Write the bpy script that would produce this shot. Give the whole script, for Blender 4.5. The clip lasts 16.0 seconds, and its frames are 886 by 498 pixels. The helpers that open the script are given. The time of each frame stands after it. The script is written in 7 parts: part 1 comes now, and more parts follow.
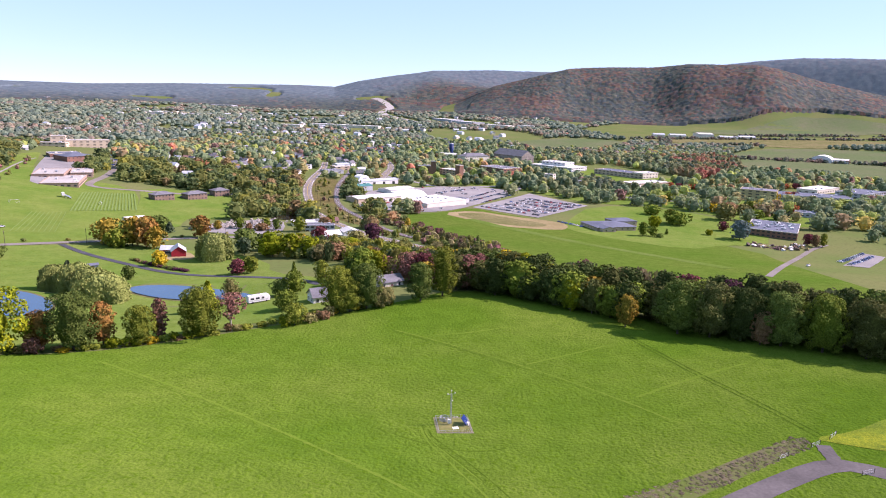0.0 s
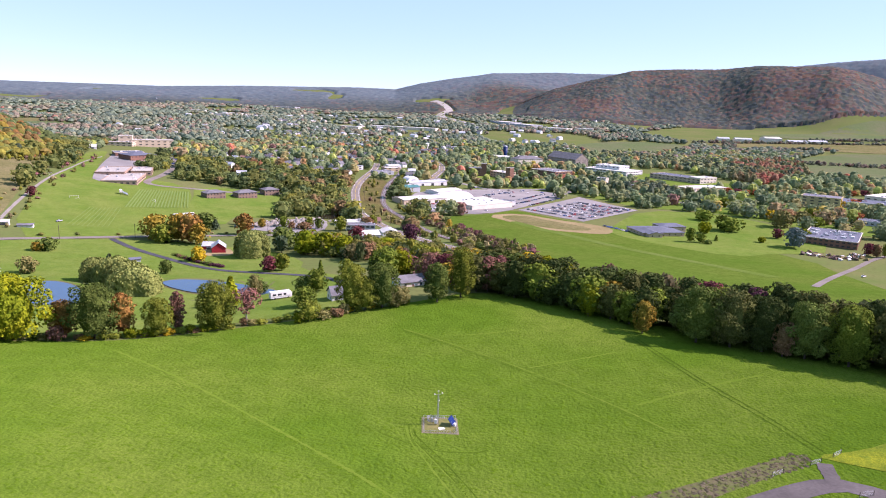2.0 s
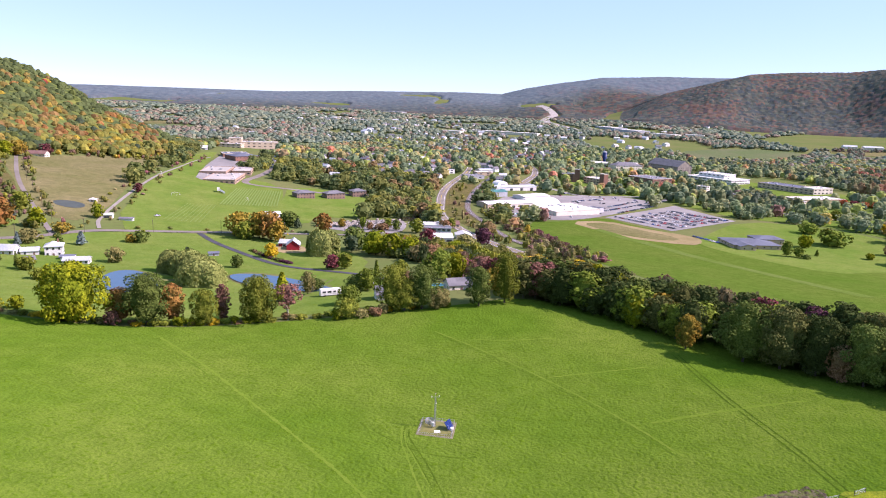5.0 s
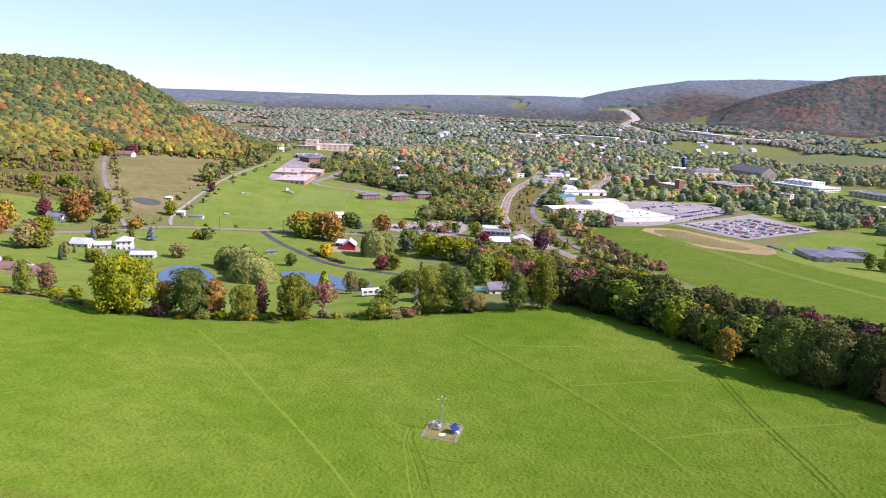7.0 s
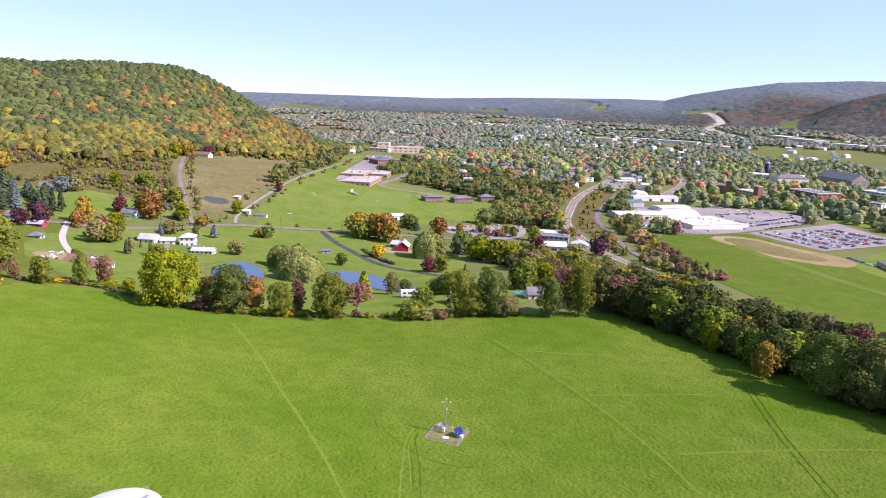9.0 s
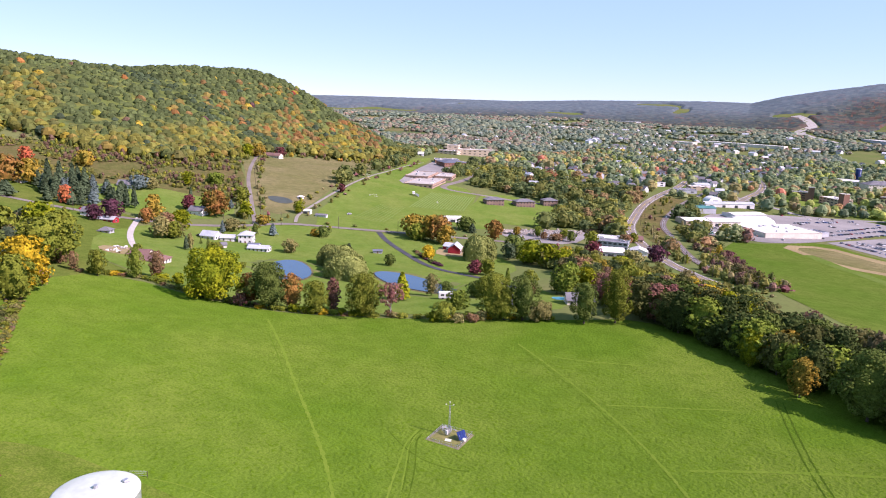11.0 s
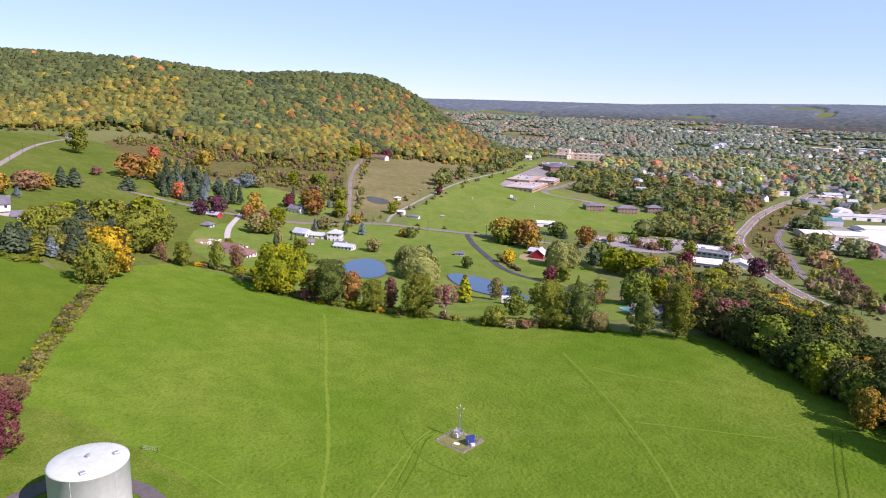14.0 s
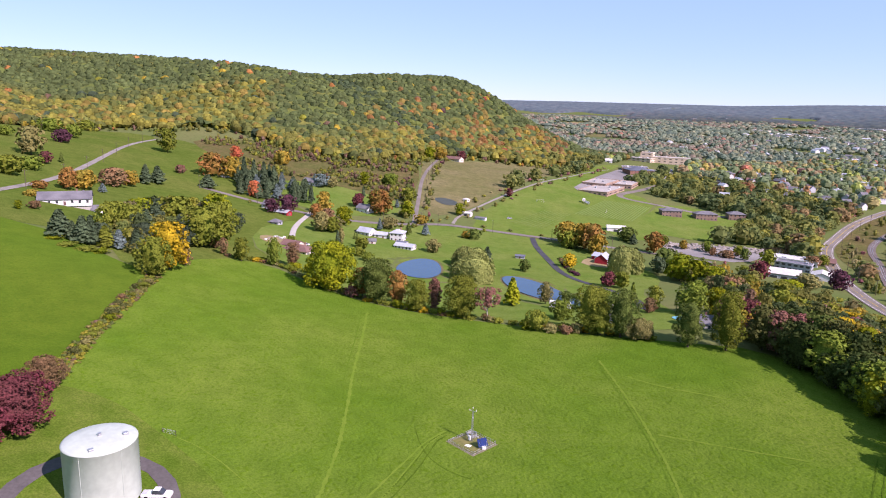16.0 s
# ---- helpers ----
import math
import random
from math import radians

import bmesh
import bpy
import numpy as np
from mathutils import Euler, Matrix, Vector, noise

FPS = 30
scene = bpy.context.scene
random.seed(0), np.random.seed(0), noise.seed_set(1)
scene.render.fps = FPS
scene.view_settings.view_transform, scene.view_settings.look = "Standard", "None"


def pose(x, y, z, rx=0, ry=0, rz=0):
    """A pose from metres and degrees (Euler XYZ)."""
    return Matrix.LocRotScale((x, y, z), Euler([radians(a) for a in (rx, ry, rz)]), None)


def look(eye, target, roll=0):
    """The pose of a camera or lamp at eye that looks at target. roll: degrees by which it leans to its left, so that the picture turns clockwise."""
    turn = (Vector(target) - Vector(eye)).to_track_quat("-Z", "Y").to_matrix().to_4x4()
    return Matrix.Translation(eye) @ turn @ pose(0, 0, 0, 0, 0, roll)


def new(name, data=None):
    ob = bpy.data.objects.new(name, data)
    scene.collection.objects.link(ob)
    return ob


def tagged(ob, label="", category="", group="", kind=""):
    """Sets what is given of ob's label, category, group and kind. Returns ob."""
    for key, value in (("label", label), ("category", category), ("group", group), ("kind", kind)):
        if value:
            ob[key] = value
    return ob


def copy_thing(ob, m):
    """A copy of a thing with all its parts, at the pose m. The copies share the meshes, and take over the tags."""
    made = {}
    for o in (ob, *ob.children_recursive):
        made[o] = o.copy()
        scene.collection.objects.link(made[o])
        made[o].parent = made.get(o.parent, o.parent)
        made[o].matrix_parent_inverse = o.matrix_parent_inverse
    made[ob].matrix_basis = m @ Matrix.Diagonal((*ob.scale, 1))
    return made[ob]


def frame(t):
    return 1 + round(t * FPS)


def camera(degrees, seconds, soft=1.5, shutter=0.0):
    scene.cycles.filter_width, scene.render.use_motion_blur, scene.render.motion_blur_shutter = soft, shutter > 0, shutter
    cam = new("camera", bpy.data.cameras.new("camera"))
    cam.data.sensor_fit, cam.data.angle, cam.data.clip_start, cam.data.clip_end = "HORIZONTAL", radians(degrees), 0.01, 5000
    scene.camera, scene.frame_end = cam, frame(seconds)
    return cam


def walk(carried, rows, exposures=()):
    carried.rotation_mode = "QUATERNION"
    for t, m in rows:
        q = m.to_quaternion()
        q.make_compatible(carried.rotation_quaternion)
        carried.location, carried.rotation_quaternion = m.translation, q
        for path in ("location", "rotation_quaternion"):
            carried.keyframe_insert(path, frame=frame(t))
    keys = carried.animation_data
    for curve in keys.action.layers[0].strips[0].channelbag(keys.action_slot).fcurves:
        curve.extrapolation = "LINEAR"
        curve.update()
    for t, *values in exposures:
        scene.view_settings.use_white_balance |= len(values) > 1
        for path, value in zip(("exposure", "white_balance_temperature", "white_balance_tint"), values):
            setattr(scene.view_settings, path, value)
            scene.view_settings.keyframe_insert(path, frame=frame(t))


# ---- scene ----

cam = camera(66.4, 16.0, soft=1.05)
# seconds, x, y, z, yaw, pitch, roll of a steady sideways flight
PATH = [
    (0, 0.105, -0.281, 71.154, 0.712, -12.427, 1.931),
    (0.5, 4.469, -0.105, 71.094, 1.997, -12.421, 1.959),
    (1, 8.809, 0.143, 71.041, 3.246, -12.410, 1.989),
    (1.5, 13.107, 0.518, 71.002, 4.498, -12.404, 2.012),
    (2, 17.365, 1.017, 70.985, 5.841, -12.386, 2.029),
    (2.5, 21.589, 1.623, 70.982, 7.101, -12.374, 2.048),
    (3, 25.779, 2.338, 70.982, 8.547, -12.357, 2.059),
    (3.5, 29.933, 3.164, 70.995, 10.074, -12.345, 2.070),
    (4, 34.052, 4.101, 71.027, 11.705, -12.328, 2.076),
    (4.5, 38.136, 5.146, 71.067, 13.274, -12.316, 2.083),
    (5, 42.185, 6.299, 71.116, 14.877, -12.298, 2.088),
    (5.5, 46.198, 7.559, 71.176, 16.506, -12.286, 2.088),
    (6, 50.173, 8.926, 71.245, 18.147, -12.269, 2.088),
    (6.5, 54.110, 10.398, 71.323, 19.805, -12.257, 2.088),
    (7, 58.007, 11.973, 71.409, 21.615, -12.245, 2.083),
    (7.5, 61.863, 13.651, 71.503, 23.298, -12.240, 2.077),
    (8, 65.676, 15.431, 71.604, 24.932, -12.228, 2.070),
    (8.5, 69.444, 17.311, 71.712, 26.477, -12.222, 2.057),
    (9, 73.165, 19.289, 71.825, 28.224, -12.216, 2.053),
    (9.5, 76.836, 21.365, 71.944, 29.863, -12.210, 2.041),
    (10, 80.455, 23.536, 72.068, 31.500, -12.210, 2.028),
    (10.5, 84.018, 25.801, 72.197, 33.130, -12.210, 2.012),
    (11, 87.523, 28.159, 72.329, 34.758, -12.216, 2.000),
    (11.5, 90.966, 30.608, 72.465, 36.390, -12.216, 1.987),
    (12, 94.345, 33.145, 72.603, 38.112, -12.228, 1.971),
    (12.5, 97.655, 35.769, 72.744, 39.912, -12.234, 1.959),
    (13, 100.891, 38.478, 72.886, 41.661, -12.245, 1.940),
    (13.5, 104.049, 41.271, 73.029, 43.338, -12.263, 1.923),
    (14, 107.127, 44.143, 73.173, 45.047, -12.275, 1.912),
    (14.5, 110.123, 47.091, 73.317, 46.736, -12.292, 1.895),
    (15, 113.018, 50.122, 73.461, 48.519, -12.316, 1.883),
    (15.5, 115.802, 53.236, 73.603, 50.567, -12.339, 1.871),
    (16, 118.524, 56.397, 73.744, 52.392, -12.363, 1.854),
]


def aim(x, y, z, yaw, pitch, roll):
    way = Vector((-math.sin(radians(yaw)) * math.cos(radians(pitch)), math.cos(radians(yaw)) * math.cos(radians(pitch)), math.sin(radians(pitch))))
    return look(Vector((x, y, z)), Vector((x, y, z)) + way, roll)


walk(cam, [(t, aim(*row)) for t, *row in PATH], [(0.0, 1.14, 6160, 49), (8.0, 1.12, 6160, 49), (16.0, 0.84, 6160, 49)])

# ---- daylight ----
SUN_EL, SUN_AZ = 40.0, 78.0
world = bpy.data.worlds.new("sky")
scene.world = world
world.use_nodes = True
wn = world.node_tree
sky = wn.nodes.new("ShaderNodeTexSky")
sky.sky_type, sky.sun_disc = "NISHITA", False
sky.sun_elevation, sky.sun_rotation = radians(SUN_EL), radians(SUN_AZ)
sky.altitude, sky.air_density, sky.dust_density, sky.ozone_density = 300, 0.7, 0.0, 1.6
# a flat pale blue mixed in evens the sky out and adds fill light
sky_fill = wn.nodes.new("ShaderNodeMix")
sky_fill.data_type = "RGBA"
sky_fill.inputs[0].default_value, sky_fill.inputs[7].default_value = 0.52, (3.7, 7.0, 7.9, 1)
wn.links.new(sky.outputs["Color"], sky_fill.inputs[6])
wn.links.new(sky_fill.outputs[2], wn.nodes["Background"].inputs["Color"])
wn.nodes["Background"].inputs["Strength"].default_value = 0.072
sun = new("sun", bpy.data.lights.new("sun", "SUN"))
sun.data.energy, sun.data.angle, sun.data.color = 5.0, radians(0.53), (1.0, 0.93, 0.82)
sun.matrix_basis = look((math.sin(radians(SUN_AZ)) * math.cos(radians(SUN_EL)) * 500, math.cos(radians(SUN_AZ)) * math.cos(radians(SUN_EL)) * 500, math.sin(radians(SUN_EL)) * 500), (0, 0, 0))

# ---- materials ----
def material(name, colour, second=None, rough=0.85, fine=3.0, coarse=0.05, bump=0.0, metal=0.0, translucent=0.0, third=None, tint=False, vary=0.0, spec=0.08, clumps=0.0, matte=0.0, depth=0.72, relief=0.0, sheen=0.0, islands=0.0):
    """A procedural surface: two colours mixed by noise of two scales (cycles a metre), with fine relief."""
    m = bpy.data.materials.new(name)
    m.use_nodes = True
    t = m.node_tree
    n, link = t.nodes, t.links.new
    b = n["Principled BSDF"]
    b.inputs["Roughness"].default_value, b.inputs["Metallic"].default_value = rough, metal
    b.inputs["Specular IOR Level"].default_value = spec
    b.inputs["Diffuse Roughness"].default_value = matte
    if sheen:
        # lit blade tips seen at a low angle
        b.inputs["Sheen Weight"].default_value, b.inputs["Sheen Roughness"].default_value = sheen, 0.6
        b.inputs["Sheen Tint"].default_value = (0.5, 0.72, 0.16, 1)
    geo = n.new("ShaderNodeNewGeometry")
    second = second or tuple(c * 0.75 for c in colour)

    def noise_at(scale, detail):
        x = n.new("ShaderNodeTexNoise")
        x.inputs["Scale"].default_value, x.inputs["Detail"].default_value = scale, detail
        link(geo.outputs["Position"], x.inputs["Vector"])
        return x.outputs["Fac"]

    def ramp(fac, lo, hi):
        x = n.new("ShaderNodeMapRange")
        x.inputs["From Min"].default_value, x.inputs["From Max"].default_value = lo, hi
        link(fac, x.inputs["Value"])
        return x.outputs["Result"]

    def mixed(fac, a, c, kind="MIX"):
        x = n.new("ShaderNodeMix")
        x.data_type, x.blend_type = "RGBA", kind
        for slot, v in ((0, fac), (6, a), (7, c)):
            if isinstance(v, (int, float)):
                x.inputs[slot].default_value = v
            elif isinstance(v, tuple):
                x.inputs[slot].default_value = (*v, 1)
            else:
                link(v, x.inputs[slot])
        return x.outputs[2]

    near = noise_at(fine, 4)
    wide = noise_at(coarse, 5)
    first = colour
    if tint:
        at = n.new("ShaderNodeAttribute")
        at.attribute_name = "tint"
        first = at.outputs["Color"]
        second = mixed(1.0, first, (0.72, 0.74, 0.8), "MULTIPLY")
    c = mixed(ramp(wide, 0.35, 0.65), first, second)
    if third:
        c = mixed(ramp(near, 0.5, 0.72), c, third)
    else:
        c = mixed(ramp(near, 0.4 if depth < 0.7 else 0.3, 0.62 if depth < 0.7 else 0.75), c, mixed(1.0, c, (depth, depth, depth), "MULTIPLY"))
    if clumps:
        # tufts and swaths of a middle size
        c = mixed(ramp(noise_at(0.16, 8), 0.38, 0.62), mixed(1.0, c, (1 - clumps, 1 - clumps * 0.8, 1 - clumps), "MULTIPLY"), c)
        c = mixed(ramp(noise_at(2.6, 6), 0.42, 0.6), mixed(1.0, c, (1 - clumps * 1.3, 1 - clumps * 1.1, 1 - clumps * 1.3), "MULTIPLY"), c)
    if vary:
        info = n.new("ShaderNodeObjectInfo")
        hsv = n.new("ShaderNodeHueSaturation")
        link(c, hsv.inputs["Color"])
        link(ramp(info.outputs["Random"], -1.0 / vary * 0.5 + 0.5, 1.0 / vary * 0.5 + 0.5), hsv.inputs["Value"])
        mr = n.new("ShaderNodeMapRange")
        mr.inputs["To Min"].default_value, mr.inputs["To Max"].default_value = 1 - vary, 1 + vary
        link(info.outputs["Random"], mr.inputs["Value"])
        link(mr.outputs["Result"], hsv.inputs["Value"])
        c = hsv.outputs["Color"]
    if islands:
        # each leaf clump a little lighter or darker than its neighbours
        own = n.new("ShaderNodeMapRange")
        own.inputs["To Min"].default_value, own.inputs["To Max"].default_value = 1 - islands, 1 + islands
        link(geo.outputs["Random Per Island"], own.inputs["Value"])
        hs = n.new("ShaderNodeHueSaturation")
        link(c, hs.inputs["Color"])
        link(own.outputs["Result"], hs.inputs["Value"])
        c = hs.outputs["Color"]
    link(c, b.inputs["Base Color"])
    if bump:
        x = n.new("ShaderNodeBump")
        x.inputs["Strength"].default_value, x.inputs["Distance"].default_value = min(1.0, bump), relief or max(0.05, bump * 0.25)
        link(near, x.inputs["Height"])
        link(x.outputs["Normal"], b.inputs["Normal"])
    if translucent:
        tr, add = n.new("ShaderNodeBsdfTranslucent"), n.new("ShaderNodeMixShader")
        link(c, tr.inputs["Color"])
        add.inputs[0].default_value = translucent
        link(b.outputs[0], add.inputs[1])
        link(tr.outputs[0], add.inputs[2])
        link(add.outputs[0], n["Material Output"].inputs["Surface"])
    return m


def leaf(name, colour, second=None, depth=0.52, islands=0.14):
    return material(name, colour, second or tuple(c * 0.6 for c in colour), rough=0.8, fine=1.9, coarse=0.12, translucent=0.15, vary=0.2, spec=0.02, depth=depth, islands=islands)


LEAF = {
    "green": leaf("leaf_green", (0.165, 0.22, 0.026), (0.12, 0.175, 0.022)),
    "dark": leaf("leaf_dark_green", (0.125, 0.17, 0.033), (0.09, 0.135, 0.028)),
    # two darker leaf colours with the shade of the tree line painted in
    "deep": leaf("leaf_deep_green", (0.06, 0.087, 0.022), (0.048, 0.071, 0.019)),
    "shade": leaf("leaf_shade_olive", (0.11, 0.12, 0.033), (0.08, 0.094, 0.027)),
    "olive": leaf("leaf_olive", (0.18, 0.205, 0.024), (0.135, 0.17, 0.02)),
    "lime": leaf("leaf_yellow_green", (0.245, 0.265, 0.007), (0.13, 0.175, 0.008)),
    "yellow": leaf("leaf_yellow", (0.54, 0.36, 0.014), (0.4, 0.3, 0.015)),
    "amber": leaf("leaf_amber", (0.35, 0.225, 0.028), (0.24, 0.2, 0.03)),
    "orange": leaf("leaf_orange", (0.34, 0.155, 0.045), (0.25, 0.175, 0.035)),
    "red": leaf("leaf_red", (0.52, 0.13, 0.06), (0.4, 0.14, 0.05)),
    "pink": leaf("leaf_pink_red", (0.26, 0.11, 0.09), (0.2, 0.115, 0.07)),
    "crimson": leaf("leaf_crimson", (0.165, 0.042, 0.05), (0.13, 0.05, 0.045)),
    "purple": leaf("leaf_purple", (0.1, 0.04, 0.055), (0.075, 0.035, 0.045)),
    "russet": leaf("leaf_russet", (0.25, 0.14, 0.07), (0.19, 0.135, 0.06)),
    "pine": leaf("needle_green", (0.085, 0.125, 0.06), (0.065, 0.1, 0.05)),
    "spruce": leaf("needle_blue", (0.16, 0.22, 0.2), (0.12, 0.17, 0.15)),
    "willow": leaf("leaf_willow", (0.225, 0.255, 0.07), (0.195, 0.23, 0.06), 0.8, 0.07),
    "tan": leaf("leaf_tan", (0.25, 0.23, 0.075), (0.19, 0.185, 0.06)),
}
WOODS = material("woodland_leaves", (0.1, 0.1, 0.05), rough=0.8, fine=0.55, coarse=0.03, translucent=0.4, tint=True, spec=0.08, depth=0.75, islands=0.25)
BARK = material("bark", (0.12, 0.095, 0.07), (0.07, 0.055, 0.045), fine=2.5, coarse=0.4, bump=0.4)
PALE_BARK = material("pale_bark", (0.5, 0.46, 0.4), (0.3, 0.27, 0.23), fine=3, coarse=0.6)
GRASS = material("meadow_grass", (0.085, 0.12, 0.034), (0.118, 0.128, 0.048), fine=0.35, coarse=0.012, bump=0.5, third=(0.085, 0.1, 0.035), spec=0.0)
FIELD = material("hay_field_grass", (0.074, 0.142, 0.011), (0.112, 0.166, 0.021), fine=1.0, coarse=0.022, bump=1.0, relief=0.62, third=(0.07, 0.132, 0.006), clumps=0.16, matte=0.3, spec=0.0)
FIELD_LEFT = material("far_hay_grass", (0.046, 0.096, 0.004), (0.064, 0.105, 0.006), fine=0.9, coarse=0.02, bump=0.8, third=(0.043, 0.091, 0.004), clumps=0.16, matte=0.2, sheen=0.1, spec=0.0)
LAWN = material("lawn_grass", (0.1, 0.165, 0.028), (0.14, 0.182, 0.042), fine=0.8, coarse=0.03, bump=0.4, third=(0.095, 0.142, 0.014), clumps=0.15, spec=0.0)
PASTURE = material("pasture_grass", (0.085, 0.125, 0.02), (0.12, 0.142, 0.03), fine=0.8, coarse=0.02, bump=0.5, third=(0.07, 0.108, 0.016), clumps=0.18, spec=0.0)
CROP = material("green_crop", (0.068, 0.125, 0.015), (0.1, 0.138, 0.024), fine=0.6, coarse=0.014, bump=0.6, third=(0.058, 0.108, 0.013), clumps=0.18, spec=0.0)
PALE_GRASS = material("trodden_grass", (0.108, 0.165, 0.019), (0.088, 0.15, 0.014), fine=1.6, coarse=0.3, bump=0.6, third=(0.078, 0.14, 0.011), matte=0.3, spec=0.0)
DARK_RUT = material("deep_wheel_rut", (0.042, 0.084, 0.007), (0.06, 0.112, 0.009), fine=1.4, coarse=0.3, bump=0.6, matte=0.3, spec=0.0)
RUT = material("wheel_rut", (0.055, 0.108, 0.008), (0.066, 0.125, 0.01), fine=1.4, coarse=0.3, bump=0.6, third=(0.07, 0.13, 0.01), matte=0.3, spec=0.0)
DRY = material("dry_meadow", (0.2, 0.17, 0.085), (0.145, 0.14, 0.055), fine=0.25, coarse=0.02, bump=0.4, third=(0.174, 0.147, 0.0643), clumps=0.25, spec=0.0)
VALLEY = material("pale_valley_meadow", (0.095, 0.13, 0.055), (0.13, 0.135, 0.075), fine=0.05, coarse=0.006, bump=0.2, third=(0.1, 0.13, 0.055), clumps=0.15, spec=0.0)
TAN = material("bare_soil", (0.272, 0.218, 0.116), (0.204, 0.17, 0.0816), fine=0.5, coarse=0.03, bump=0.3, spec=0.0)
SCRUB = material("scrub_ground", (0.12, 0.115, 0.04), (0.15, 0.112, 0.05), fine=0.3, coarse=0.02, bump=0.5, third=(0.0816, 0.0979, 0.0245), clumps=0.25, spec=0.0)
SCHOOLROOF = material("pale_gravel_roof", (0.4, 0.375, 0.335), (0.33, 0.31, 0.28), rough=0.8, fine=0.6, coarse=0.04)
MUD = material("pond_bank_mud", (0.15, 0.125, 0.06), (0.1, 0.1, 0.04), fine=0.8, coarse=0.1, bump=0.4)
ASPHALT = material("asphalt", (0.2, 0.178, 0.155), (0.155, 0.138, 0.12), fine=1.2, coarse=0.05, bump=0.15)
DRIVE = material("dark_worn_asphalt", (0.115, 0.105, 0.1), (0.085, 0.078, 0.074), fine=1.4, coarse=0.12, bump=0.2)
LOT = material("worn_asphalt", (0.246, 0.234, 0.221), (0.187, 0.178, 0.17), fine=1.0, coarse=0.03, bump=0.1)
DARK_ROAD = material("fresh_asphalt", (0.07, 0.072, 0.08), (0.05, 0.052, 0.058), fine=1.2, coarse=0.1, bump=0.1)
GRAVEL = material("gravel", (0.352, 0.332, 0.304), (0.254, 0.239, 0.215), fine=2.0, coarse=0.1, bump=0.5)
GRAVELLY = material("weedy_gravel", (0.2, 0.178, 0.115), (0.15, 0.15, 0.075), fine=1.5, coarse=0.3, bump=0.4)
BALLAST = material("rail_ballast", (0.17, 0.145, 0.125), (0.12, 0.1, 0.09), fine=1.5, coarse=0.1, bump=0.5)
PAINT = material("road_paint", (0.75, 0.75, 0.72), (0.6, 0.6, 0.57), fine=2, coarse=0.2)
YELLOW = material("yellow_road_paint", (0.6, 0.42, 0.05), fine=2, coarse=0.2)
STEEL = material("galvanised_steel", (0.55, 0.56, 0.57), (0.42, 0.43, 0.45), rough=0.4, fine=4, coarse=0.5, metal=0.7, spec=0.4)
WHITE = material("white_paint", (0.7, 0.7, 0.68), (0.6, 0.6, 0.58), rough=0.55, fine=2, coarse=0.15, spec=0.4)
OFFWHITE = material("cream_siding", (0.68, 0.63, 0.52), (0.58, 0.53, 0.44), rough=0.7, fine=2, coarse=0.15, spec=0.4)
GREYWALL = material("grey_siding", (0.42, 0.44, 0.46), (0.34, 0.36, 0.38), rough=0.7, fine=2, coarse=0.2)
TANWALL = material("tan_masonry", (0.5, 0.4, 0.28), (0.42, 0.33, 0.23), rough=0.85, fine=1.5, coarse=0.1, bump=0.2)
APARTMENT = material("dull_brown_brick", (0.24, 0.17, 0.13), (0.19, 0.135, 0.105), rough=0.85, fine=2.0, coarse=0.1, bump=0.2)
BRICK = material("red_brick", (0.26, 0.14, 0.1), (0.2, 0.11, 0.08), rough=0.85, fine=2.0, coarse=0.1, bump=0.2)
REDWOOD = material("red_barn_boards", (0.4, 0.035, 0.045), (0.28, 0.03, 0.035), rough=0.7, fine=1.5, coarse=0.2, bump=0.1)
SCHOOLBRICK = material("salmon_brick", (0.38, 0.27, 0.2), (0.32, 0.23, 0.17), rough=0.85, fine=2.0, coarse=0.1, bump=0.2)
CREAMBRICK = material("pale_tan_brick", (0.62, 0.51, 0.37), (0.54, 0.44, 0.32), rough=0.85, fine=2.0, coarse=0.1, bump=0.2)
SHINGLE = material("grey_shingles", (0.17, 0.17, 0.18), (0.12, 0.12, 0.13), rough=0.85, fine=2.5, coarse=0.2, bump=0.3)
BROWNSHINGLE = material("brown_shingles", (0.2, 0.12, 0.1), (0.15, 0.09, 0.08), rough=0.85, fine=2.5, coarse=0.2, bump=0.3)
PALEROOF = material("pale_membrane_roof", (0.58, 0.57, 0.53), (0.48, 0.47, 0.44), rough=0.7, fine=0.6, coarse=0.04, spec=0.4)
METALROOF = material("pale_metal_roof", (0.55, 0.57, 0.6), (0.45, 0.47, 0.5), rough=0.45, fine=1.2, coarse=0.1, metal=0.3, spec=0.4)
GREYROOF = material("grey_gravel_roof", (0.2, 0.2, 0.22), (0.14, 0.14, 0.16), rough=0.9, fine=0.8, coarse=0.06, bump=0.2)
BLUEROOF = material("slate_blue_roof", (0.13, 0.145, 0.18), (0.1, 0.11, 0.14), rough=0.8, fine=1.0, coarse=0.08, bump=0.2)
GLASS = material("dark_window_glass", (0.03, 0.035, 0.045), (0.05, 0.055, 0.065), rough=0.12, fine=0.6, coarse=0.2, spec=0.6)
TYRE = material("rubber", (0.02, 0.02, 0.02), rough=0.9)
SOLAR = material("solar_cells", (0.012, 0.028, 0.11), (0.016, 0.034, 0.13), rough=0.5, fine=1.5, coarse=0.4, spec=0.02)
PADGROUND = material("dry_pad_grass", (0.165, 0.155, 0.055), (0.12, 0.14, 0.035), fine=1.2, coarse=0.3, bump=0.3)
CONCRETE = material("concrete", (0.42, 0.4, 0.36), (0.34, 0.325, 0.295), fine=2, coarse=0.3, bump=0.15)
STONE = material("rubble_stone", (0.3, 0.27, 0.23), (0.2, 0.18, 0.155), fine=1.5, coarse=0.2, bump=0.3)
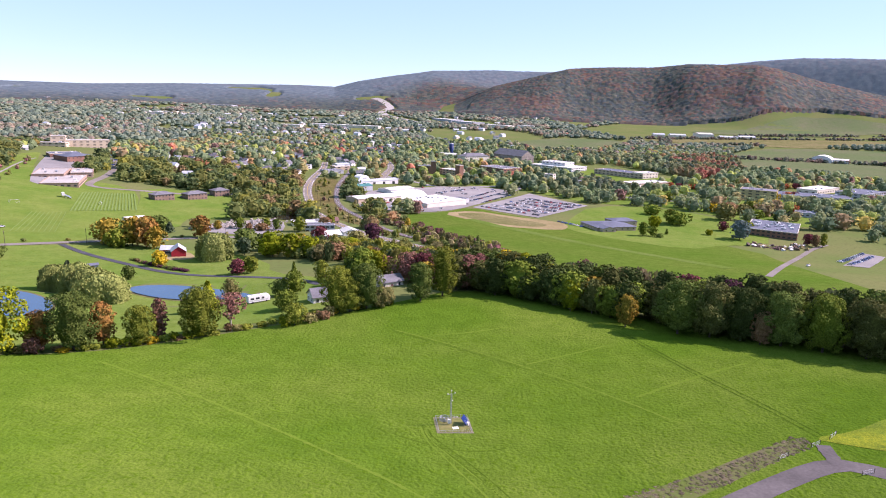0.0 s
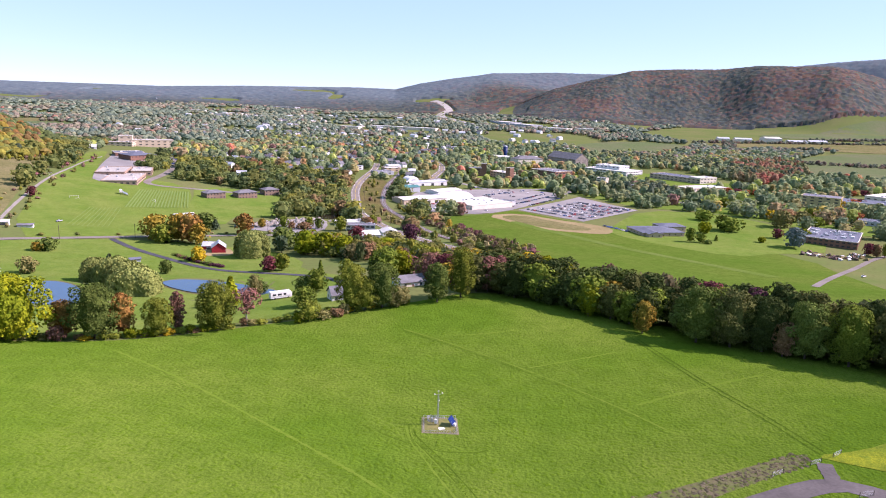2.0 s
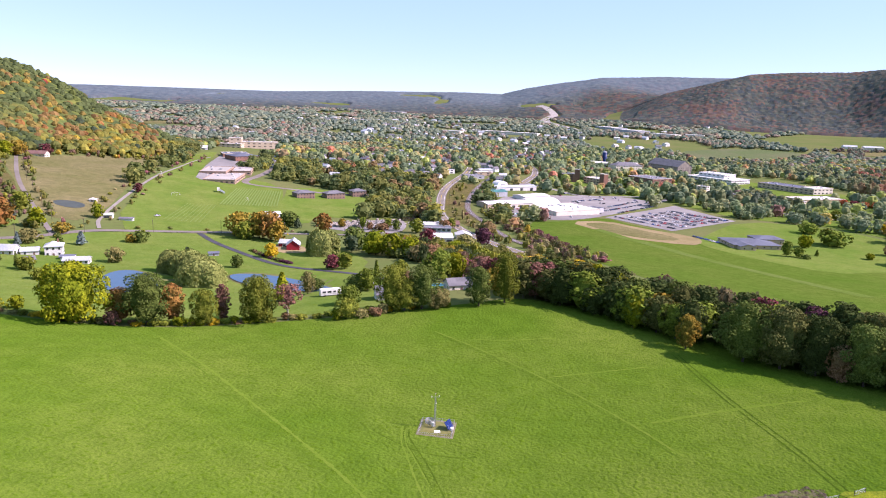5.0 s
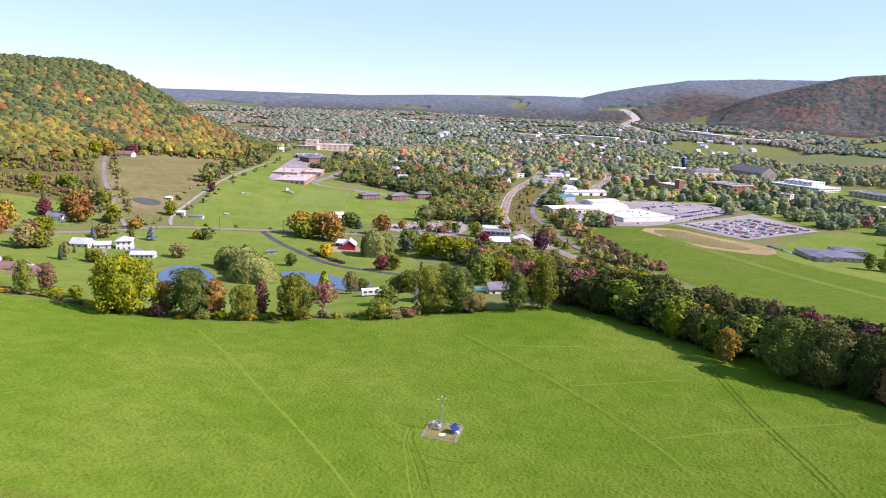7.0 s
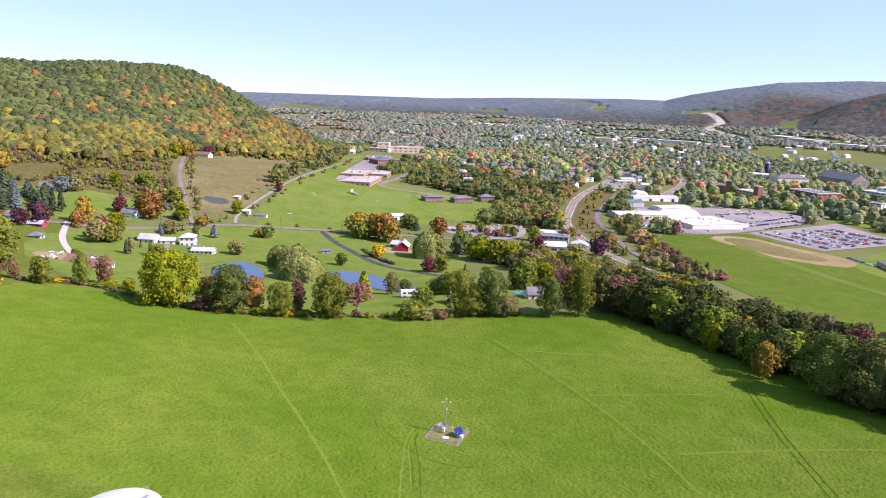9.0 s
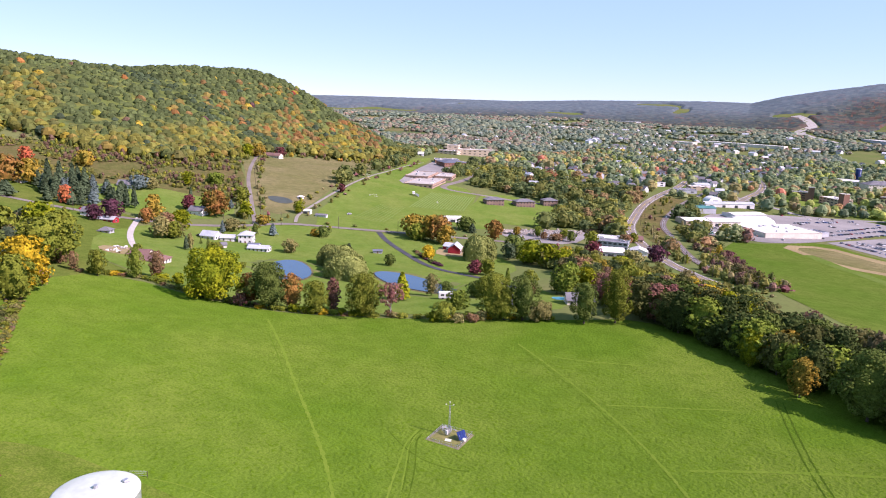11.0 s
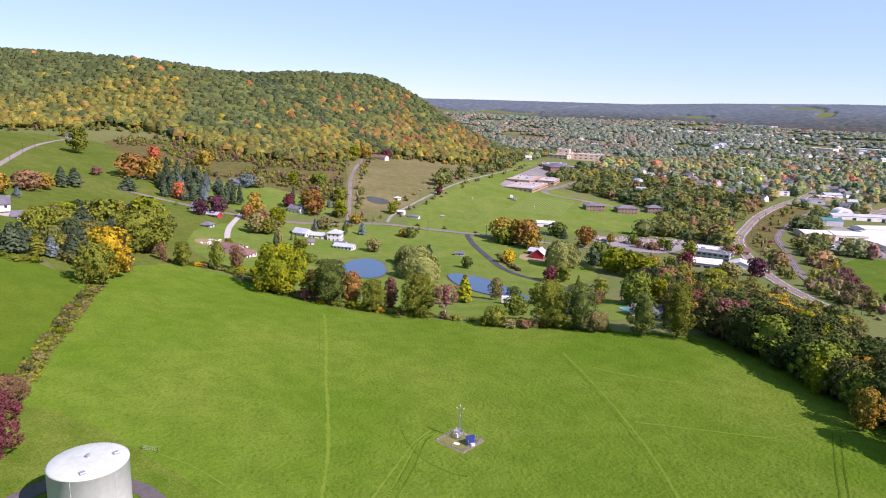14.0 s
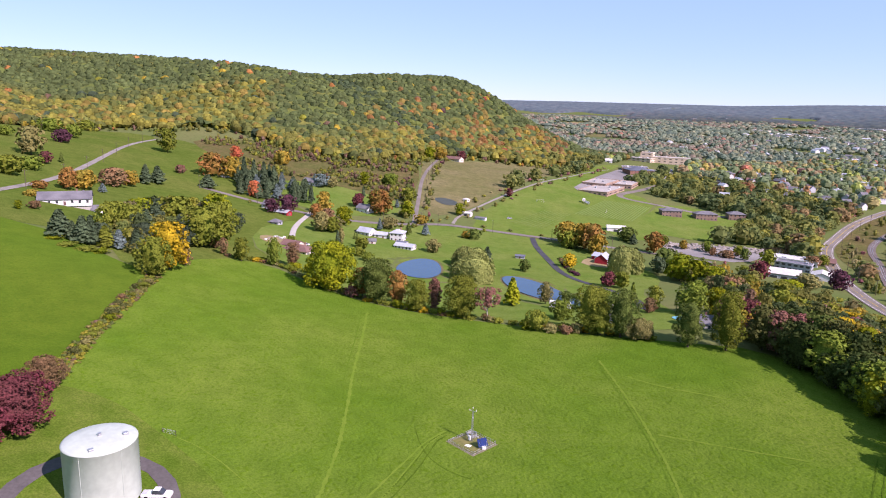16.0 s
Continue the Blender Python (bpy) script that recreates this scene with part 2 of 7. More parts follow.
WATER = material("pond_water", (0.03, 0.07, 0.125), (0.035, 0.078, 0.135), rough=0.06, fine=0.6, coarse=0.05, bump=0.03, spec=0.5)
TANKPAINT = material("pale_green_white_paint", (0.43, 0.49, 0.42), (0.38, 0.43, 0.37), rough=0.5, fine=0.9, coarse=0.25, spec=0.3, depth=0.86)

# ---- the land ----
SWELL = np.array([23.8, 26.9, 35.8, -2.7, -6.3, 15.6, 14.6, 2.8, 2.1, 5.8, 1.4, 11.7, 1.9, -8.3, -43.0, 0.8, -8.6, -13.9, 4.7, 40.2, 9.9, 11.4, 5.9, -0.7, -4.9, -2.7, -6.4, -9.4, -1.8, 7.2, 29.2, 0.2, 13.0, 4.2, -8.5, 1.9])
SWALE = np.array([5.4, 4.5, -1.4, 0.4, 1.7, -2.4, -1.8, -1.7, -4.9, 1.3, 1.0, -2.2, 4.2, 1.2, 4.3, 0.5, -2.1, 2.7, 0.8, -8.6])
SKYLINE = [(-130, 0.5), (-84, 0.35), (-66, 0.25), (-48, 0.05), (-41, 0.13), (-28, 0.17), (-22, 0.42), (-13, 0.62), (-10, 0.58), (-8, 1.1), (-5, 1.65), (-2, 2.08), (2.5, 2), (6, 1.85), (10, 1.7), (20, 2.4), (26, 3.1), (29, 3.2), (45, 3.2), (70, 2.5), (130, 1)]
# the nearer wooded ridge in front of the far hills
RIDGE = [(-5, -1.3), (-2, -0.75), (0.6, 0.05), (3, 1.05), (6.5, 1.85), (9, 2.55), (11, 2.72), (15.7, 2.86), (18, 3.06), (23, 3.02), (24.5, 2.72), (26.5, 2.2), (29, 1.6), (33, 0.8), (40, -0.4), (44, -1.2)]


def step(a, b, v):
    t = np.clip((np.asarray(v, float) - a) / (b - a), 0, 1)
    return t * t * (3 - 2 * t)


def swells(x, y, xs, ys, size, heights):
    cx, cy = [a.ravel() for a in np.meshgrid(xs, ys)]
    return np.exp(-((x[..., None] - cx) ** 2 + (y[..., None] - cy) ** 2) / (2 * size * size)) @ heights


PONDS = [(-189, 277, 23, 13, -37, -20.7), (-127, 307, 31, 12, -8, -22.4)]


def land(x, y):
    """Height of the ground: a bench that falls to the valley, a wooded hill, and far ridges."""
    x, y = np.asarray(x, float), np.asarray(y, float)
    z = -10.5 - 41.0 * step(285, 700, y + 0.12 * x)
    k = 1 - step(150, 600, y)
    foot, crest = -555 - 165 * k, -935 - 315 * k
    t = np.clip((x - foot) / (crest - foot), 0, 1)
    z = z + t * t * (3 - 2 * t) * (1 - step(840, 1060, y)) * (112 + 22 * k + 32 * step(540, 770, y))
    z = z + swells(x, y, np.linspace(-760, 420, 6), np.linspace(-60, 1040, 6), 215.0, SWELL)
    z = z + swells(x, y, np.linspace(-190, 130, 5), np.linspace(70, 310, 4), 70.0, SWALE)
    r, az = np.hypot(x, y), np.degrees(np.arctan2(x, y))
    z = z + 50 * step(1500, 3700, r)
    top = 75 + 4700 * np.tan(np.radians(np.interp(az, *zip(*SKYLINE))))
    low = np.interp(az, [-20, -6, -1, 6], [3600, 3300, 3600, 4150])
    z = z + top * step(0, 1, (r - low) / (4700 - low))
    crest = np.maximum(0, 71 + 3850 * np.tan(np.radians(np.interp(az, *zip(*RIDGE)))))
    z = z + crest * step(3150, 3850, r + 70 * np.sin(az * 0.35) + 16 * np.sin(az * 1.1)) * (1 - 0.8 * step(3900, 4400, r))
    # low wooded ridges in the distance
    z = z + step(1900, 2700, r) * (1 - step(4300, 4700, r)) * 9 * np.sin(r / 190 + az / 9) * np.sin(az / 4.0 + r / 700) * (1 - step(-4, 8, az))
    for px, py, a, b, turn, level in PONDS:
        c, s = math.cos(radians(turn)), math.sin(radians(turn))
        d = np.hypot(((x - px) * c + (y - py) * s) / (a + 5), (-(x - px) * s + (y - py) * c) / (b + 5))
        z = np.where(d < 2, z + (level - 0.5 - z) * (1 - step(0.85, 1.5, d)), z)
    return z


def at(x, y):
    return float(land(np.array([x]), np.array([y]))[0])


def build(name, verts, faces, mat, kind="structure", label="", category="", smooth=True, parent=None):
    me = bpy.data.meshes.new(name)
    me.from_pydata(verts, [], faces)
    me.materials.append(mat)
    if smooth:
        me.polygons.foreach_set("use_smooth", [True] * len(me.polygons))
    ob = new(name, me)
    ob.parent = parent
    return tagged(ob, label, category, kind=kind) if not parent else ob


# one sheet of ground out to the horizon, finer near by
N = 285
u = np.linspace(-1, 1, N)
gx, gy = np.meshgrid(-60 + 380 * np.sinh(3.25 * u), 200 + 380 * np.sinh(3.25 * u))
gz = land(gx, gy)
idx = np.arange(N * N).reshape(N, N)
quads = np.stack([idx[:-1, :-1], idx[:-1, 1:], idx[1:, 1:], idx[1:, :-1]], -1).reshape(-1, 4)
build("ground", np.stack([gx, gy, gz], -1).reshape(-1, 3).tolist(), quads.tolist(), GRASS, label="rolling valley ground with rough green and olive meadow grass", category="ground")


def rounded(points, closed=True, times=2):
    """Cut the corners of an outline, twice, to make it flow."""
    p = [Vector((*q, 0)) for q in points]
    for _ in range(times):
        out = [] if closed else [p[0]]
        for i in range(len(p) if closed else len(p) - 1):
            a, b = p[i], p[(i + 1) % len(p)]
            out += [a.lerp(b, 0.25), a.lerp(b, 0.75)]
        p = out if closed else out + [p[-1]]
    return p


def drape(name, points, mat, lift=0.12, cell=12.0, times=2, label="", category="field", level=None):
    """A stretch of ground cover inside an outline, laid on the land."""
    bm = bmesh.new()
    p = rounded(points, True, times) if times else [Vector((*q, 0)) for q in points]
    bm.faces.new([bm.verts.new(v) for v in p])
    for axis in (0, 1):
        lo, hi = min(v[axis] for v in p), max(v[axis] for v in p)
        no = Vector((1, 0, 0)) if axis == 0 else Vector((0, 1, 0))
        for i in range(1, int((hi - lo) / cell) + 1):
            bmesh.ops.bisect_plane(bm, geom=bm.verts[:] + bm.edges[:] + bm.faces[:], plane_co=no * (lo + i * cell), plane_no=no)
    bmesh.ops.triangulate(bm, faces=[f for f in bm.faces if len(f.verts) > 4])
    co = np.array([v.co[:] for v in bm.verts])
    z = land(co[:, 0], co[:, 1]) + lift if level is None else np.full(len(co), level)
    for v, h in zip(bm.verts, z):
        v.co.z = h
    bmesh.ops.recalc_face_normals(bm, faces=bm.faces[:])
    if sum(f.normal.z for f in bm.faces) < 0:
        bmesh.ops.reverse_faces(bm, faces=bm.faces[:])
    me = bpy.data.meshes.new(name)
    bm.to_mesh(me)
    bm.free()
    me.materials.append(mat)
    me.polygons.foreach_set("use_smooth", [True] * len(me.polygons))
    return tagged(new(name, me), label, category, kind="structure")


def along(points, gap, times=3):
    """Points at even gaps on a flowing line, with the way of the line at each."""
    p = rounded(points, False, times)
    out, left = [], 0.0
    for a, b in zip(p, p[1:]):
        d = (b - a).length
        while left <= d:
            out.append((a.lerp(b, left / max(d, 1e-6)), (b - a).normalized()))
            left += gap
        left -= d
    return out


def ribbon(name, points, width, mat, lift=0.2, gap=6.0, shift=0.0, label="", category="road", times=3, parent=None, ragged=0.0):
    rows = along(points, gap, times)
    wob = np.random.default_rng(len(rows)).uniform(-1, 1, (len(rows), 2)) * ragged
    co = [q + Vector((w.y, -w.x, 0)) * (shift + (s + wob[i, 0] * 0.6) * width / 2 * (1 + wob[i, 1])) for i, (q, w) in enumerate(rows) for s in (1, 0, -1)]
    xs, ys = np.array([c.x for c in co]), np.array([c.y for c in co])
    zs = land(xs, ys) + lift
    f = [(i * 3 + j, i * 3 + j + 3, i * 3 + j + 4, i * 3 + j + 1) for i in range(len(rows) - 1) for j in (0, 1)]
    return build(name, np.stack([xs, ys, zs], -1).tolist(), [q[::-1] for q in f], mat, label=label, category=category, parent=parent)


FAR_FIELDS = []
FIELD_EDGE = [(-150, 118), (-192, 160), (-188, 185), (-150, 191), (-118, 202), (-100, 214), (-77, 230), (-48, 247), (-20, 270), (4, 297), (44, 286), (80, 267), (113, 246), (156, 224), (258, 160), (260, 60), (150, -60), (0, -90), (-60, 20), (-52, 40), (-60, 74), (-108, 101)]
drape("hay_field", FIELD_EDGE, FIELD, 0.10, 10, 1, "wide bright green mown hay field with faint wheel tracks")
drape("hay_field_beyond_hedge", [(-110, 101), (-147, 122), (-165, 109), (-190, 103), (-215, 78), (-240, 55), (-240, -40), (-120, -60), (-54, 20), (-61, 74)], FIELD_LEFT, 0.10, 10, 1, "smooth rich green hay field beyond a hedge")
drape("pasture", [(-200, 96), (-216, 120), (-225, 145), (-262, 165), (-300, 160), (-360, 165), (-420, 180), (-480, 185), (-720, 285), (-760, 240), (-730, 120), (-500, 20), (-300, 20), (-230, 60)], PASTURE, 0.12, 14, 1, "mown green pasture sloping down below the wooded hill")
drape("meadow_slope", [(-212, 160), (-285, 215), (-345, 292), (-390, 292), (-440, 296), (-480, 318), (-690, 305), (-722, 288), (-600, 232), (-480, 180), (-360, 160), (-300, 155), (-262, 160)], PASTURE, 0.1, 14, 1, "mown green meadow on a gentle slope between trees")
drape("lawn", [(-190, 196), (-150, 197), (-115, 210), (-85, 236), (-45, 256), (-25, 300), (-60, 330), (-100, 360), (-110, 400), (-150, 440), (-240, 455), (-315, 400), (-330, 330), (-345, 290), (-310, 235), (-240, 195)], LAWN, 0.11, 10, 1, "mown green lawn round houses and ponds")
drape("lawn_upper", [(-345, 330), (-365, 390), (-430, 400), (-470, 350), (-480, 310), (-440, 290), (-385, 290)], LAWN, 0.12, 10, 1, "mown green lawn beside a country road")
drape("dry_meadow", [(-345, 400), (-350, 440), (-420, 560), (-545, 790), (-590, 850), (-600, 690), (-560, 540), (-500, 500), (-400, 420)], DRY, 0.14, 14, 1, "flat meadow of dry straw-coloured grass")
drape("scrub", [(-380, 400), (-500, 500), (-560, 520), (-640, 420), (-720, 340), (-690, 300), (-480, 290), (-470, 360)], SCRUB, 0.14, 14, 1, "overgrown slope of brown and olive scrub")
drape("playing_field", [(-318, 408), (-270, 430), (-255, 470), (-255, 520), (-275, 560), (-300, 640), (-345, 720), (-420, 730), (-470, 745), (-560, 905), (-600, 980), (-590, 900), (-545, 830), (-430, 600)], LAWN, 0.14, 12, 1, "mown green school playing field")
drape("lawn_flats", [(-258, 525), (-222, 535), (-232, 575), (-240, 640), (-222, 705), (-240, 745), (-345, 735), (-300, 640), (-275, 560)], LAWN, 0.18, 10, 1, "mown grass round the apartment blocks")
drape("lawn_corner", [(-148, 120), (-166, 111), (-215, 122), (-226, 147), (-285, 213), (-308, 236), (-240, 194), (-190, 194), (-186, 184), (-190, 160)], PASTURE, 0.07, 8, 1, "rough grass under trees in a field corner")
drape("lawn_by_creek", [(-250, 575), (-203, 598), (-215, 660), (-229, 695), (-287, 656)], LAWN, 0.24, 10, 1, "small mown green playing field")
drape("crop_field", [(-60, 700), (-10, 735), (20, 790), (60, 740), (120, 690), (175, 640), (270, 600), (250, 460), (230, 300), (120, 330), (50, 420), (0, 530), (-10, 560)], CROP, 0.16, 14, 1, "smooth deep green crop field below the tree line")
drape("lawn_campus", [(118, 700), (175, 850), (260, 840), (330, 700), (290, 610), (250, 610), (200, 560), (150, 600), (110, 660)], LAWN, 0.2, 14, 1, "open mown lawn with scattered trees")
drape("campus_green", [(-40, 1010), (60, 1030), (112, 985), (180, 870), (260, 850), (340, 720), (420, 720), (520, 900), (420, 1200), (200, 1400), (-20, 1400), (-90, 1200)], LAWN, 0.2, 16, 1, "mown lawns between campus buildings")
drape("bare_ground", [(-14, 729), (20, 690), (46, 655), (105, 645), (118, 670), (115, 700), (60, 730), (26, 762)], TAN, 0.24, 10, 1, "patch of tan bare soil beside the car park")
drape("weedy_ground", [(0, 727), (28, 692), (50, 668), (88, 662), (100, 684), (60, 716), (26, 748)], DRY, 0.3, 10, 1, "olive weeds over bare soil")
ribbon("mown_track", [(20, 700), (46, 655), (65, 636), (118, 538), (190, 440)], 12, material("mown_strip_grass", (0.105, 0.15, 0.035), (0.085, 0.138, 0.022), fine=0.6, coarse=0.05, bump=0.3, spec=0.0), 0.26, label="pale mown strip through the crop field", category="track")
drape("meadow_valley", [(620, 1440), (560, 1560), (860, 2010), (1100, 2060), (1500, 1900), (1300, 1400), (900, 1250)], VALLEY, 0.5, 40, 1, "broad flat green valley field")
drape("meadow_far", [(880, 2600), (960, 2760), (1250, 2900), (1560, 3060), (1900, 2900), (1500, 2640), (1280, 2480)], VALLEY, 1.0, 50, 1, "pale green field below the wooded ridge")
drape("plough_strip", [(560, 2250), (700, 2330), (1280, 2420), (1700, 2250), (1650, 2120), (900, 2050)], DRY, 0.7, 50, 1, "long strip of brown ploughed valley land")
drape("meadow_mid", [(200, 1700), (420, 1830), (560, 2180), (350, 2250), (150, 2000)], VALLEY, 0.6, 40, 1, "green valley field behind trees")

# fields far off across the valley
g = random.Random(17)
for i in range(16):
    az, r = radians(g.uniform(-46, -4)), g.uniform(1950, 3500)
    cx, cy, a, b = r * math.sin(az), r * math.cos(az), g.uniform(60, 150), g.uniform(40, 90)
    ring = [(cx + a * math.cos(q) * g.uniform(0.8, 1.1), cy + b * math.sin(q) * g.uniform(0.8, 1.1)) for q in np.linspace(0, 2 * math.pi, 7, endpoint=False)]
    FAR_FIELDS.append(ring)
    drape("distant_field", ring, g.choice((DRY, VALLEY, VALLEY, DRY, TAN)), 1.2, 40, 1, "distant open field between woods in the valley")

# ponds
for px, py, a, b, turn, level in PONDS:
    ring = [(px + (a * math.cos(q) * math.cos(radians(turn)) - b * math.sin(q) * math.sin(radians(turn))) * (1 + 0.06 * math.sin(3 * q + px)),
             py + (a * math.cos(q) * math.sin(radians(turn)) + b * math.sin(q) * math.cos(radians(turn))) * (1 + 0.06 * math.sin(3 * q + px))) for q in np.linspace(0, 2 * math.pi, 24, endpoint=False)]
    if px > -150:
        # the eastern pond tapers to a point
        ring = [(x + 5, py + (y - py) * (1.05 - 0.5 * step(-20, 30, x - px))) for x, y in ring]
    wide = [(px + (x - px) * 1.07, py + (y - py) * 1.13) for x, y in ring]
    drape("pond_bank", wide, MUD, 0.16, 5, 1, "bare brown mud bank round a pond", "bank")
    drape("pond", ring, WATER, 0, 8, 1, "still blue pond reflecting the sky", "water", level)

# roads
ROADGREY = material("grey_lane", (0.26, 0.24, 0.21), (0.2, 0.185, 0.16), fine=1.5, coarse=0.1, bump=0.3)
ROADS = {
    "school_road": ([(-560, 900), (-545, 845), (-430, 600), (-345, 430), (-318, 402)], 2.8, ROADGREY),
    "country_road": ([(-420, 230), (-345, 300), (-322, 345), (-320, 392), (-296, 416), (-265, 446), (-235, 470), (-190, 500), (-150, 520)], 7, ASPHALT),
    "hill_road": ([(-322, 365), (-400, 425), (-470, 478), (-550, 553), (-600, 600)], 3.6, ASPHALT),
    "pasture_road": ([(-250, 66), (-296, 90), (-364, 124), (-484, 169), (-600, 215), (-706, 272)], 4, ROADGREY),
    "drive": ([(-262, 440), (-236, 418), (-196, 390), (-150, 356), (-112, 348), (-80, 335), (-60, 310)], 4.5, DARK_ROAD),
    "farm_drive": ([(-248, 226), (-280, 240), (-319, 262), (-367, 298)], 3.6, CONCRETE),
    "main_road": ([(14, 434), (-16, 468), (-72, 555), (-118, 640), (-148, 700), (-163, 760), (-180, 825), (-192, 890), (-200, 960), (-206, 1074), (-225, 1180)], 11, ASPHALT),
    "through_road": ([(-108, 1010), (-108, 1084), (-106, 1156), (-123, 1277), (-165, 1433), (-212, 1506), (-300, 1560)], 12, ASPHALT),
    "campus_road": ([(-130, 1060), (-56, 1007), (-20, 968), (40, 1010), (111, 1064), (194, 990), (300, 900), (420, 800)], 9, LOT),
    "lot_road": ([(2, 797), (40, 880), (93, 992), (111, 1062)], 8, LOT),
    "dirt_road": ([(199, 413), (254, 503), (300, 570), (330, 612), (360, 640)], 4.5, ASPHALT),
    "tank_drive": ([(-12, 58), (-24, 66), (-27, 78), (-20, 87), (-10, 89), (-1, 86), (8, 78), (20, 60), (30, 40)], 3.6, DRIVE),
    "near_drive": ([(20, 96), (45, 115), (64, 128), (84, 140), (92, 142), (98, 137), (112, 128), (140, 112)], 5.6, DRIVE),
    "motorway": ([(-165, 2788), (-300, 3100), (-376, 3372), (-330, 3560), (-390, 3760), (-470, 3900)], 46, GRAVEL),
    "school_drive": ([(-520, 1000), (-472, 943), (-436, 867), (-400, 775), (-388, 705), (-368, 686), (-323, 712), (-285, 720), (-250, 750), (-210, 800)], 8, ASPHALT),
}
for name, (line, width, mat) in ROADS.items():
    road = ribbon(name, line, width, mat, 0.3 if name == "tank_drive" else 0.17 if name == "near_drive" else 0.28, 5 if width < 20 else 40, label={DRIVE: "narrow dark worn asphalt drive", ASPHALT: "worn grey asphalt road", ROADGREY: "grey gravel lane beside a playing field", GRAVEL: "pale gravel road between grass verges", DARK_ROAD: "narrow dark asphalt drive between lawns", CONCRETE: "pale concrete farm drive", LOT: "pale worn asphalt campus road"}[mat])
    if name in ("main_road", "through_road"):
        for shift, paint in ((-0.18, YELLOW), (0.18, YELLOW), (-4.1, PAINT), (4.1, PAINT)):
            ribbon("road_line", line, 0.25 if paint is PAINT else 0.16, paint, 0.31, 5, shift, parent=road)
CAR_PARK = [(23, 790), (93, 725), (170, 845), (109, 964)]
drape("car_park", CAR_PARK, LOT, 0.3, 14, 0, "large worn asphalt car park", "car park")
drape("store_yard", [(-100, 735), (-55, 728), (-14, 737), (22, 795), (95, 985), (30, 1010), (-30, 965), (-110, 900), (-112, 780)], LOT, 0.26, 14, 1, "worn asphalt yard round commercial sheds", "car park")
drape("school_yard", [(-430, 790), (-395, 680), (-412, 648), (-455, 720), (-530, 860), (-590, 980), (-540, 1010), (-480, 950)], LOT, 0.3, 14, 1, "asphalt yard round a school", "car park")
drape("waste_ground", [(-68, 598), (-118, 658), (-148, 717), (-166, 770), (-184, 830), (-197, 900), (-204, 960), (-160, 960), (-150, 880), (-138, 800), (-123, 738), (-96, 682), (-66, 610)], SCRUB, 0.2, 10, 1, "rough weedy ground between the road and the railway", "ground")
drape("quarry_yard", [(-165, 525), (-205, 530), (-215, 556), (-196, 585), (-170, 636), (-150, 600), (-140, 545)], LOT, 0.24, 10, 1, "gravel storage yard beside a creek", "yard")

# railway: ballast bed with two rails
RAIL = [(20, 478), (-30, 530), (-70, 620), (-95, 680), (-125, 735), (-140, 800), (-155, 900), (-160, 985), (-163, 1077), (-190, 1180)]
track = ribbon("railway", RAIL, 6.5, BALLAST, 0.5, 6, label="curved single railway line on brown ballast", category="railway")
for shift in (-0.75, 0.75):
    ribbon("rail", RAIL, 0.22, STEEL, 0.62, 6, shift, parent=track)

# faint tracks across the hay field
for line, width, mat in (
    ([(-106, 192), (-70, 168), (-48, 152), (-28, 139), (-4, 122), (20, 100)], 0.85, PALE_GRASS),
    ([(-107, 190), (-71, 166), (-49, 150), (-29, 137), (-5, 120), (19, 98)], 0.3, RUT),
    ([(-4, 226), (6, 228), (24, 239)], 0.9, PALE_GRASS), ([(25, 201), (40, 211), (55, 222)], 0.7, PALE_GRASS), ([(54, 179), (75, 194), (98, 209)], 1.1, PALE_GRASS),
    ([(-19, 230), (20, 203), (45, 182), (62, 162)], 0.7, PALE_GRASS), ([(-20, 229), (19, 202), (44, 181), (61, 161)], 0.35, RUT),
    ([(63, 239), (75, 201), (85, 178), (89.5, 165), (92.5, 155)], 0.35, DARK_RUT), ([(64.8, 239.5), (76.8, 201.5), (86.8, 178.5), (91.3, 165.5), (94.2, 155.5)], 0.35, DARK_RUT),
    ([(-31, 93), (-20, 100), (5, 104)], 0.3, PALE_GRASS),
):
    ribbon("wheel_track", line, width, mat, 0.16, 0.8, ragged=0.5, label="faint track of trodden grass in the hay field", category="track")
for line, width, mat in (
    ([(-5.5, 156), (-4.5, 150), (-1.5, 145.5), (3, 139), (8, 131), (12, 124), (17, 113)], 0.35, DARK_RUT), ([(-4, 154), (-3, 150), (0, 146), (4.6, 139.6), (9.6, 131.6), (13.6, 124.6), (18.6, 114)], 0.35, DARK_RUT),
    ([(-6, 155), (-4, 147), (-1, 142), (3.2, 134), (9, 124), (14, 114)], 0.5, PALE_GRASS), ([(-5, 153), (-2.2, 145.5), (0.8, 141.5), (5, 135), (11, 126), (16.5, 116)], 0.45, PALE_GRASS),
    ([(-11, 149), (-3, 145), (4, 143.2), (11, 144.2), (15, 146.5)], 0.35, DARK_RUT),
):
    ribbon("wheel_track", line, width, mat, 0.15, 1.1, ragged=0.5, label="double wheel track curving through the grass", category="track")

# ranker, yellowing grass round the water tank
drape("rank_grass", [(-64, 40), (-62, 72), (-50, 86), (-32, 92), (-12, 97), (2, 97), (12, 90), (22, 78), (34, 60), (50, 40), (30, 20), (-20, 10)], material("rank_grass", (0.08, 0.135, 0.013), (0.112, 0.146, 0.024), fine=0.9, coarse=0.08, bump=1.0, relief=0.4, third=(0.072, 0.124, 0.011), clumps=0.22, matte=0.3, spec=0.0), 0.22, 5, 2, "rank yellowing grass round a water tank", "grass")

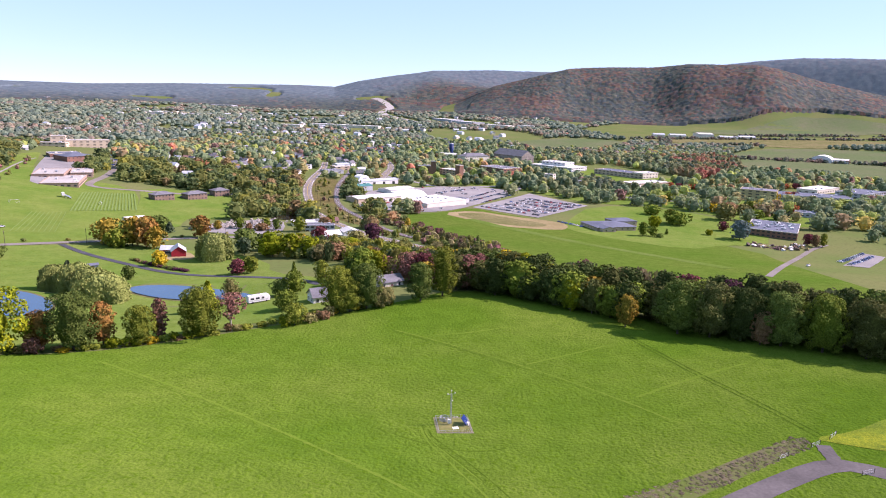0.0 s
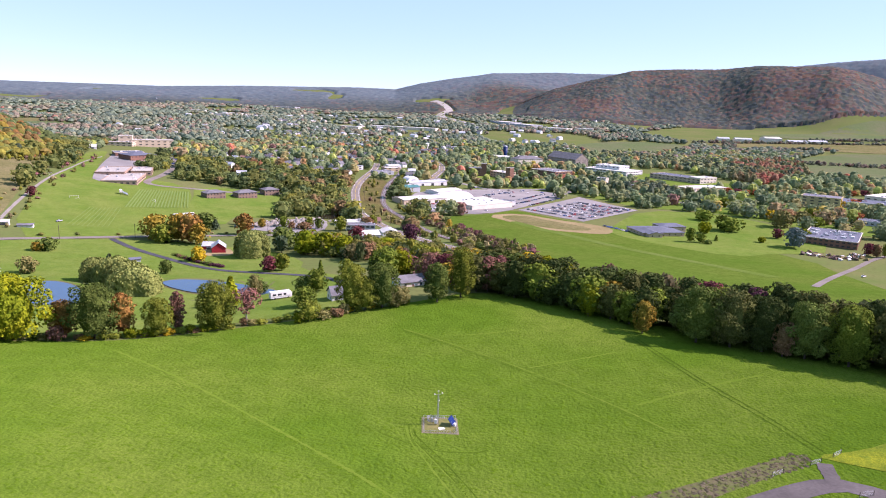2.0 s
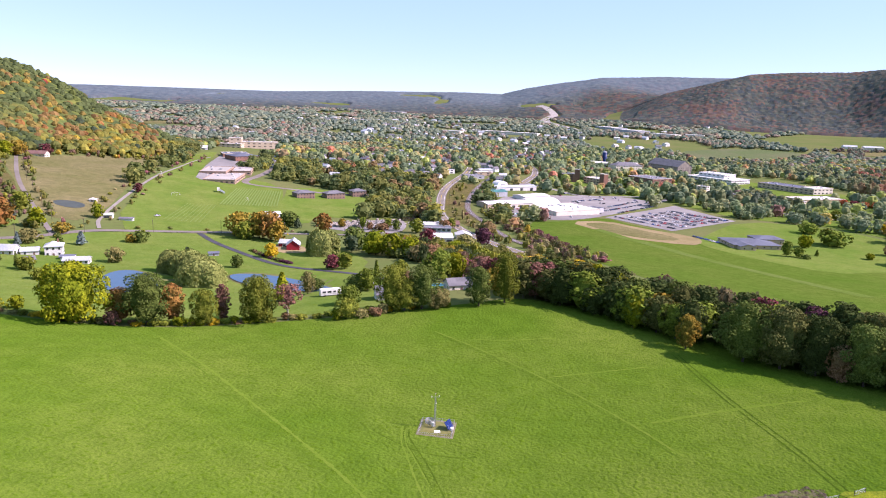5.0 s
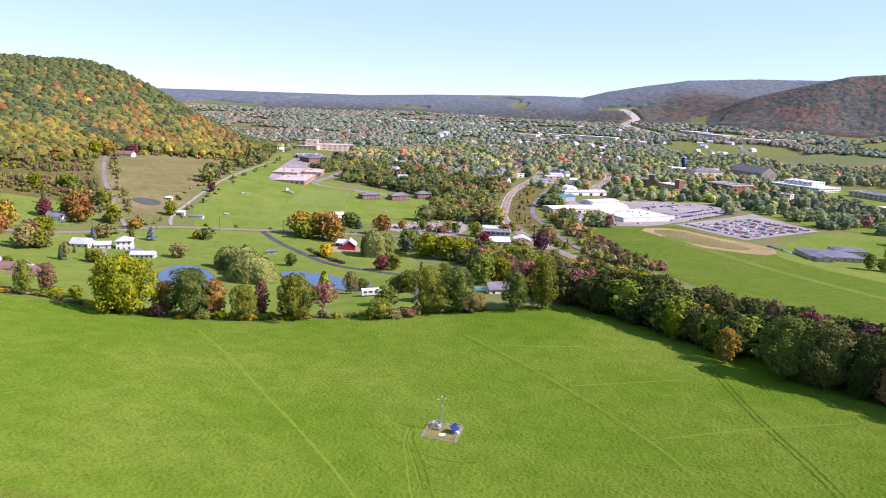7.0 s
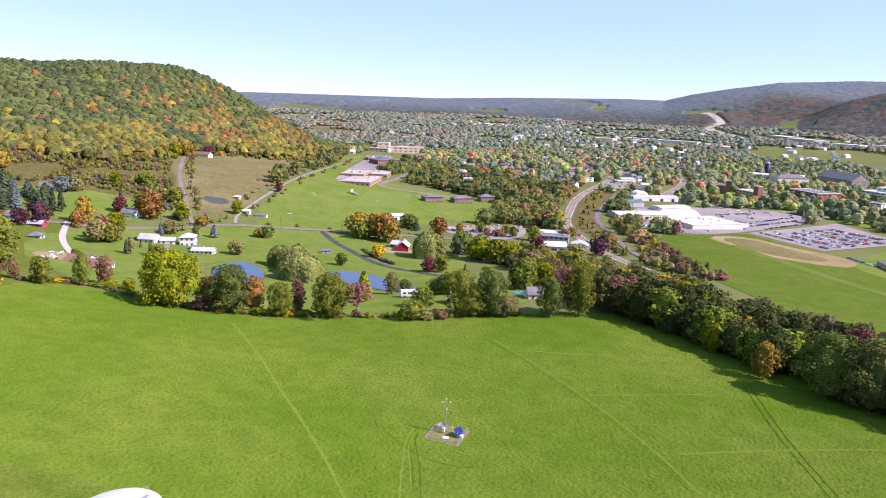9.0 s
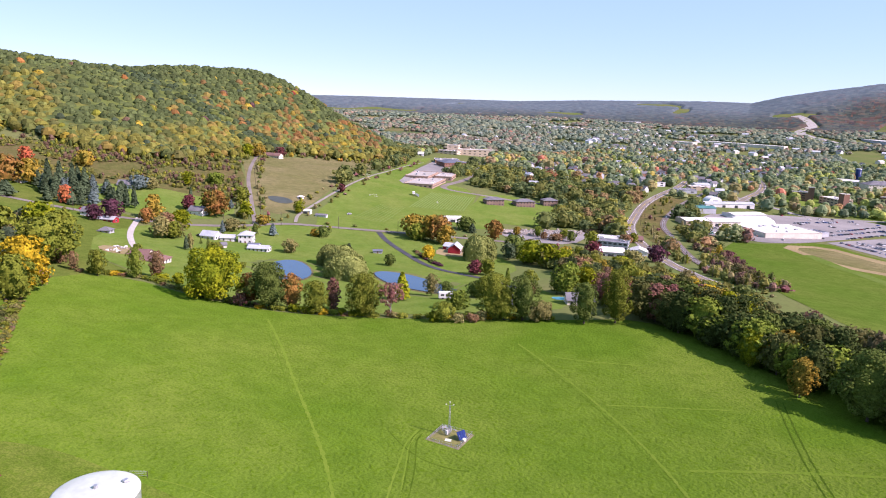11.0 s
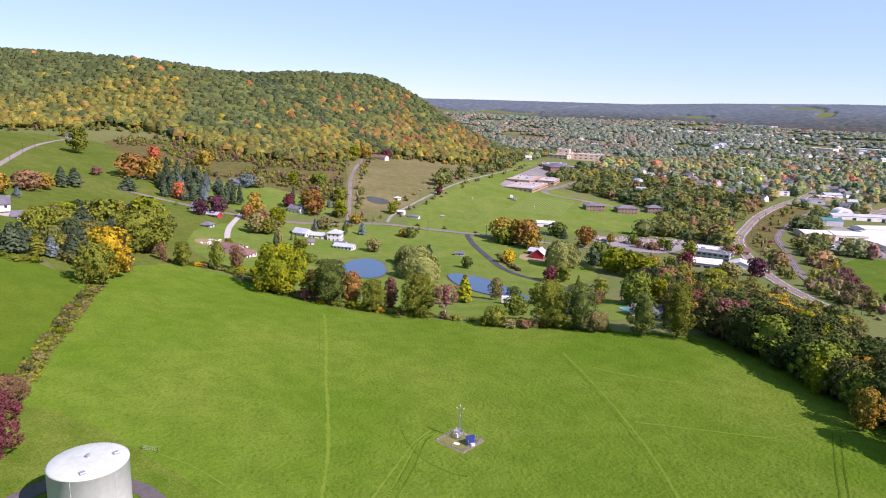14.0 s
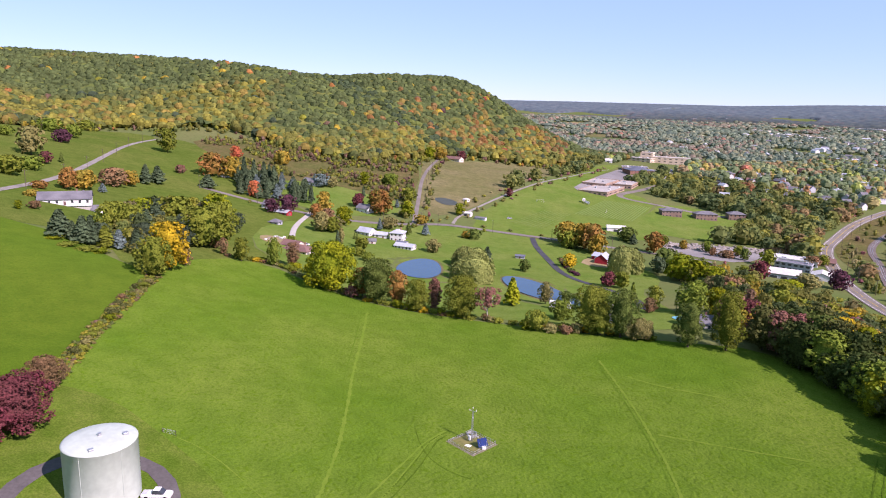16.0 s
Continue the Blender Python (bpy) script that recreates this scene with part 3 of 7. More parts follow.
# weedy verge, gate and drive at the field's near corner
drape("weedy_verge", [(38, 124), (41, 128), (58, 138), (74, 148), (87, 155), (87, 150), (72, 140), (59, 131), (48, 124)], material("dead_weeds", (0.1, 0.085, 0.048), (0.07, 0.1, 0.016), fine=0.8, coarse=0.15, bump=0.8, third=(0.07, 0.1, 0.02)), 0.13, 5, 1, "strip of dead brown weeds beside a field fence", "verge")
ribbon("gate_apron", [(90, 141), (90.5, 146), (91.5, 151.5)], 3.4, DRIVE, 0.2, 1.0, ragged=0.12, label="worn asphalt apron in front of a field gate", category="ground")
drape("goldenrod_patch", [(90, 154.5), (97, 151), (106, 147), (125, 148), (128, 170), (116, 166), (103, 158)], material("yellow_weeds", (0.185, 0.21, 0.006), (0.115, 0.17, 0.006), fine=0.7, coarse=0.12, bump=0.8, third=(0.11, 0.16, 0.006), clumps=0.3), 0.2, 5, 1, "patch of bright yellow-green weeds", "verge")


def tube(bm, points, radii, sides=6):
    rings = []
    for i, (p, r) in enumerate(zip(points, radii)):
        way = (points[min(i + 1, len(points) - 1)] - points[max(i - 1, 0)]).normalized()
        side = way.cross(Vector((0.3, 0.9, 0.2))).normalized()
        up = way.cross(side)
        rings.append([bm.verts.new(p + (side * math.cos(q) + up * math.sin(q)) * r) for q in np.linspace(0, 2 * math.pi, sides, endpoint=False)])
    for a, b in zip(rings, rings[1:]):
        for i in range(sides):
            bm.faces.new((a[i], a[(i + 1) % sides], b[(i + 1) % sides], b[i]))
    bm.faces.new(rings[-1])


def part(name, bm, mat, parent, label="", smooth=False):
    me = bpy.data.meshes.new(name)
    bmesh.ops.recalc_face_normals(bm, faces=bm.faces[:])
    bm.to_mesh(me)
    bm.free()
    me.materials.append(mat)
    if smooth:
        me.polygons.foreach_set("use_smooth", [True] * len(me.polygons))
    ob = new(name, me)
    ob.parent = parent
    return tagged(ob, label) if label else ob


def block(x, y, z, w, d, h, bm=None, bevel=0.0, turn=0.0):
    """A box from its base centre, its edges broken by a bevel."""
    bm = bm or bmesh.new()
    m = Matrix.Translation((x, y, z + h / 2)) @ Matrix.Rotation(radians(turn), 4, "Z") @ Matrix.Diagonal((w, d, h, 1))
    made = bmesh.ops.create_cube(bm, size=1, matrix=m)["verts"]
    if bevel:
        edges = list({e for v in made for e in v.link_edges})
        bmesh.ops.bevel(bm, geom=edges, offset=bevel, segments=1, affect="EDGES")
    return bm


def rod(a, b, r, bm=None, sides=6):
    bm = bm or bmesh.new()
    tube(bm, [Vector(a), Vector(b)], [r, r], sides)
    return bm


def thing(name, x, y, turn=0.0, label="", category="", group="", lift=0.0):
    ob = new(name)
    ob.matrix_basis = pose(x, y, at(x, y) + lift, 0, 0, turn)
    return tagged(ob, label, category, group)



# ---- trees ----
rng = np.random.default_rng(7)


def leaves(points, normals, size, gen, droop=0.0):
    """Leaf clumps as small bent quads, facing outwards with much scatter. Returns vertices and faces."""
    n = len(points)
    nrm = normals + gen.normal(0, 0.4, (n, 3))
    nrm /= np.linalg.norm(nrm, axis=1)[:, None]
    ref = gen.normal(0, 1, (n, 3))
    a = np.cross(nrm, ref)
    a /= np.linalg.norm(a, axis=1)[:, None] + 1e-9
    b = np.cross(nrm, a)
    if droop:
        b = b * (1 - droop) + np.array([0, 0, -1.0]) * droop
        a = np.cross(b, nrm)
        a /= np.linalg.norm(a, axis=1)[:, None] + 1e-9
    s = size * gen.uniform(0.6, 1.25, (n, 1))
    long = s * (1 + 1.6 * droop)
    corners = [points + a * s * gen.uniform(0.35, 0.65, (n, 1)), points + b * long * gen.uniform(0.4, 0.7, (n, 1)), points - a * s * gen.uniform(0.35, 0.65, (n, 1)), points - b * long * gen.uniform(0.4, 0.7, (n, 1))]
    v = np.stack(corners, 1).reshape(-1, 3)
    f = np.arange(4 * n).reshape(n, 4)
    return v, f


def both(a, b):
    return np.concatenate([a[0], b[0]]), np.concatenate([a[1], b[1] + len(a[0])])


def envelope(u, belly):
    """Half width of a crown at the share u of its height, widest at belly."""
    u = np.asarray(u, float)
    above = np.sqrt(np.clip(1 - np.abs((u - belly) / (1 - belly)) ** 2.2, 0, 1))
    below = 0.55 + 0.45 * step(0.0, belly, u)
    return np.where(u > belly, above, below)


def heart(tall, belly, shrink, gen, rings=5, sides=8):
    """The shaded inside of a crown, a dented lump of twigs and leaves, so that it is no sieve."""
    us = np.linspace(0.1, 0.93, rings)
    a = np.linspace(0, 2 * np.pi, sides + 1)
    dent = gen.uniform(0.85, 1.1, (rings, sides))
    dent = np.concatenate([dent, dent[:, :1]], 1)
    r = envelope(us, belly)[:, None] * shrink * dent
    p = np.stack([r * np.cos(a), r * np.sin(a), np.repeat(us[:, None] * tall * 0.97, sides + 1, 1)], -1)
    quads = [(p[i, j], p[i, j + 1], p[i + 1, j + 1], p[i + 1, j]) for i in range(rings - 1) for j in range(sides)]
    top = np.array((0, 0, us[-1] * tall + 0.1))
    quads += [(p[-1, j], p[-1, j + 1], p[-1, j + 2], top) for j in range(0, sides, 2)]
    v = np.array(quads).reshape(-1, 3)
    return v, np.arange(len(v)).reshape(-1, 4)


# height over half width, height of the widest part, number of boughs, size of a bough
FORM = {"B": (2.2, 0.42, 40, 0.29), "L": (1.5, 0.42, 34, 0.29), "H": (3.1, 0.45, 46, 0.31), "N": (5.5, 0.45, 40, 0.4), "S": (1.4, 0.45, 18, 0.36), "P": (1.6, 0.5, 30, 0.27)}


def crown(kind, count, size, seed):
    """A crown in a unit frame: radius 1, from 0 to 1 upwards. Boughs of leaf clumps with gaps between them."""
    g = np.random.default_rng(seed)
    if kind == "C":
        t = g.uniform(0.02, 1, count) ** 0.8
        level = np.floor(t * 14) / 14
        ang = g.uniform(0, 2 * np.pi, count)
        r = (1.02 - t) ** 0.75 * (0.7 + 0.3 * np.sin(ang * 5 + level * 40)) * (1 - 0.45 * (t - level) * 14 * 0.6) * g.uniform(0.45, 1, count) ** 0.5
        p = np.stack([r * np.cos(ang), r * np.sin(ang), 0.06 + 0.94 * t], 1)
        nrm = np.stack([np.cos(ang), np.sin(ang), np.full(count, 0.5)], 1)
        k = np.array([1, 1, 3.2])
        v, f = leaves(p * k, nrm, size, g, 0.25)
        return v / k, f
    if kind == "W":
        # a broad dome whose outer twigs hang down in curtains
        tall = 1.55
        u = 1 - g.uniform(0, 1, count) ** 0.75 * 0.95
        ang = g.uniform(0, 2 * np.pi, count)
        lobe = 1 + 0.16 * np.sin(3 * ang + seed) + 0.09 * np.sin(7 * ang + 2 * seed) + 0.05 * np.sin(u * 23 + ang * 11)
        r = np.sqrt(np.clip(1 - (np.clip(u - 0.3, 0, 1) / 0.72) ** 2.4, 0, 1)) * lobe * g.uniform(0.82, 1.03, count)
        p = np.stack([r * np.cos(ang), r * np.sin(ang), (u + g.uniform(-0.03, 0.03, count)) * tall * (0.9 + 0.1 * lobe)], 1)
        nrm = np.stack([np.cos(ang), np.sin(ang), 0.2 + 1.2 * (u > 0.75)], 1)
        v, f = both(leaves(p, nrm, size, g, 0.55), heart(tall, 0.35, 0.72, g))
        return v / np.array([1, 1, tall]), f
    tall, belly, boughs, bough = FORM[kind]
    if count < 120:
        boughs = max(6, count // 5)
        bough = 0.45
    i = np.arange(boughs)
    u = 0.1 + 0.88 * ((i + 0.5) / boughs) ** 0.9 + g.uniform(-0.03, 0.03, boughs)
    ang = i * 2.39996 + g.uniform(-0.35, 0.35, boughs)
    br = bough * g.uniform(0.62, 1.25, boughs)
    d = np.maximum(0.0, envelope(np.clip(u, 0, 0.99), belly) * g.uniform(0.72, 1.12, boughs) - br * 0.75)
    c = np.stack([d * np.cos(ang), d * np.sin(ang), np.clip(u * tall, br * 0.8, tall - br * 0.85)], 1)
    out = np.stack([np.cos(ang), np.sin(ang), (u - 0.35) * 1.6], 1)
    out /= np.linalg.norm(out, axis=1)[:, None]
    k = g.choice(boughs, count * 3, p=br ** 2 / (br ** 2).sum())
    way = g.normal(0, 1, (count * 3, 3)) + out[k] * 0.9
    way /= np.linalg.norm(way, axis=1)[:, None]
    p = c[k] + way * np.array([1, 1, 0.8]) * br[k][:, None] * g.uniform(0.72, 1.12, (count * 3, 1))
    deep = np.linalg.norm((p[:, None, :] - c[None]) / np.array([1, 1, 0.8]), axis=2) / br[None]
    keep = (deep > 0.66).all(1) & (p[:, 2] > 0.05 * tall) & (p[:, 2] < 1.03 * tall)
    p, way = p[keep][:count], way[keep][:count]
    small = count < 120
    v, f = both(leaves(p, way * (1.2 if small else 0.8) + np.array([0, 0, 0.25]), size, g, 0.0), heart(tall, belly, 0.7 if small else 0.25 if kind == "P" else 0.57, g, 3 if small else 6, 6 if small else 10))
    return v / np.array([1, 1, tall]), f


def mesh_of(name, v, f, mat):
    me = bpy.data.meshes.new(name)
    me.vertices.add(len(v))
    me.vertices.foreach_set("co", np.asarray(v, np.float32).ravel())
    me.loops.add(f.size)
    me.loops.foreach_set("vertex_index", f.ravel().astype(np.int32))
    me.polygons.add(len(f))
    me.polygons.foreach_set("loop_start", np.arange(0, f.size, f.shape[1], dtype=np.int32))
    me.update(calc_edges=True)
    me.materials.append(mat)
    return me


def trunk_mesh(seed, straight=False):
    """A tapered trunk with limbs, for a tree of height 1 and crown radius 1 (scaled apart)."""
    g = random.Random(seed)
    bm = bmesh.new()
    top = 0.95 if straight else 0.62
    tube(bm, [Vector((0, 0, -0.03)), Vector((0.02, 0.01, 0.15)), Vector((g.uniform(-0.05, 0.05), g.uniform(-0.05, 0.05), 0.4)), Vector((0, 0, top))], [0.07, 0.05, 0.04, 0.012], 7)
    for i in range(0 if straight else 6):
        a, z = i * 1.05 + g.uniform(-0.3, 0.3), 0.16 + i * 0.06
        w = Vector((math.cos(a), math.sin(a), 0))
        tube(bm, [Vector((0, 0, z)), w * 0.28 + Vector((0, 0, z + 0.13)), w * 0.62 + Vector((0, 0, z + 0.26))], [0.026, 0.018, 0.006], 5)
    me = bpy.data.meshes.new("trunk")
    bm.to_mesh(me)
    bm.free()
    me.materials.append(BARK)
    return me


# kind of mesh: its form, clumps, their size and how many of it there are
CROWNS = {k: [mesh_of("crown", *crown(k[0], n, s, 11 * i + sum(map(ord, k))), LEAF["green"]) for i in range(m)] for k, n, s, m in (
    ("B", 1300, 0.13, 5), ("L", 1200, 0.13, 4), ("H", 1400, 0.136, 4), ("Bm", 480, 0.22, 4), ("Lm", 420, 0.22, 3), ("Hm", 520, 0.23, 3),
    ("Bx", 5000, 0.068, 3), ("Lx", 4700, 0.068, 3), ("Hx", 5300, 0.071, 3), ("P", 900, 0.115, 1), ("By", 7000, 0.06, 2), ("N", 900, 0.26, 2), ("C", 1100, 0.3, 3), ("W", 7000, 0.08, 2), ("S", 420, 0.2, 3))}
TRUNKS = [trunk_mesh(i) for i in range(3)]
SPIRE = trunk_mesh(9, True)
WORD = {"B": "broadleaf tree", "P": "thin-leaved tree", "N": "slender tree", "C": "conifer", "W": "weeping willow", "S": "bush"}
HUE = {"green": "green", "dark": "dark green", "deep": "deep green", "shade": "dull olive", "olive": "olive green", "lime": "yellow-green", "yellow": "golden yellow", "amber": "amber autumn", "orange": "orange autumn", "red": "bright red autumn", "pink": "pinkish red autumn", "crimson": "crimson", "purple": "dark purple", "russet": "russet brown", "pine": "dark needle-leaved", "spruce": "blue-grey", "willow": "pale green", "tan": "thin tan"}
SPOT = {"edge": "at the edge of the hay field", "lawn": "on the lawn by the ponds", "corner": "in the field corner", "pasture": "beside the sloping pasture", "creek": "near the creek", "line": "in the dense tree line", "roadside": "beside the main road", "near": "near the country houses", "left": "along the field fence"}


def tree(x, y, h, r, kind, colour, where="", group=""):
    """One tree: an Empty at its foot with trunk and crown."""
    g = random.Random(x * 31.7 + y * 17.3)
    foot = new({"B": "tree", "P": "tree", "N": "tree", "C": "conifer", "W": "willow", "S": "bush"}[kind])
    foot.matrix_basis = Matrix.Translation((x, y, at(x, y)))
    place = SPOT.get(where.split("_")[0], "")
    tagged(foot, f"{HUE[colour]} {WORD[kind]} {place}".strip(), "bush" if kind == "S" else "tree", group)
    turn = Matrix.Rotation(g.uniform(0, 6.28), 4, "Z")
    low = 0.0 if kind in "SW" else 0.36 if kind == "P" else 0.03
    fine = kind
    if kind == "B":
        slim = h / (r * 1.12)
        fine = ("L" if slim < 1.8 else "B" if slim < 2.65 else "H") + ("x" if r > 4.5 and (where == "edge" or group.startswith("tall")) else "" if math.hypot(x - 60, y - 20) < 345 else "m")
        if y < 80 and x > -66:
            fine = "By"
    c = new("crown", g.choice(CROWNS[fine]))
    c.parent = foot
    c.matrix_basis = Matrix.Translation((0, 0, h * low)) @ turn @ Matrix.Diagonal((r * g.uniform(1.05, 1.2), r * g.uniform(1.05, 1.2), h * (1 - low) * 0.97, 1))
    c.material_slots[0].link = "OBJECT"
    c.material_slots[0].material = LEAF[colour]
    if kind != "S":
        t = new("trunk", SPIRE if kind in "CN" else g.choice(TRUNKS))
        t.parent = foot
        k = min(1.0, h / 20) * 6.5
        if kind == "P":
            t.material_slots[0].link = "OBJECT"
            t.material_slots[0].material = PALE_BARK
        t.matrix_basis = turn @ Matrix.Diagonal((k if kind not in "CN" else 3, k if kind not in "CN" else 3, h, 1))
    return foot


GROVES = {
    "edge": [
        (-144.5, 196, 22.5, 11.4, "B", "lime"), (-121.8, 206, 19.8, 7.9, "B", "dark"), (-115.5, 213, 15.8, 4.2, "B", "orange"), (-131, 199, 5.2, 2.7, "S", "pink"), (-132, 205, 13.5, 4.4, "B", "orange"), (-111, 210, 3.6, 2.3, "S", "lime"), (-107.5, 212, 3.0, 2.0, "S", "lime"), (-95, 221, 2.8, 2.0, "S", "lime"),
        (-104, 215, 14.0, 5.0, "B", "olive"), (-100, 221, 15.6, 2.4, "N", "pink"), (-88, 226, 18.5, 7.6, "B", "olive"), (-78.5, 232, 14.5, 5.6, "P", "pink"),
        (-99, 265, 13.2, 4.9, "C", "lime"), (-57, 238, 8.7, 3.9, "B", "olive"), (-60, 236, 4.2, 2.2, "S", "lime"), (-52, 241, 3.7, 2.6, "S", "tan"),
        (-48, 245, 3.4, 2.6, "S", "russet"), (-46, 249, 4.2, 2.4, "S", "tan"), (-33, 259, 19.5, 6.2, "B", "dark"), (-44, 254, 20.0, 6.0, "B", "olive"), (-27, 262, 8.5, 4.6, "B", "tan"), (-39, 255, 14.2, 4.7, "B", "olive"),
        (-27, 265, 6.2, 3.0, "S", "tan"), (-12, 271, 17.5, 5.2, "B", "dark"), (-3, 281, 23.0, 5.6, "B", "olive"),
    ],
    "lawn": [
        (-190, 311, 12.5, 7.0, "W", "willow"), (-156, 290, 13.0, 9.2, "W", "willow"), (-177, 308, 14.0, 8.0, "W", "willow"), (-167, 299, 13.6, 8.4, "W", "willow"), (-198, 336, 10.4, 4.1, "C", "pine"),
        (-252, 272, 9.1, 1.5, "C", "dark"), (-258, 264, 10.7, 1.8, "B", "tan"), (-246, 272, 7.0, 4.2, "B", "olive"), (-222, 256, 5.8, 3.3, "B", "olive"),
        (-209, 254, 5.7, 3.2, "B", "green"), (-233, 319, 9.0, 4.7, "B", "tan"), (-273, 380, 5.6, 3.9, "B", "amber"), (-269, 384, 8.4, 5.4, "B", "dark"),
        (-169, 341, 7.6, 3.4, "B", "dark"), (-248, 225, 5.1, 2.7, "B", "green"), (-96, 284, 10.8, 3.6, "B", "tan"), (-205, 259, 3.5, 2.2, "B", "olive"),
    ],
    "near_houses": [
        (-353, 270, 15.0, 6.5, "B", "purple"), (-352, 257, 11.1, 4.5, "B", "purple"), (-355, 302, 19.7, 6.0, "B", "amber"), (-345, 290, 11.4, 4.7, "B", "orange"),
        (-396, 300, 16.8, 3.4, "C", "pine"), (-395, 305, 16.8, 3.4, "C", "pine"), (-393, 310, 16.9, 3.4, "C", "pine"), (-397, 297, 15.3, 3.0, "C", "pine"),
        (-411, 371, 10.3, 2.3, "C", "pine"), (-381, 348, 12.4, 5.2, "B", "crimson"), (-355, 354, 21.7, 8.9, "B", "orange"), (-370, 357, 17.1, 5.4, "B", "olive"),
        (-452, 396, 14.0, 4.0, "N", "lime"), (-343, 373, 14.7, 5.1, "B", "lime"), (-391, 408, 13.7, 6.6, "B", "olive"), (-375, 384, 7.7, 2.7, "C", "spruce"),
        (-322, 372, 7.9, 5.2, "B", "amber"), (-343, 429, 11.1, 4.5, "B", "lime"), (-389, 531, 9.3, 3.7, "B", "crimson"),
    ],
    "near_houses_b": [
        (-306, 323, 8.9, 2.5, "C", "spruce"), (-290, 338, 9.4, 3.0, "C", "dark"), (-286, 351, 9.0, 3.8, "C", "spruce"), (-309, 333, 9.3, 5.8, "B", "tan"),
        (-578, 567, 16.5, 6.5, "B", "lime"), (-579, 584, 17.3, 7.2, "B", "amber"), (-583, 623, 14.2, 6.8, "B", "crimson"), (-296, 269, 14.6, 6.0, "B", "tan"),
        (-295, 277, 11.7, 5.3, "B", "olive"), (-322, 302, 14.9, 5.7, "B", "lime"), (-448, 424, 12.3, 7.6, "S", "green"), (-451, 349, 12.7, 7.1, "B", "spruce"),
        (-449, 359, 10.5, 5.8, "B", "tan"),
    ],
    "left_fence": [
        (-189, 172, 11.8, 3.6, "B", "olive"), (-199, 167, 8.6, 2.2, "B", "russet"), (-186, 187, 14.5, 3.2, "B", "green"), (-186, 197, 13.1, 3.3, "B", "russet"),
        (-181, 196, 3.4, 3.7, "S", "lime"), (-174, 200, 5.2, 2.7, "S", "lime"), (-193, 183, 1.8, 3.2, "S", "lime"), (-192, 180, 1.8, 2.7, "S", "yellow"),
        (-259, 262, 8.3, 2.3, "C", "pine"), (-276, 284, 4.1, 1.2, "C", "dark"), (-298, 283, 10.8, 4.4, "B", "tan"), (-303, 278, 16.2, 5.3, "B", "russet"),
    ],
    "corner": [
        (-143, 121, 15.8, 5.9, "B", "olive"), (-156, 130, 19.9, 7.3, "B", "yellow"), (-165, 139, 8.7, 2.6, "B", "russet"), (-188, 97, 11.4, 6.4, "C", "pine"),
        (-181, 104, 11.5, 5.1, "C", "pine"), (-181, 107, 12.2, 4.1, "C", "pine"), (-180, 112, 9.1, 4.4, "C", "olive"), (-180, 117, 8.2, 3.8, "C", "spruce"),
        (-185, 101, 8.1, 3.1, "C", "pine"), (-176, 123, 10.8, 4.7, "C", "pine"), (-235, 141, 10.4, 6.3, "C", "pine"), (-254, 151, 11.8, 6.1, "C", "pine"),
        (-220, 129, 13.9, 7.2, "B", "olive"), (-212, 161, 20.6, 10.0, "B", "olive"), (-223, 174, 23.2, 7.9, "B", "olive"), (-265, 165, 16.4, 8.5, "B", "olive"),
        (-212, 157, 8.4, 5.0, "C", "pine"),
    ],
    "corner_b": [
        (-222, 124, 13.8, 7.1, "B", "olive"), (-284, 194, 19.4, 9.2, "B", "lime"), (-271, 148, 10.6, 8.3, "B", "lime"), (-212, 168, 7.5, 2.8, "B", "russet"),
        (-185, 94, 0.9, 4.0, "S", "lime"), (-175, 97, 1.1, 4.0, "S", "olive"), (-171, 103, 1.6, 4.0, "S", "olive"), (-170, 108, 1.6, 4.0, "S", "lime"),
    ],
    "pasture": [
        (-440, 117, 21.0, 9.0, "B", "tan"), (-537, 110, 8.0, 6.6, "B", "green"), (-548, 153, 11.7, 7.4, "B", "purple"), (-605, 170, 12.8, 7.2, "B", "green"),
        (-750, 207, 12.1, 8.7, "B", "olive"), (-649, 157, 13.3, 10.0, "B", "green"), (-410, 122, 8.9, 4.0, "B", "crimson"), (-429, 134, 7.1, 2.2, "C", "dark"),
        (-375, 109, 8.7, 7.2, "B", "green"), (-344, 94, 11.4, 7.3, "B", "olive"), (-322, 121, 13.7, 5.0, "B", "orange"), (-335, 131, 11.6, 7.0, "B", "amber"),
        (-365, 154, 12.6, 8.3, "B", "russet"), (-378, 167, 11.1, 4.9, "B", "amber"), (-398, 182, 14.0, 5.9, "C", "pine"), (-408, 193, 13.4, 7.2, "C", "pine"),
        (-333, 141, 6.0, 3.1, "C", "spruce"),
    ],
    "pasture_b": [
        (-475, 256, 21.7, 10.7, "B", "orange"), (-471, 272, 21.0, 7.7, "B", "amber"), (-569, 313, 14.1, 6.3, "B", "red"), (-579, 248, 24.5, 8.0, "B", "olive"),
        (-730, 279, 8.8, 4.2, "B", "olive"), (-310, 105, 4.7, 4.2, "B", "orange"), (-281, 98, 3.7, 3.1, "B", "amber"), (-238, 88, 4.5, 1.6, "N", "lime"),
        (-245, 95, 4.0, 2.6, "B", "russet"), (-472, 228, 7.3, 4.3, "B", "pink"), (-422, 234, 10.7, 8.1, "C", "pine"), (-405, 266, 14.1, 5.4, "B", "red"),
        (-442, 272, 25.8, 4.8, "C", "pine"), (-445, 282, 24.0, 5.3, "C", "pine"), (-438, 288, 23.9, 5.3, "C", "pine"), (-440, 298, 20.9, 5.4, "C", "pine"),
        (-433, 273, 17.0, 5.2, "C", "pine"), (-448, 297, 20.0, 4.5, "C", "pine"), (-539, 350, 15.3, 7.9, "B", "amber"),
    ],
    "creek": [
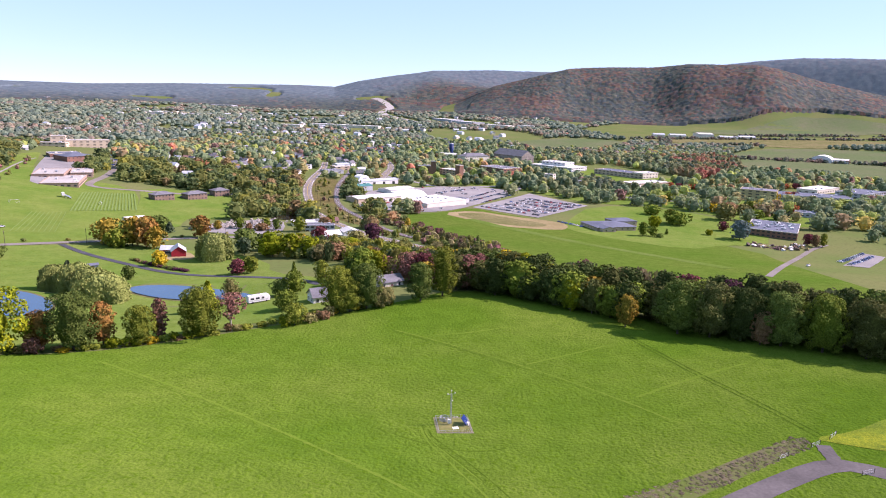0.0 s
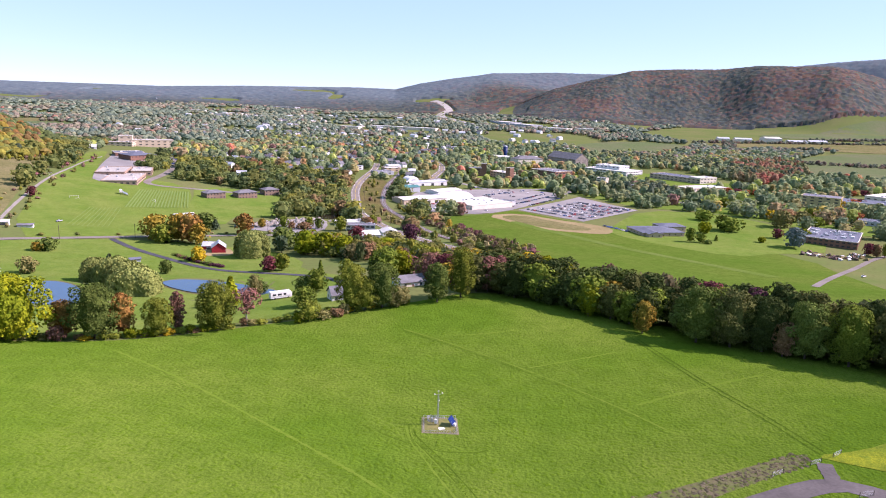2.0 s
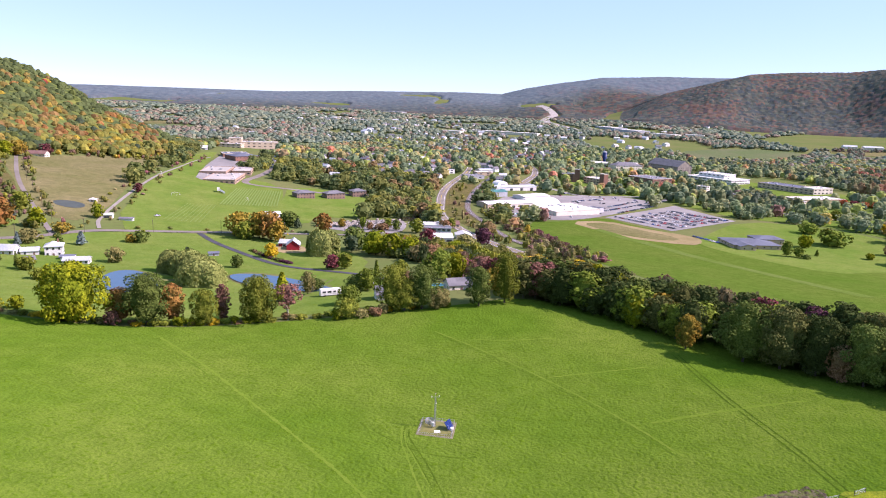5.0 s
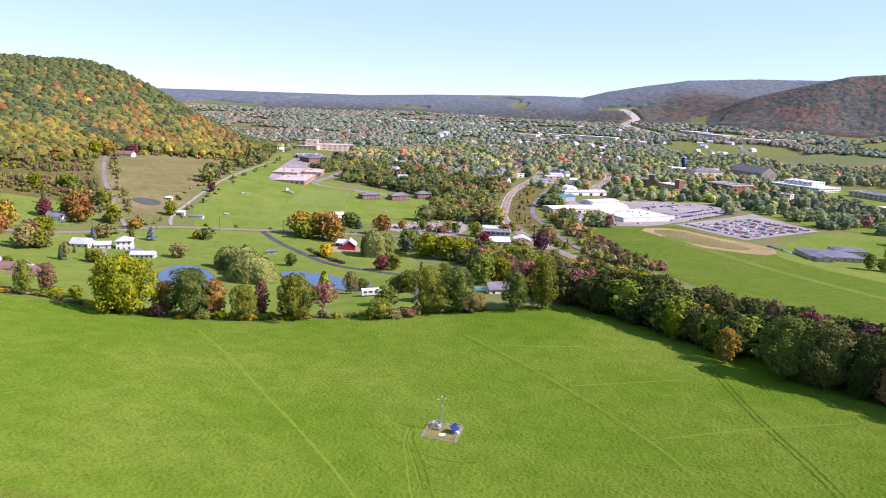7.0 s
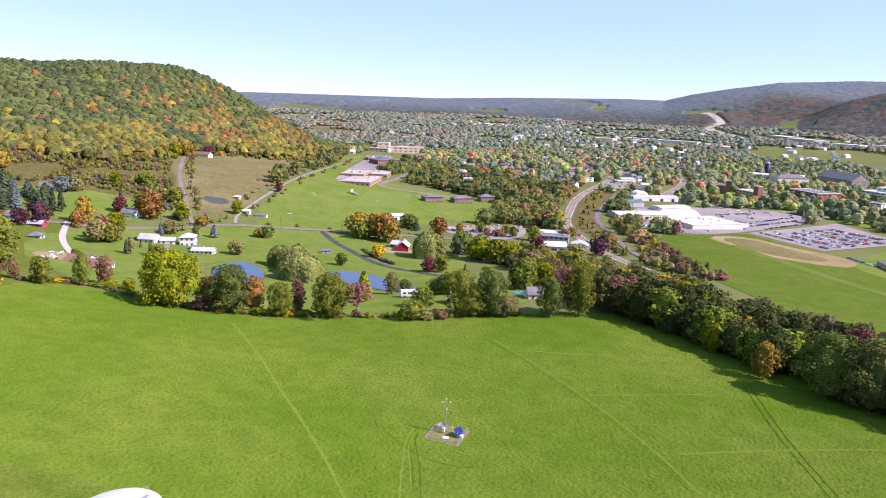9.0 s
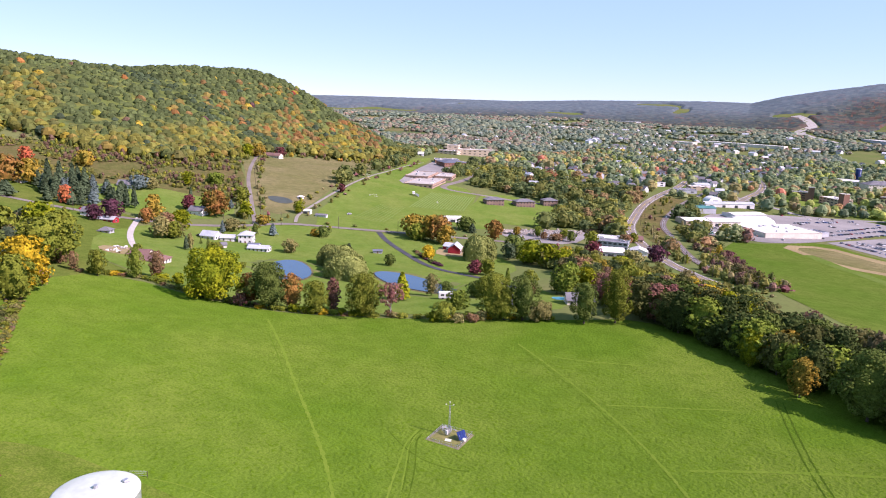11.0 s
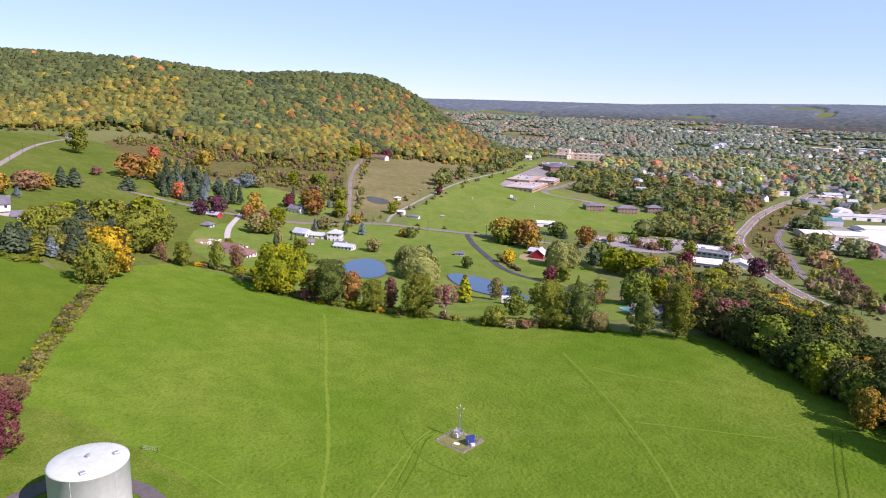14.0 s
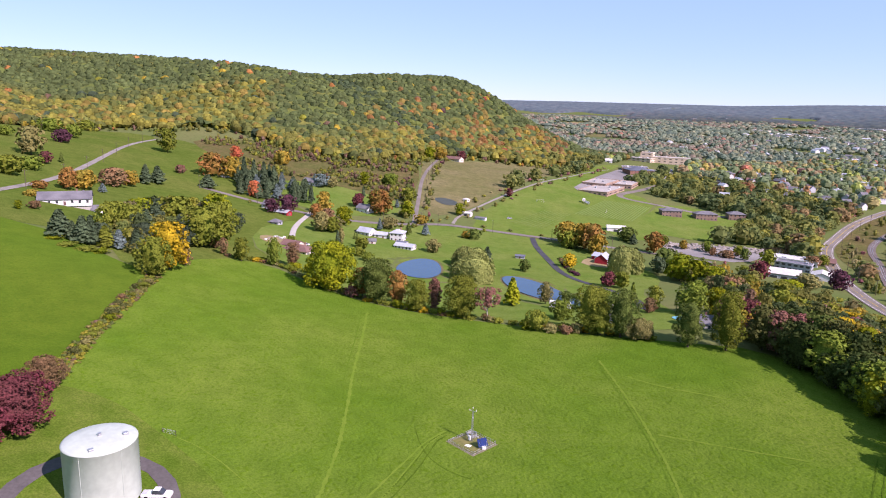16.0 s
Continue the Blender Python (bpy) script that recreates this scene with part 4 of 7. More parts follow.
        (-236, 454, 18.5, 9.7, "B", "amber"), (-226, 444, 14, 7, "B", "olive"), (-220, 453, 21.0, 8.8, "B", "amber"), (-209, 451, 22.0, 7.9, "B", "orange"), (-201, 447, 16.0, 6.5, "B", "amber"), (-171, 384, 9.6, 4.7, "B", "yellow"),
        (-148, 410, 17.1, 9.5, "W", "willow"), (-116, 355, 9.0, 4.3, "B", "crimson"), (-110, 359, 9.8, 4.3, "B", "olive"), (-190, 501, 17.9, 6.8, "B", "orange"),
        (-78, 326, 10.2, 2.4, "C", "green"), (-70, 293, 11.0, 4.6, "B", "green"), (-76, 293, 7.5, 4.6, "B", "dark"), (-66, 262, 8.6, 4.6, "B", "green"), (-101, 304, 6.0, 3.4, "B", "dark"), (-64, 324, 11.0, 3.6, "B", "olive"),
        (-56, 309, 7.3, 3.0, "B", "russet"), (-138, 442, 16.9, 8.0, "B", "dark"), (-115, 423, 17.5, 7.8, "B", "lime"), (-101, 419, 16.5, 7.6, "B", "lime"),
        (-89, 418, 14.3, 5.8, "B", "lime"), (-135, 429, 12.3, 5.0, "B", "pine"), (-231, 520, 12.2, 8.1, "B", "dark"), (-220, 515, 8.8, 4.5, "C", "pine"),
    ],
    "creek_b": [
        (-97, 486, 14.2, 6.1, "B", "crimson"), (-128, 557, 13.3, 5.8, "B", "olive"), (-44, 325, 16.3, 7.1, "B", "green"), (-38, 334, 13.8, 5.7, "B", "lime"),
        (-50, 326, 10.7, 3.6, "B", "dark"), (-46, 374, 6.4, 5.5, "B", "pink"), (-72, 406, 11.7, 7.6, "B", "russet"), (-62, 520, 13.1, 6.8, "B", "purple"),
        (-73, 479, 6.3, 6.8, "B", "lime"), (-72, 499, 9.2, 7.4, "B", "tan"), (-118, 458, 5.9, 5.4, "B", "tan"), (-112, 494, 7.2, 4.9, "B", "olive"),
        (-35, 386, 11.8, 6.8, "B", "olive"), (-41, 384, 8.0, 4.9, "B", "lime"), (-159, 554, 6.0, 6.5, "B", "russet"), (-115, 603, 8.3, 5.6, "B", "russet"),
        (-112, 614, 9.6, 4.3, "B", "olive"),
    ],
    "roadside": [
        (-28, 391, 8.8, 8.1, "B", "olive"), (-21, 396, 7.6, 6.1, "B", "russet"), (-10, 395, 8.2, 5.2, "B", "amber"), (1, 380, 9.6, 5.4, "B", "yellow"),
        (6, 382, 8.3, 4.9, "B", "lime"), (10, 383, 8.3, 4.8, "B", "olive"), (-14, 335, 9.6, 5.3, "B", "pink"), (-11, 344, 9.4, 3.5, "B", "red"),
        (-22, 340, 8.3, 3.6, "B", "lime"),
    ],
    "lawn_right": [
        (231, 779, 11.6, 9.1, "B", "green"), (238, 712, 15.1, 11.5, "B", "green"), (233, 718, 16.1, 7.0, "B", "olive"), (277, 686, 10.0, 4.9, "B", "crimson"),
        (254, 661, 5.8, 3.4, "B", "lime"), (277, 644, 19.8, 8.7, "B", "spruce"), (302, 689, 10.8, 5.8, "B", "lime"), (182, 637, 14.3, 4.6, "B", "green"),
        (209, 693, 12.1, 6.3, "B", "lime"), (192, 638, 9.4, 4.2, "B", "green"), (210, 654, 5.9, 2.1, "C", "green"), (196, 632, 4.4, 3.3, "S", "dark"),
        (337, 633, 11.4, 4.9, "B", "crimson"), (340, 625, 12.4, 4.0, "B", "russet"), (348, 627, 13.5, 3.2, "B", "olive"), (381, 765, 9.7, 3.4, "C", "pine"),
        (340, 704, 7.8, 3.2, "C", "pine"), (303, 750, 18.9, 9.6, "B", "tan"), (344, 765, 10.6, 8.8, "B", "green"), (312, 809, 10.1, 6.8, "B", "yellow"),
    ],
}
for where, rows in GROVES.items():
    for row in rows:
        tree(*row, where)

# a small plantation
def grove(outline, gap, low, high, narrow, broad, kinds, colours, where, group, seed, skip=0.12):
    g = random.Random(seed)
    xs, ys = [p[0] for p in outline], [p[1] for p in outline]
    for ix in range(int((max(xs) - min(xs)) / gap) + 1):
        for iy in range(int((max(ys) - min(ys)) / gap) + 1):
            x, y = min(xs) + (ix + g.uniform(0.1, 0.9)) * gap, min(ys) + (iy + g.uniform(0.1, 0.9)) * gap
            odd = False
            for (ax, ay), (bx, by) in zip(outline, outline[1:] + outline[:1]):
                if (ay > y) != (by > y) and x < (bx - ax) * (y - ay) / (by - ay) + ax:
                    odd = not odd
            if odd and g.random() > skip:
                tree(round(x, 1), round(y, 1), g.uniform(low, high), g.uniform(narrow, broad), g.choice(kinds), g.choice(colours), where, group)


grove([(-402, 250), (-398, 312), (-452, 335), (-466, 275)], 9.5, 9, 13, 4.4, 5.6, "C", ("pine", "pine", "spruce"), "near", "conifers of a small plantation", 6)

# the dense tree line along the hay field
LINE = [(3, 293), (20, 287), (38, 276), (52, 266), (66, 256), (80, 248), (92, 242), (106, 236), (122, 227), (138, 218), (170, 198), (220, 170)]
MIX = ["deep", "deep", "shade", "deep", "dark", "deep", "shade", "deep", "dark", "shade", "green", "deep"]
for depth, gap, height in ((3.5, 8.5, 16), (13, 9.5, 18.0), (23, 10, 18.5)):
    for i, (q, way) in enumerate(along(LINE, gap, 2)):
        g = random.Random(i * 7 + depth)
        p = q + Vector((-way.y, way.x, 0)) * (depth + g.uniform(-2, 2))
        p += way * g.uniform(-2, 2)
        if depth < 5 and q.x > 76:
            continue
        tree(round(p.x, 1), round(p.y, 1), (height + 3.5 * step(60, 110, q.x)) * g.uniform(0.76, 1.1), g.uniform(5.4, 8.6), "B", g.choice(MIX if depth < 5 or q.x > 70 else MIX * 2 + ["pink", "yellow", "amber"]), "line", "trees of the dense tree line")
# tall maples at the front of the line
for x, y, h, r, hue in ((86, 243, 22, 8.4, "dark"), (97, 240, 22, 8.2, "shade"), (107, 237, 21, 7.4, "deep"), (112, 232, 13, 4.0, "russet"), (119, 231, 20.5, 7.8, "dark"), (130, 224, 21.5, 8.0, "green"), (141, 217, 21, 8.2, "shade"), (152, 210, 19, 6.8, "russet"), (163, 203, 20, 7.8, "dark"), (176, 195, 20, 8.2, "shade"), (190, 187, 20, 8.0, "dark")):
    tree(x, y, h, r, "B", hue, "line", "tall maples of the tree line")

# single coloured trees that stand out of the line
for x, y, h, r, hue in ((-20, 314, 15, 6, "pink"), (-13, 312, 15, 5.5, "crimson"), (8, 297, 17, 5.5, "pink"), (14, 300, 17, 5.0, "pink"), (25, 306, 19, 5.5, "yellow"), (34, 303, 19, 5.0, "lime"), (42, 297, 18, 4.6, "lime"), (68, 249, 13, 3.8, "amber"), (93, 257, 22, 5.6, "crimson"), (109, 253, 21.5, 5.2, "purple"), (50, 268, 14, 4, "lime"), (-14, 318, 13, 5, "yellow")):
    tree(x, y, h, r, "B", hue, "line", "trees of the dense tree line")

# coloured trees along the campus road and on its lawns
SPOT["campus"] = "beside the campus road"
for x, y, h, r, hue in ((342, 1071, 9, 6, "red"), (352, 1060, 9, 6, "crimson"), (361, 1048, 9, 6, "red"), (374, 1051, 9, 6, "red"), (465, 943, 10, 6.5, "red"), (476, 948, 10, 6, "crimson"), (406, 806, 11, 6, "red"), (524, 1080, 9, 7, "red"), (546, 1089, 9, 7, "crimson"), (244, 1028, 9, 6, "red"), (431, 913, 13, 6.5, "yellow"), (318, 781, 12, 7, "tan"), (297, 880, 11, 6, "green"), (288, 903, 12, 6, "olive"), (354, 774, 10, 4, "pine"), (366, 762, 10, 4, "pine"), (340, 790, 13, 8, "tan"), (360, 815, 13, 7, "olive")):
    tree(x, y, h, r, "C" if hue == "pine" else "B", hue, "campus")
for x, y, h, r, hue in ((-207, 538, 9, 4, "olive"), (-193, 545, 8, 3.6, "amber"), (-178, 556, 10, 4.2, "green"), (-214, 548, 8, 3.5, "tan"), (-160, 572, 9, 4, "olive"), (-168, 548, 7, 3.2, "russet"), (-148, 560, 10, 4, "dark")):
    tree(x, y, h, r, "B", hue, "creek")

# ---- buildings ----
TAKEN = []


def span(a, b, depth):
    """Centre, turn and width of a plan whose front runs from a to b, with depth behind it."""
    a, b = Vector((*a, 0)), Vector((*b, 0))
    w = b - a
    n = Vector((-w.y, w.x, 0)).normalized()
    c = (a + b) / 2 + n * depth / 2
    TAKEN.append((c.x, c.y, max(w.length, depth) * 0.6 + 3))
    return c.x, c.y, math.degrees(math.atan2(w.y, w.x)), w.length


def footing(x, y, turn, w, d):
    """The lowest ground under a plan, so that no corner hangs in the air."""
    c, s = math.cos(radians(turn)), math.sin(radians(turn))
    return min(at(x + c * i * w / 2 - s * j * d / 2, y + s * i * w / 2 + c * j * d / 2) for i in (-1, 1) for j in (-1, 1))


def rest(name, x, y, turn, w, d, label, category, group=""):
    ob = new(name)
    ob.matrix_basis = pose(x, y, footing(x, y, turn, w, d) - 0.1, 0, 0, turn)
    return tagged(ob, label, category, group)


def gable_roof(w, d, z, rise, over=0.5, thick=0.25):
    """A pitched roof with thickness, its ridge along x."""
    bm = bmesh.new()
    prof = [(-d / 2 - over, z - over * rise / (d / 2)), (0, z + rise), (d / 2 + over, z - over * rise / (d / 2))]
    prof = prof + [(y, h + thick) for y, h in reversed(prof)]
    ends = [[bm.verts.new((x, y, h)) for y, h in prof] for x in (-w / 2 - over, w / 2 + over)]
    n = len(prof)
    for i in range(n):
        bm.faces.new((ends[0][i], ends[0][(i + 1) % n], ends[1][(i + 1) % n], ends[1][i]))
    for e in ends:
        bm.faces.new((e[0], e[1], e[4], e[5]))
        bm.faces.new((e[1], e[2], e[3], e[4]))
    return bm


def hip_roof(w, d, z, rise, over=0.6):
    bm = bmesh.new()
    a, b, k = w / 2 + over, d / 2 + over, max(0.3, (w - d) / 2)
    low = [bm.verts.new((sx * a, sy * b, z - 0.2)) for sx, sy in ((-1, -1), (1, -1), (1, 1), (-1, 1))]
    mid = [bm.verts.new((sx * a, sy * b, z + 0.05)) for sx, sy in ((-1, -1), (1, -1), (1, 1), (-1, 1))]
    top = [bm.verts.new((-k, 0, z + rise)), bm.verts.new((k, 0, z + rise))]
    bm.faces.new(low)
    for i in range(4):
        bm.faces.new((low[i], low[(i + 1) % 4], mid[(i + 1) % 4], mid[i]))
    bm.faces.new((mid[0], mid[1], top[1], top[0]))
    bm.faces.new((mid[2], mid[3], top[0], top[1]))
    bm.faces.new((mid[1], mid[2], top[1]))
    bm.faces.new((mid[3], mid[0], top[0]))
    return bm


def gabled_walls(w, d, h, rise):
    """Walls with gable ends and no top."""
    bm = bmesh.new()
    ends = [[bm.verts.new((x, y, z)) for y, z in ((-d / 2, -0.4), (d / 2, -0.4), (d / 2, h), (0, h + rise), (-d / 2, h))] for x in (-w / 2, w / 2)]
    for e in ends:
        bm.faces.new(e)
    for i in (0, 1, 2, 3, 4):
        bm.faces.new((ends[0][i], ends[0][(i + 1) % 5], ends[1][(i + 1) % 5], ends[1][i]))
    return bm


def openings(parent, w, d, h, storeys, gap, door=True, frame=WHITE, sides=(0, 1, 2, 3), size=(1.1, 1.35), plain=False):
    """Windows with frames on the walls, and one door."""
    tall = h / storeys
    for side in sides:
        run = w if side in (0, 2) else d
        n = max(1, int(run / gap))
        for s in range(storeys):
            for i in range(n):
                u, z = (i + 0.5) / n * run - run / 2, s * tall + tall * 0.38
                isdoor = door and side == 0 and s == 0 and i == n // 2
                ww, hh = (1.1, 2.1) if isdoor else size
                if isdoor:
                    z = 0.1
                x, y, turn = ((u, -d / 2, 0), (w / 2, u, 90), (u, d / 2, 180), (-w / 2, u, 270))[side]
                m = Matrix.Translation((x, y, 0)) @ Matrix.Rotation(radians(turn), 4, "Z")
                if plain:
                    bm = block(0, -0.02, z, ww, 0.1, hh)
                    bm.transform(m)
                    part("door" if isdoor else "window", bm, BROWNSHINGLE if isdoor else GLASS, parent)
                    continue
                bm = block(0, -0.02, z - 0.1, ww + 0.24, 0.1, hh + 0.2)
                bm.transform(m)
                f = part("door" if isdoor else "window", bm, frame, parent)
                bm = block(0, -0.05, z, ww, 0.1, hh)
                bm.transform(m)
                part("panel" if isdoor else "pane", bm, BROWNSHINGLE if isdoor else GLASS, f)


def house(x, y, turn, w, d, h, rise, wall, roof, label, storeys=1, shape="gable", gap=3.2, group="", name="house", chimney=True, category="house"):
    TAKEN.append((x, y, max(w, d) * 0.6 + 2))
    ob = rest(name, x, y, turn, w, d, label, category, group)
    if shape == "gable":
        part("wall", gabled_walls(w, d, h, rise), wall, ob)
        r = part("roof", gable_roof(w, d, h, rise), roof, ob)
    else:
        part("wall", block(0, 0, -0.4, w, d, h + 0.4), wall, ob)
        r = part("roof", hip_roof(w, d, h, rise), roof, ob)
    openings(ob, w, d, h, storeys, gap, door=y < 1700, sides=(0, 1, 2, 3) if y < 500 else (0, 1, 3) if y < 900 else (0, 1) if y < 1700 else (0,), size=(1.1, 1.35) if y < 1700 else (3.0, 1.5), plain=y > 500)
    if chimney:
        part("chimney", block(w * 0.22, d * 0.12, h + rise * 0.5, 0.7, 0.7, rise * 0.5 + 1.1, bevel=0.05), BRICK, r)
    return ob


def flat(a, b, depth, h, wall, roof, label, storeys=1, gap=6.0, units=3, name="building", size=(2.6, 1.5), category="building", sides=(0, 1, 3)):
    """A flat-roofed block with a parapet, rows of windows and roof units."""
    x, y, turn, w = span(a, b, depth)
    ob = rest(name, x, y, turn, w, depth, label, category)
    part("wall", block(0, 0, -0.6, w, depth, h + 0.6), wall, ob)
    bm = bmesh.new()
    for bx, by, bw, bd in ((0, -depth / 2, w + 0.5, 0.5), (0, depth / 2, w + 0.5, 0.5), (-w / 2, 0, 0.5, depth - 0.5), (w / 2, 0, 0.5, depth - 0.5)):
        block(bx, by, h - 0.05, bw, bd, 0.65, bm)
    part("parapet", bm, wall if wall is not BRICK else OFFWHITE, ob)
    top = part("roof", block(0, 0, h, w - 0.5, depth - 0.5, 0.18), roof, ob)
    g = random.Random(round(x * 3 + y))
    for i in range(units):
        part("roof_unit", block(g.uniform(-0.4, 0.4) * w, g.uniform(-0.35, 0.35) * depth, h + 0.15, g.uniform(1.5, 4), g.uniform(1.5, 3), g.uniform(0.9, 1.8), bevel=0.08), g.choice((STEEL, WHITE, GREYWALL)), top)
    if gap:
        openings(ob, w, depth, h, storeys, gap * (1.0 if y < 900 else 1.6), door=False, sides=sides, size=size if y < 900 else (size[0] * 1.6, size[1]), plain=True)
    return ob


def barn(a, b, depth, h, rise, wall, roof, label, doors=0, name="barn", category="barn", side=0):
    x, y, turn, w = span(a, b, depth)
    if side:
        turn, w, depth = turn + 90, depth, w
    ob = rest(name, x, y, turn, w, depth, label, category)
    part("wall", gabled_walls(w, depth, h, rise), wall, ob)
    part("roof", gable_roof(w, depth, h, rise, 0.4, 0.2), roof, ob)
    for i in range(doors):
        u = (i + 0.5) / doors * w - w / 2
        f = part("door_frame", block(u, -depth / 2 - 0.02, 0, min(4.4, w / doors * 0.75) + 0.4, 0.12, h * 0.72 + 0.2), WHITE, ob)
        part("door", block(u, -depth / 2 - 0.06, 0, min(4.4, w / doors * 0.75), 0.12, h * 0.72), GLASS, f)
    return ob


def arched(a, b, depth, h, mat, label, name="hangar"):
    """A shed with a round metal roof."""
    x, y, turn, w = span(a, b, depth)
    ob = rest(name, x, y, turn, w, depth, label, "shed")
    bm = bmesh.new()
    arc = [(-w / 2 * math.cos(q), h * math.sin(q)) for q in np.linspace(0, math.pi, 15)]
    rings = [[bm.verts.new((u, v, z)) for u, z in arc] for v in (-depth / 2, depth / 2)]
    for i in range(14):
        bm.faces.new((rings[0][i], rings[0][i + 1], rings[1][i + 1], rings[1][i]))
    for r in rings:
        bm.faces.new(r)
    part("shell", bm, mat, ob)
    part("door", block(0, -depth / 2 - 0.05, 0, w * 0.35, 0.14, h * 0.55), GREYWALL, ob)
    return ob


# farm houses round the ponds and lawns
house(-274, 318, 38, 9, 9, 6.2, 2.4, WHITE, METALROOF, "white two-storey farmhouse with a pale grey roof", 2, "hip", 3.0)
house(-283, 310, 38, 9, 6, 3, 1.6, WHITE, METALROOF, "low white wing of a farmhouse", 1, chimney=False)
house(-292, 303, 20, 11, 8, 3.4, 2.6, WHITE, METALROOF, "white wooden garage with a grey gable roof", 1, chimney=False)
house(-247, 306, 30, 13, 7, 2.8, 1.4, WHITE, METALROOF, "white mobile home with an awning on the lawn", 1, chimney=False, gap=2.6)
house(-258, 311, 30, 7, 5, 2.4, 0.8, WHITE, BLUEROOF, "white porch building with a dark roof", 1, chimney=False)
house(-263, 290, 60, 5, 4, 2.4, 1.4, OFFWHITE, SHINGLE, "small cream garden shed", 1, chimney=False, name="shed", category="shed")
house(-228, 220, 30, 17, 10, 3, 2.8, OFFWHITE, BROWNSHINGLE, "cream bungalow with a brown shingle roof", 1, "hip", 3.0)
house(-240, 222, 30, 11, 8, 2.8, 2.2, OFFWHITE, BROWNSHINGLE, "cream garage with a brown shingle roof", 1, "gable", 3.0, chimney=False)
house(-366, 346, 20, 12, 9, 4.2, 3, WHITE, SHINGLE, "white wooden house half hidden by a red tree", 1)
house(-352, 266, 25, 13, 6, 3, 1.6, REDWOOD, METALROOF, "long low red shed with a pale roof", 1, chimney=False, name="shed", category="shed")
house(-366, 262, 25, 9, 8, 5, 2.6, WHITE, SHINGLE, "white house behind dark purple trees", 2)
house(-312, 243, 35, 7, 6, 2.6, 2, GREYWALL, SHINGLE, "small grey garden pavilion", 1, "hip", chimney=False, name="pavilion", category="shed")
house(-480, 268, 40, 9, 8, 6.5, 3.4, WHITE, SHINGLE, "white two-storey farmhouse among tall trees", 2)
ranch = house(-272, 112, 76, 24, 11, 3.2, 3.2, WHITE, SHINGLE, "long white ranch house with a grey shingle roof", 1, gap=3.4)
ranch.location.z = at(-266, 112) + 0.6
part("foundation", block(0, 0, -4.5, 23.6, 9.6, 4.3), CONCRETE, ranch)
house(-266, 127, 76, 8, 8, 2.8, 2.0, WHITE, SHINGLE, "white garage joined to a ranch house", 1, chimney=False)
house(-586, 612, 20, 24, 11, 4.5, 3, OFFWHITE, BROWNSHINGLE, "cream house with a tan roof below a wooded hill", 1)
house(-721, 284, 30, 8, 8, 4, 2, WHITE, SHINGLE, "small white cottage at the end of a lane", 1)
house(-460, 345, 35, 16, 9, 4, 3.4, WHITE, SHINGLE, "white house with a grey gable roof behind conifers", 1)
house(-384, 470, 15, 5, 4, 2.5, 1.4, WHITE, PALEROOF, "small white pavilion beside a pond", 1, "hip", chimney=False, name="pavilion", category="shed")
house(-54, 277, 30, 11, 8, 3.6, 2.8, WHITE, SHINGLE, "white house with a dark grey roof behind trees", 1)
house(-29, 305, 35, 12, 8, 3.2, 2.4, OFFWHITE, SHINGLE, "cream bungalow with a grey roof beside a pool", 1)
house(-72, 300, 20, 4, 3, 2.2, 1.0, WHITE, METALROOF, "small white garden shed", 1, chimney=False, name="shed", category="shed")
house(-205, 372, 40, 6, 3, 2.2, 0.7, GREYWALL, BLUEROOF, "low grey field shelter on the lawn", 1, chimney=False, name="shed", category="shed")
barn((-178, 417), (-170, 420.5), 11, 4.4, 3.2, REDWOOD, METALROOF, "red wooden barn with a pale metal roof", 2, side=1)
barn((-190, 428), (-180, 430), 9, 3.4, 2, REDWOOD, METALROOF, "lean-to of a red barn with a pale metal roof", 1)
barn((-264, 535), (-252, 546), 10, 4.4, 1.6, WHITE, PALEROOF, "white shed at the edge of a playing field", 1, "shed", "shed")
barn((-343, 432), (-336, 436), 5, 3.2, 1, WHITE, PALEROOF, "small white stand by a playing field", 1, "shed", "shed")
barn((-330, 436), (-321, 440), 4, 2.4, 0.8, WHITE, GREYROOF, "low white dugout by a playing field", 0, "shed", "shed")
barn((-104, 512), (-86, 520), 20, 5, 2.2, GREYWALL, PALEROOF, "long white-roofed storage building beside the main road", 3, "warehouse", "warehouse")
barn((-88, 540), (-76, 545), 14, 4.2, 2.4, WHITE, PALEROOF, "white garage with a pale roof beside the main road", 2, "garage", "garage", side=1)
flat((-124, 560), (-100, 566), 10, 6, GREYWALL, GREYROOF, "grey two-storey roadside building", 2, 4.0, 1)
flat((-142, 590), (-110, 600), 16, 4.5, WHITE, PALEROOF, "white flat-roofed roadside workshop", 1, 5.0, 3)
house(-114, 622, 30, 14, 9, 3.6, 2.6, TANWALL, BROWNSHINGLE, "tan roadside house with a brown roof", 1)

# shops and workshops where the main road enters the town
flat((-190, 1012), (-168, 1030), 22, 5, GREYWALL, GREYROOF, "low grey commercial building beside the main road", 1, 6, 3)
flat((-186, 1062), (-166, 1076), 20, 6, TANWALL, PALEROOF, "tan shop with a pale flat roof", 2, 6, 2)
barn((-190, 1104), (-172, 1120), 18, 5, 2, WHITE, METALROOF, "white roadside shed with a metal roof", 1, "shed", "shed")
flat((-238, 1040), (-222, 1056), 16, 6, WHITE, GREYROOF, "white flat-roofed shop beside the main road", 2, 6, 2)

# apartments
for a, b in (((-296, 662), (-283, 678)), ((-274, 690), (-260, 707)), ((-259, 727), (-247, 739))):
    x, y, turn, w = span(a, b, 13)
    house(x, y, turn, w, 13, 7.0, 2.6, APARTMENT, SHINGLE, "brown brick apartment block with a grey hipped roof", 2, "hip", 3.4, "apartment blocks", "apartment_block", False, "apartment block")

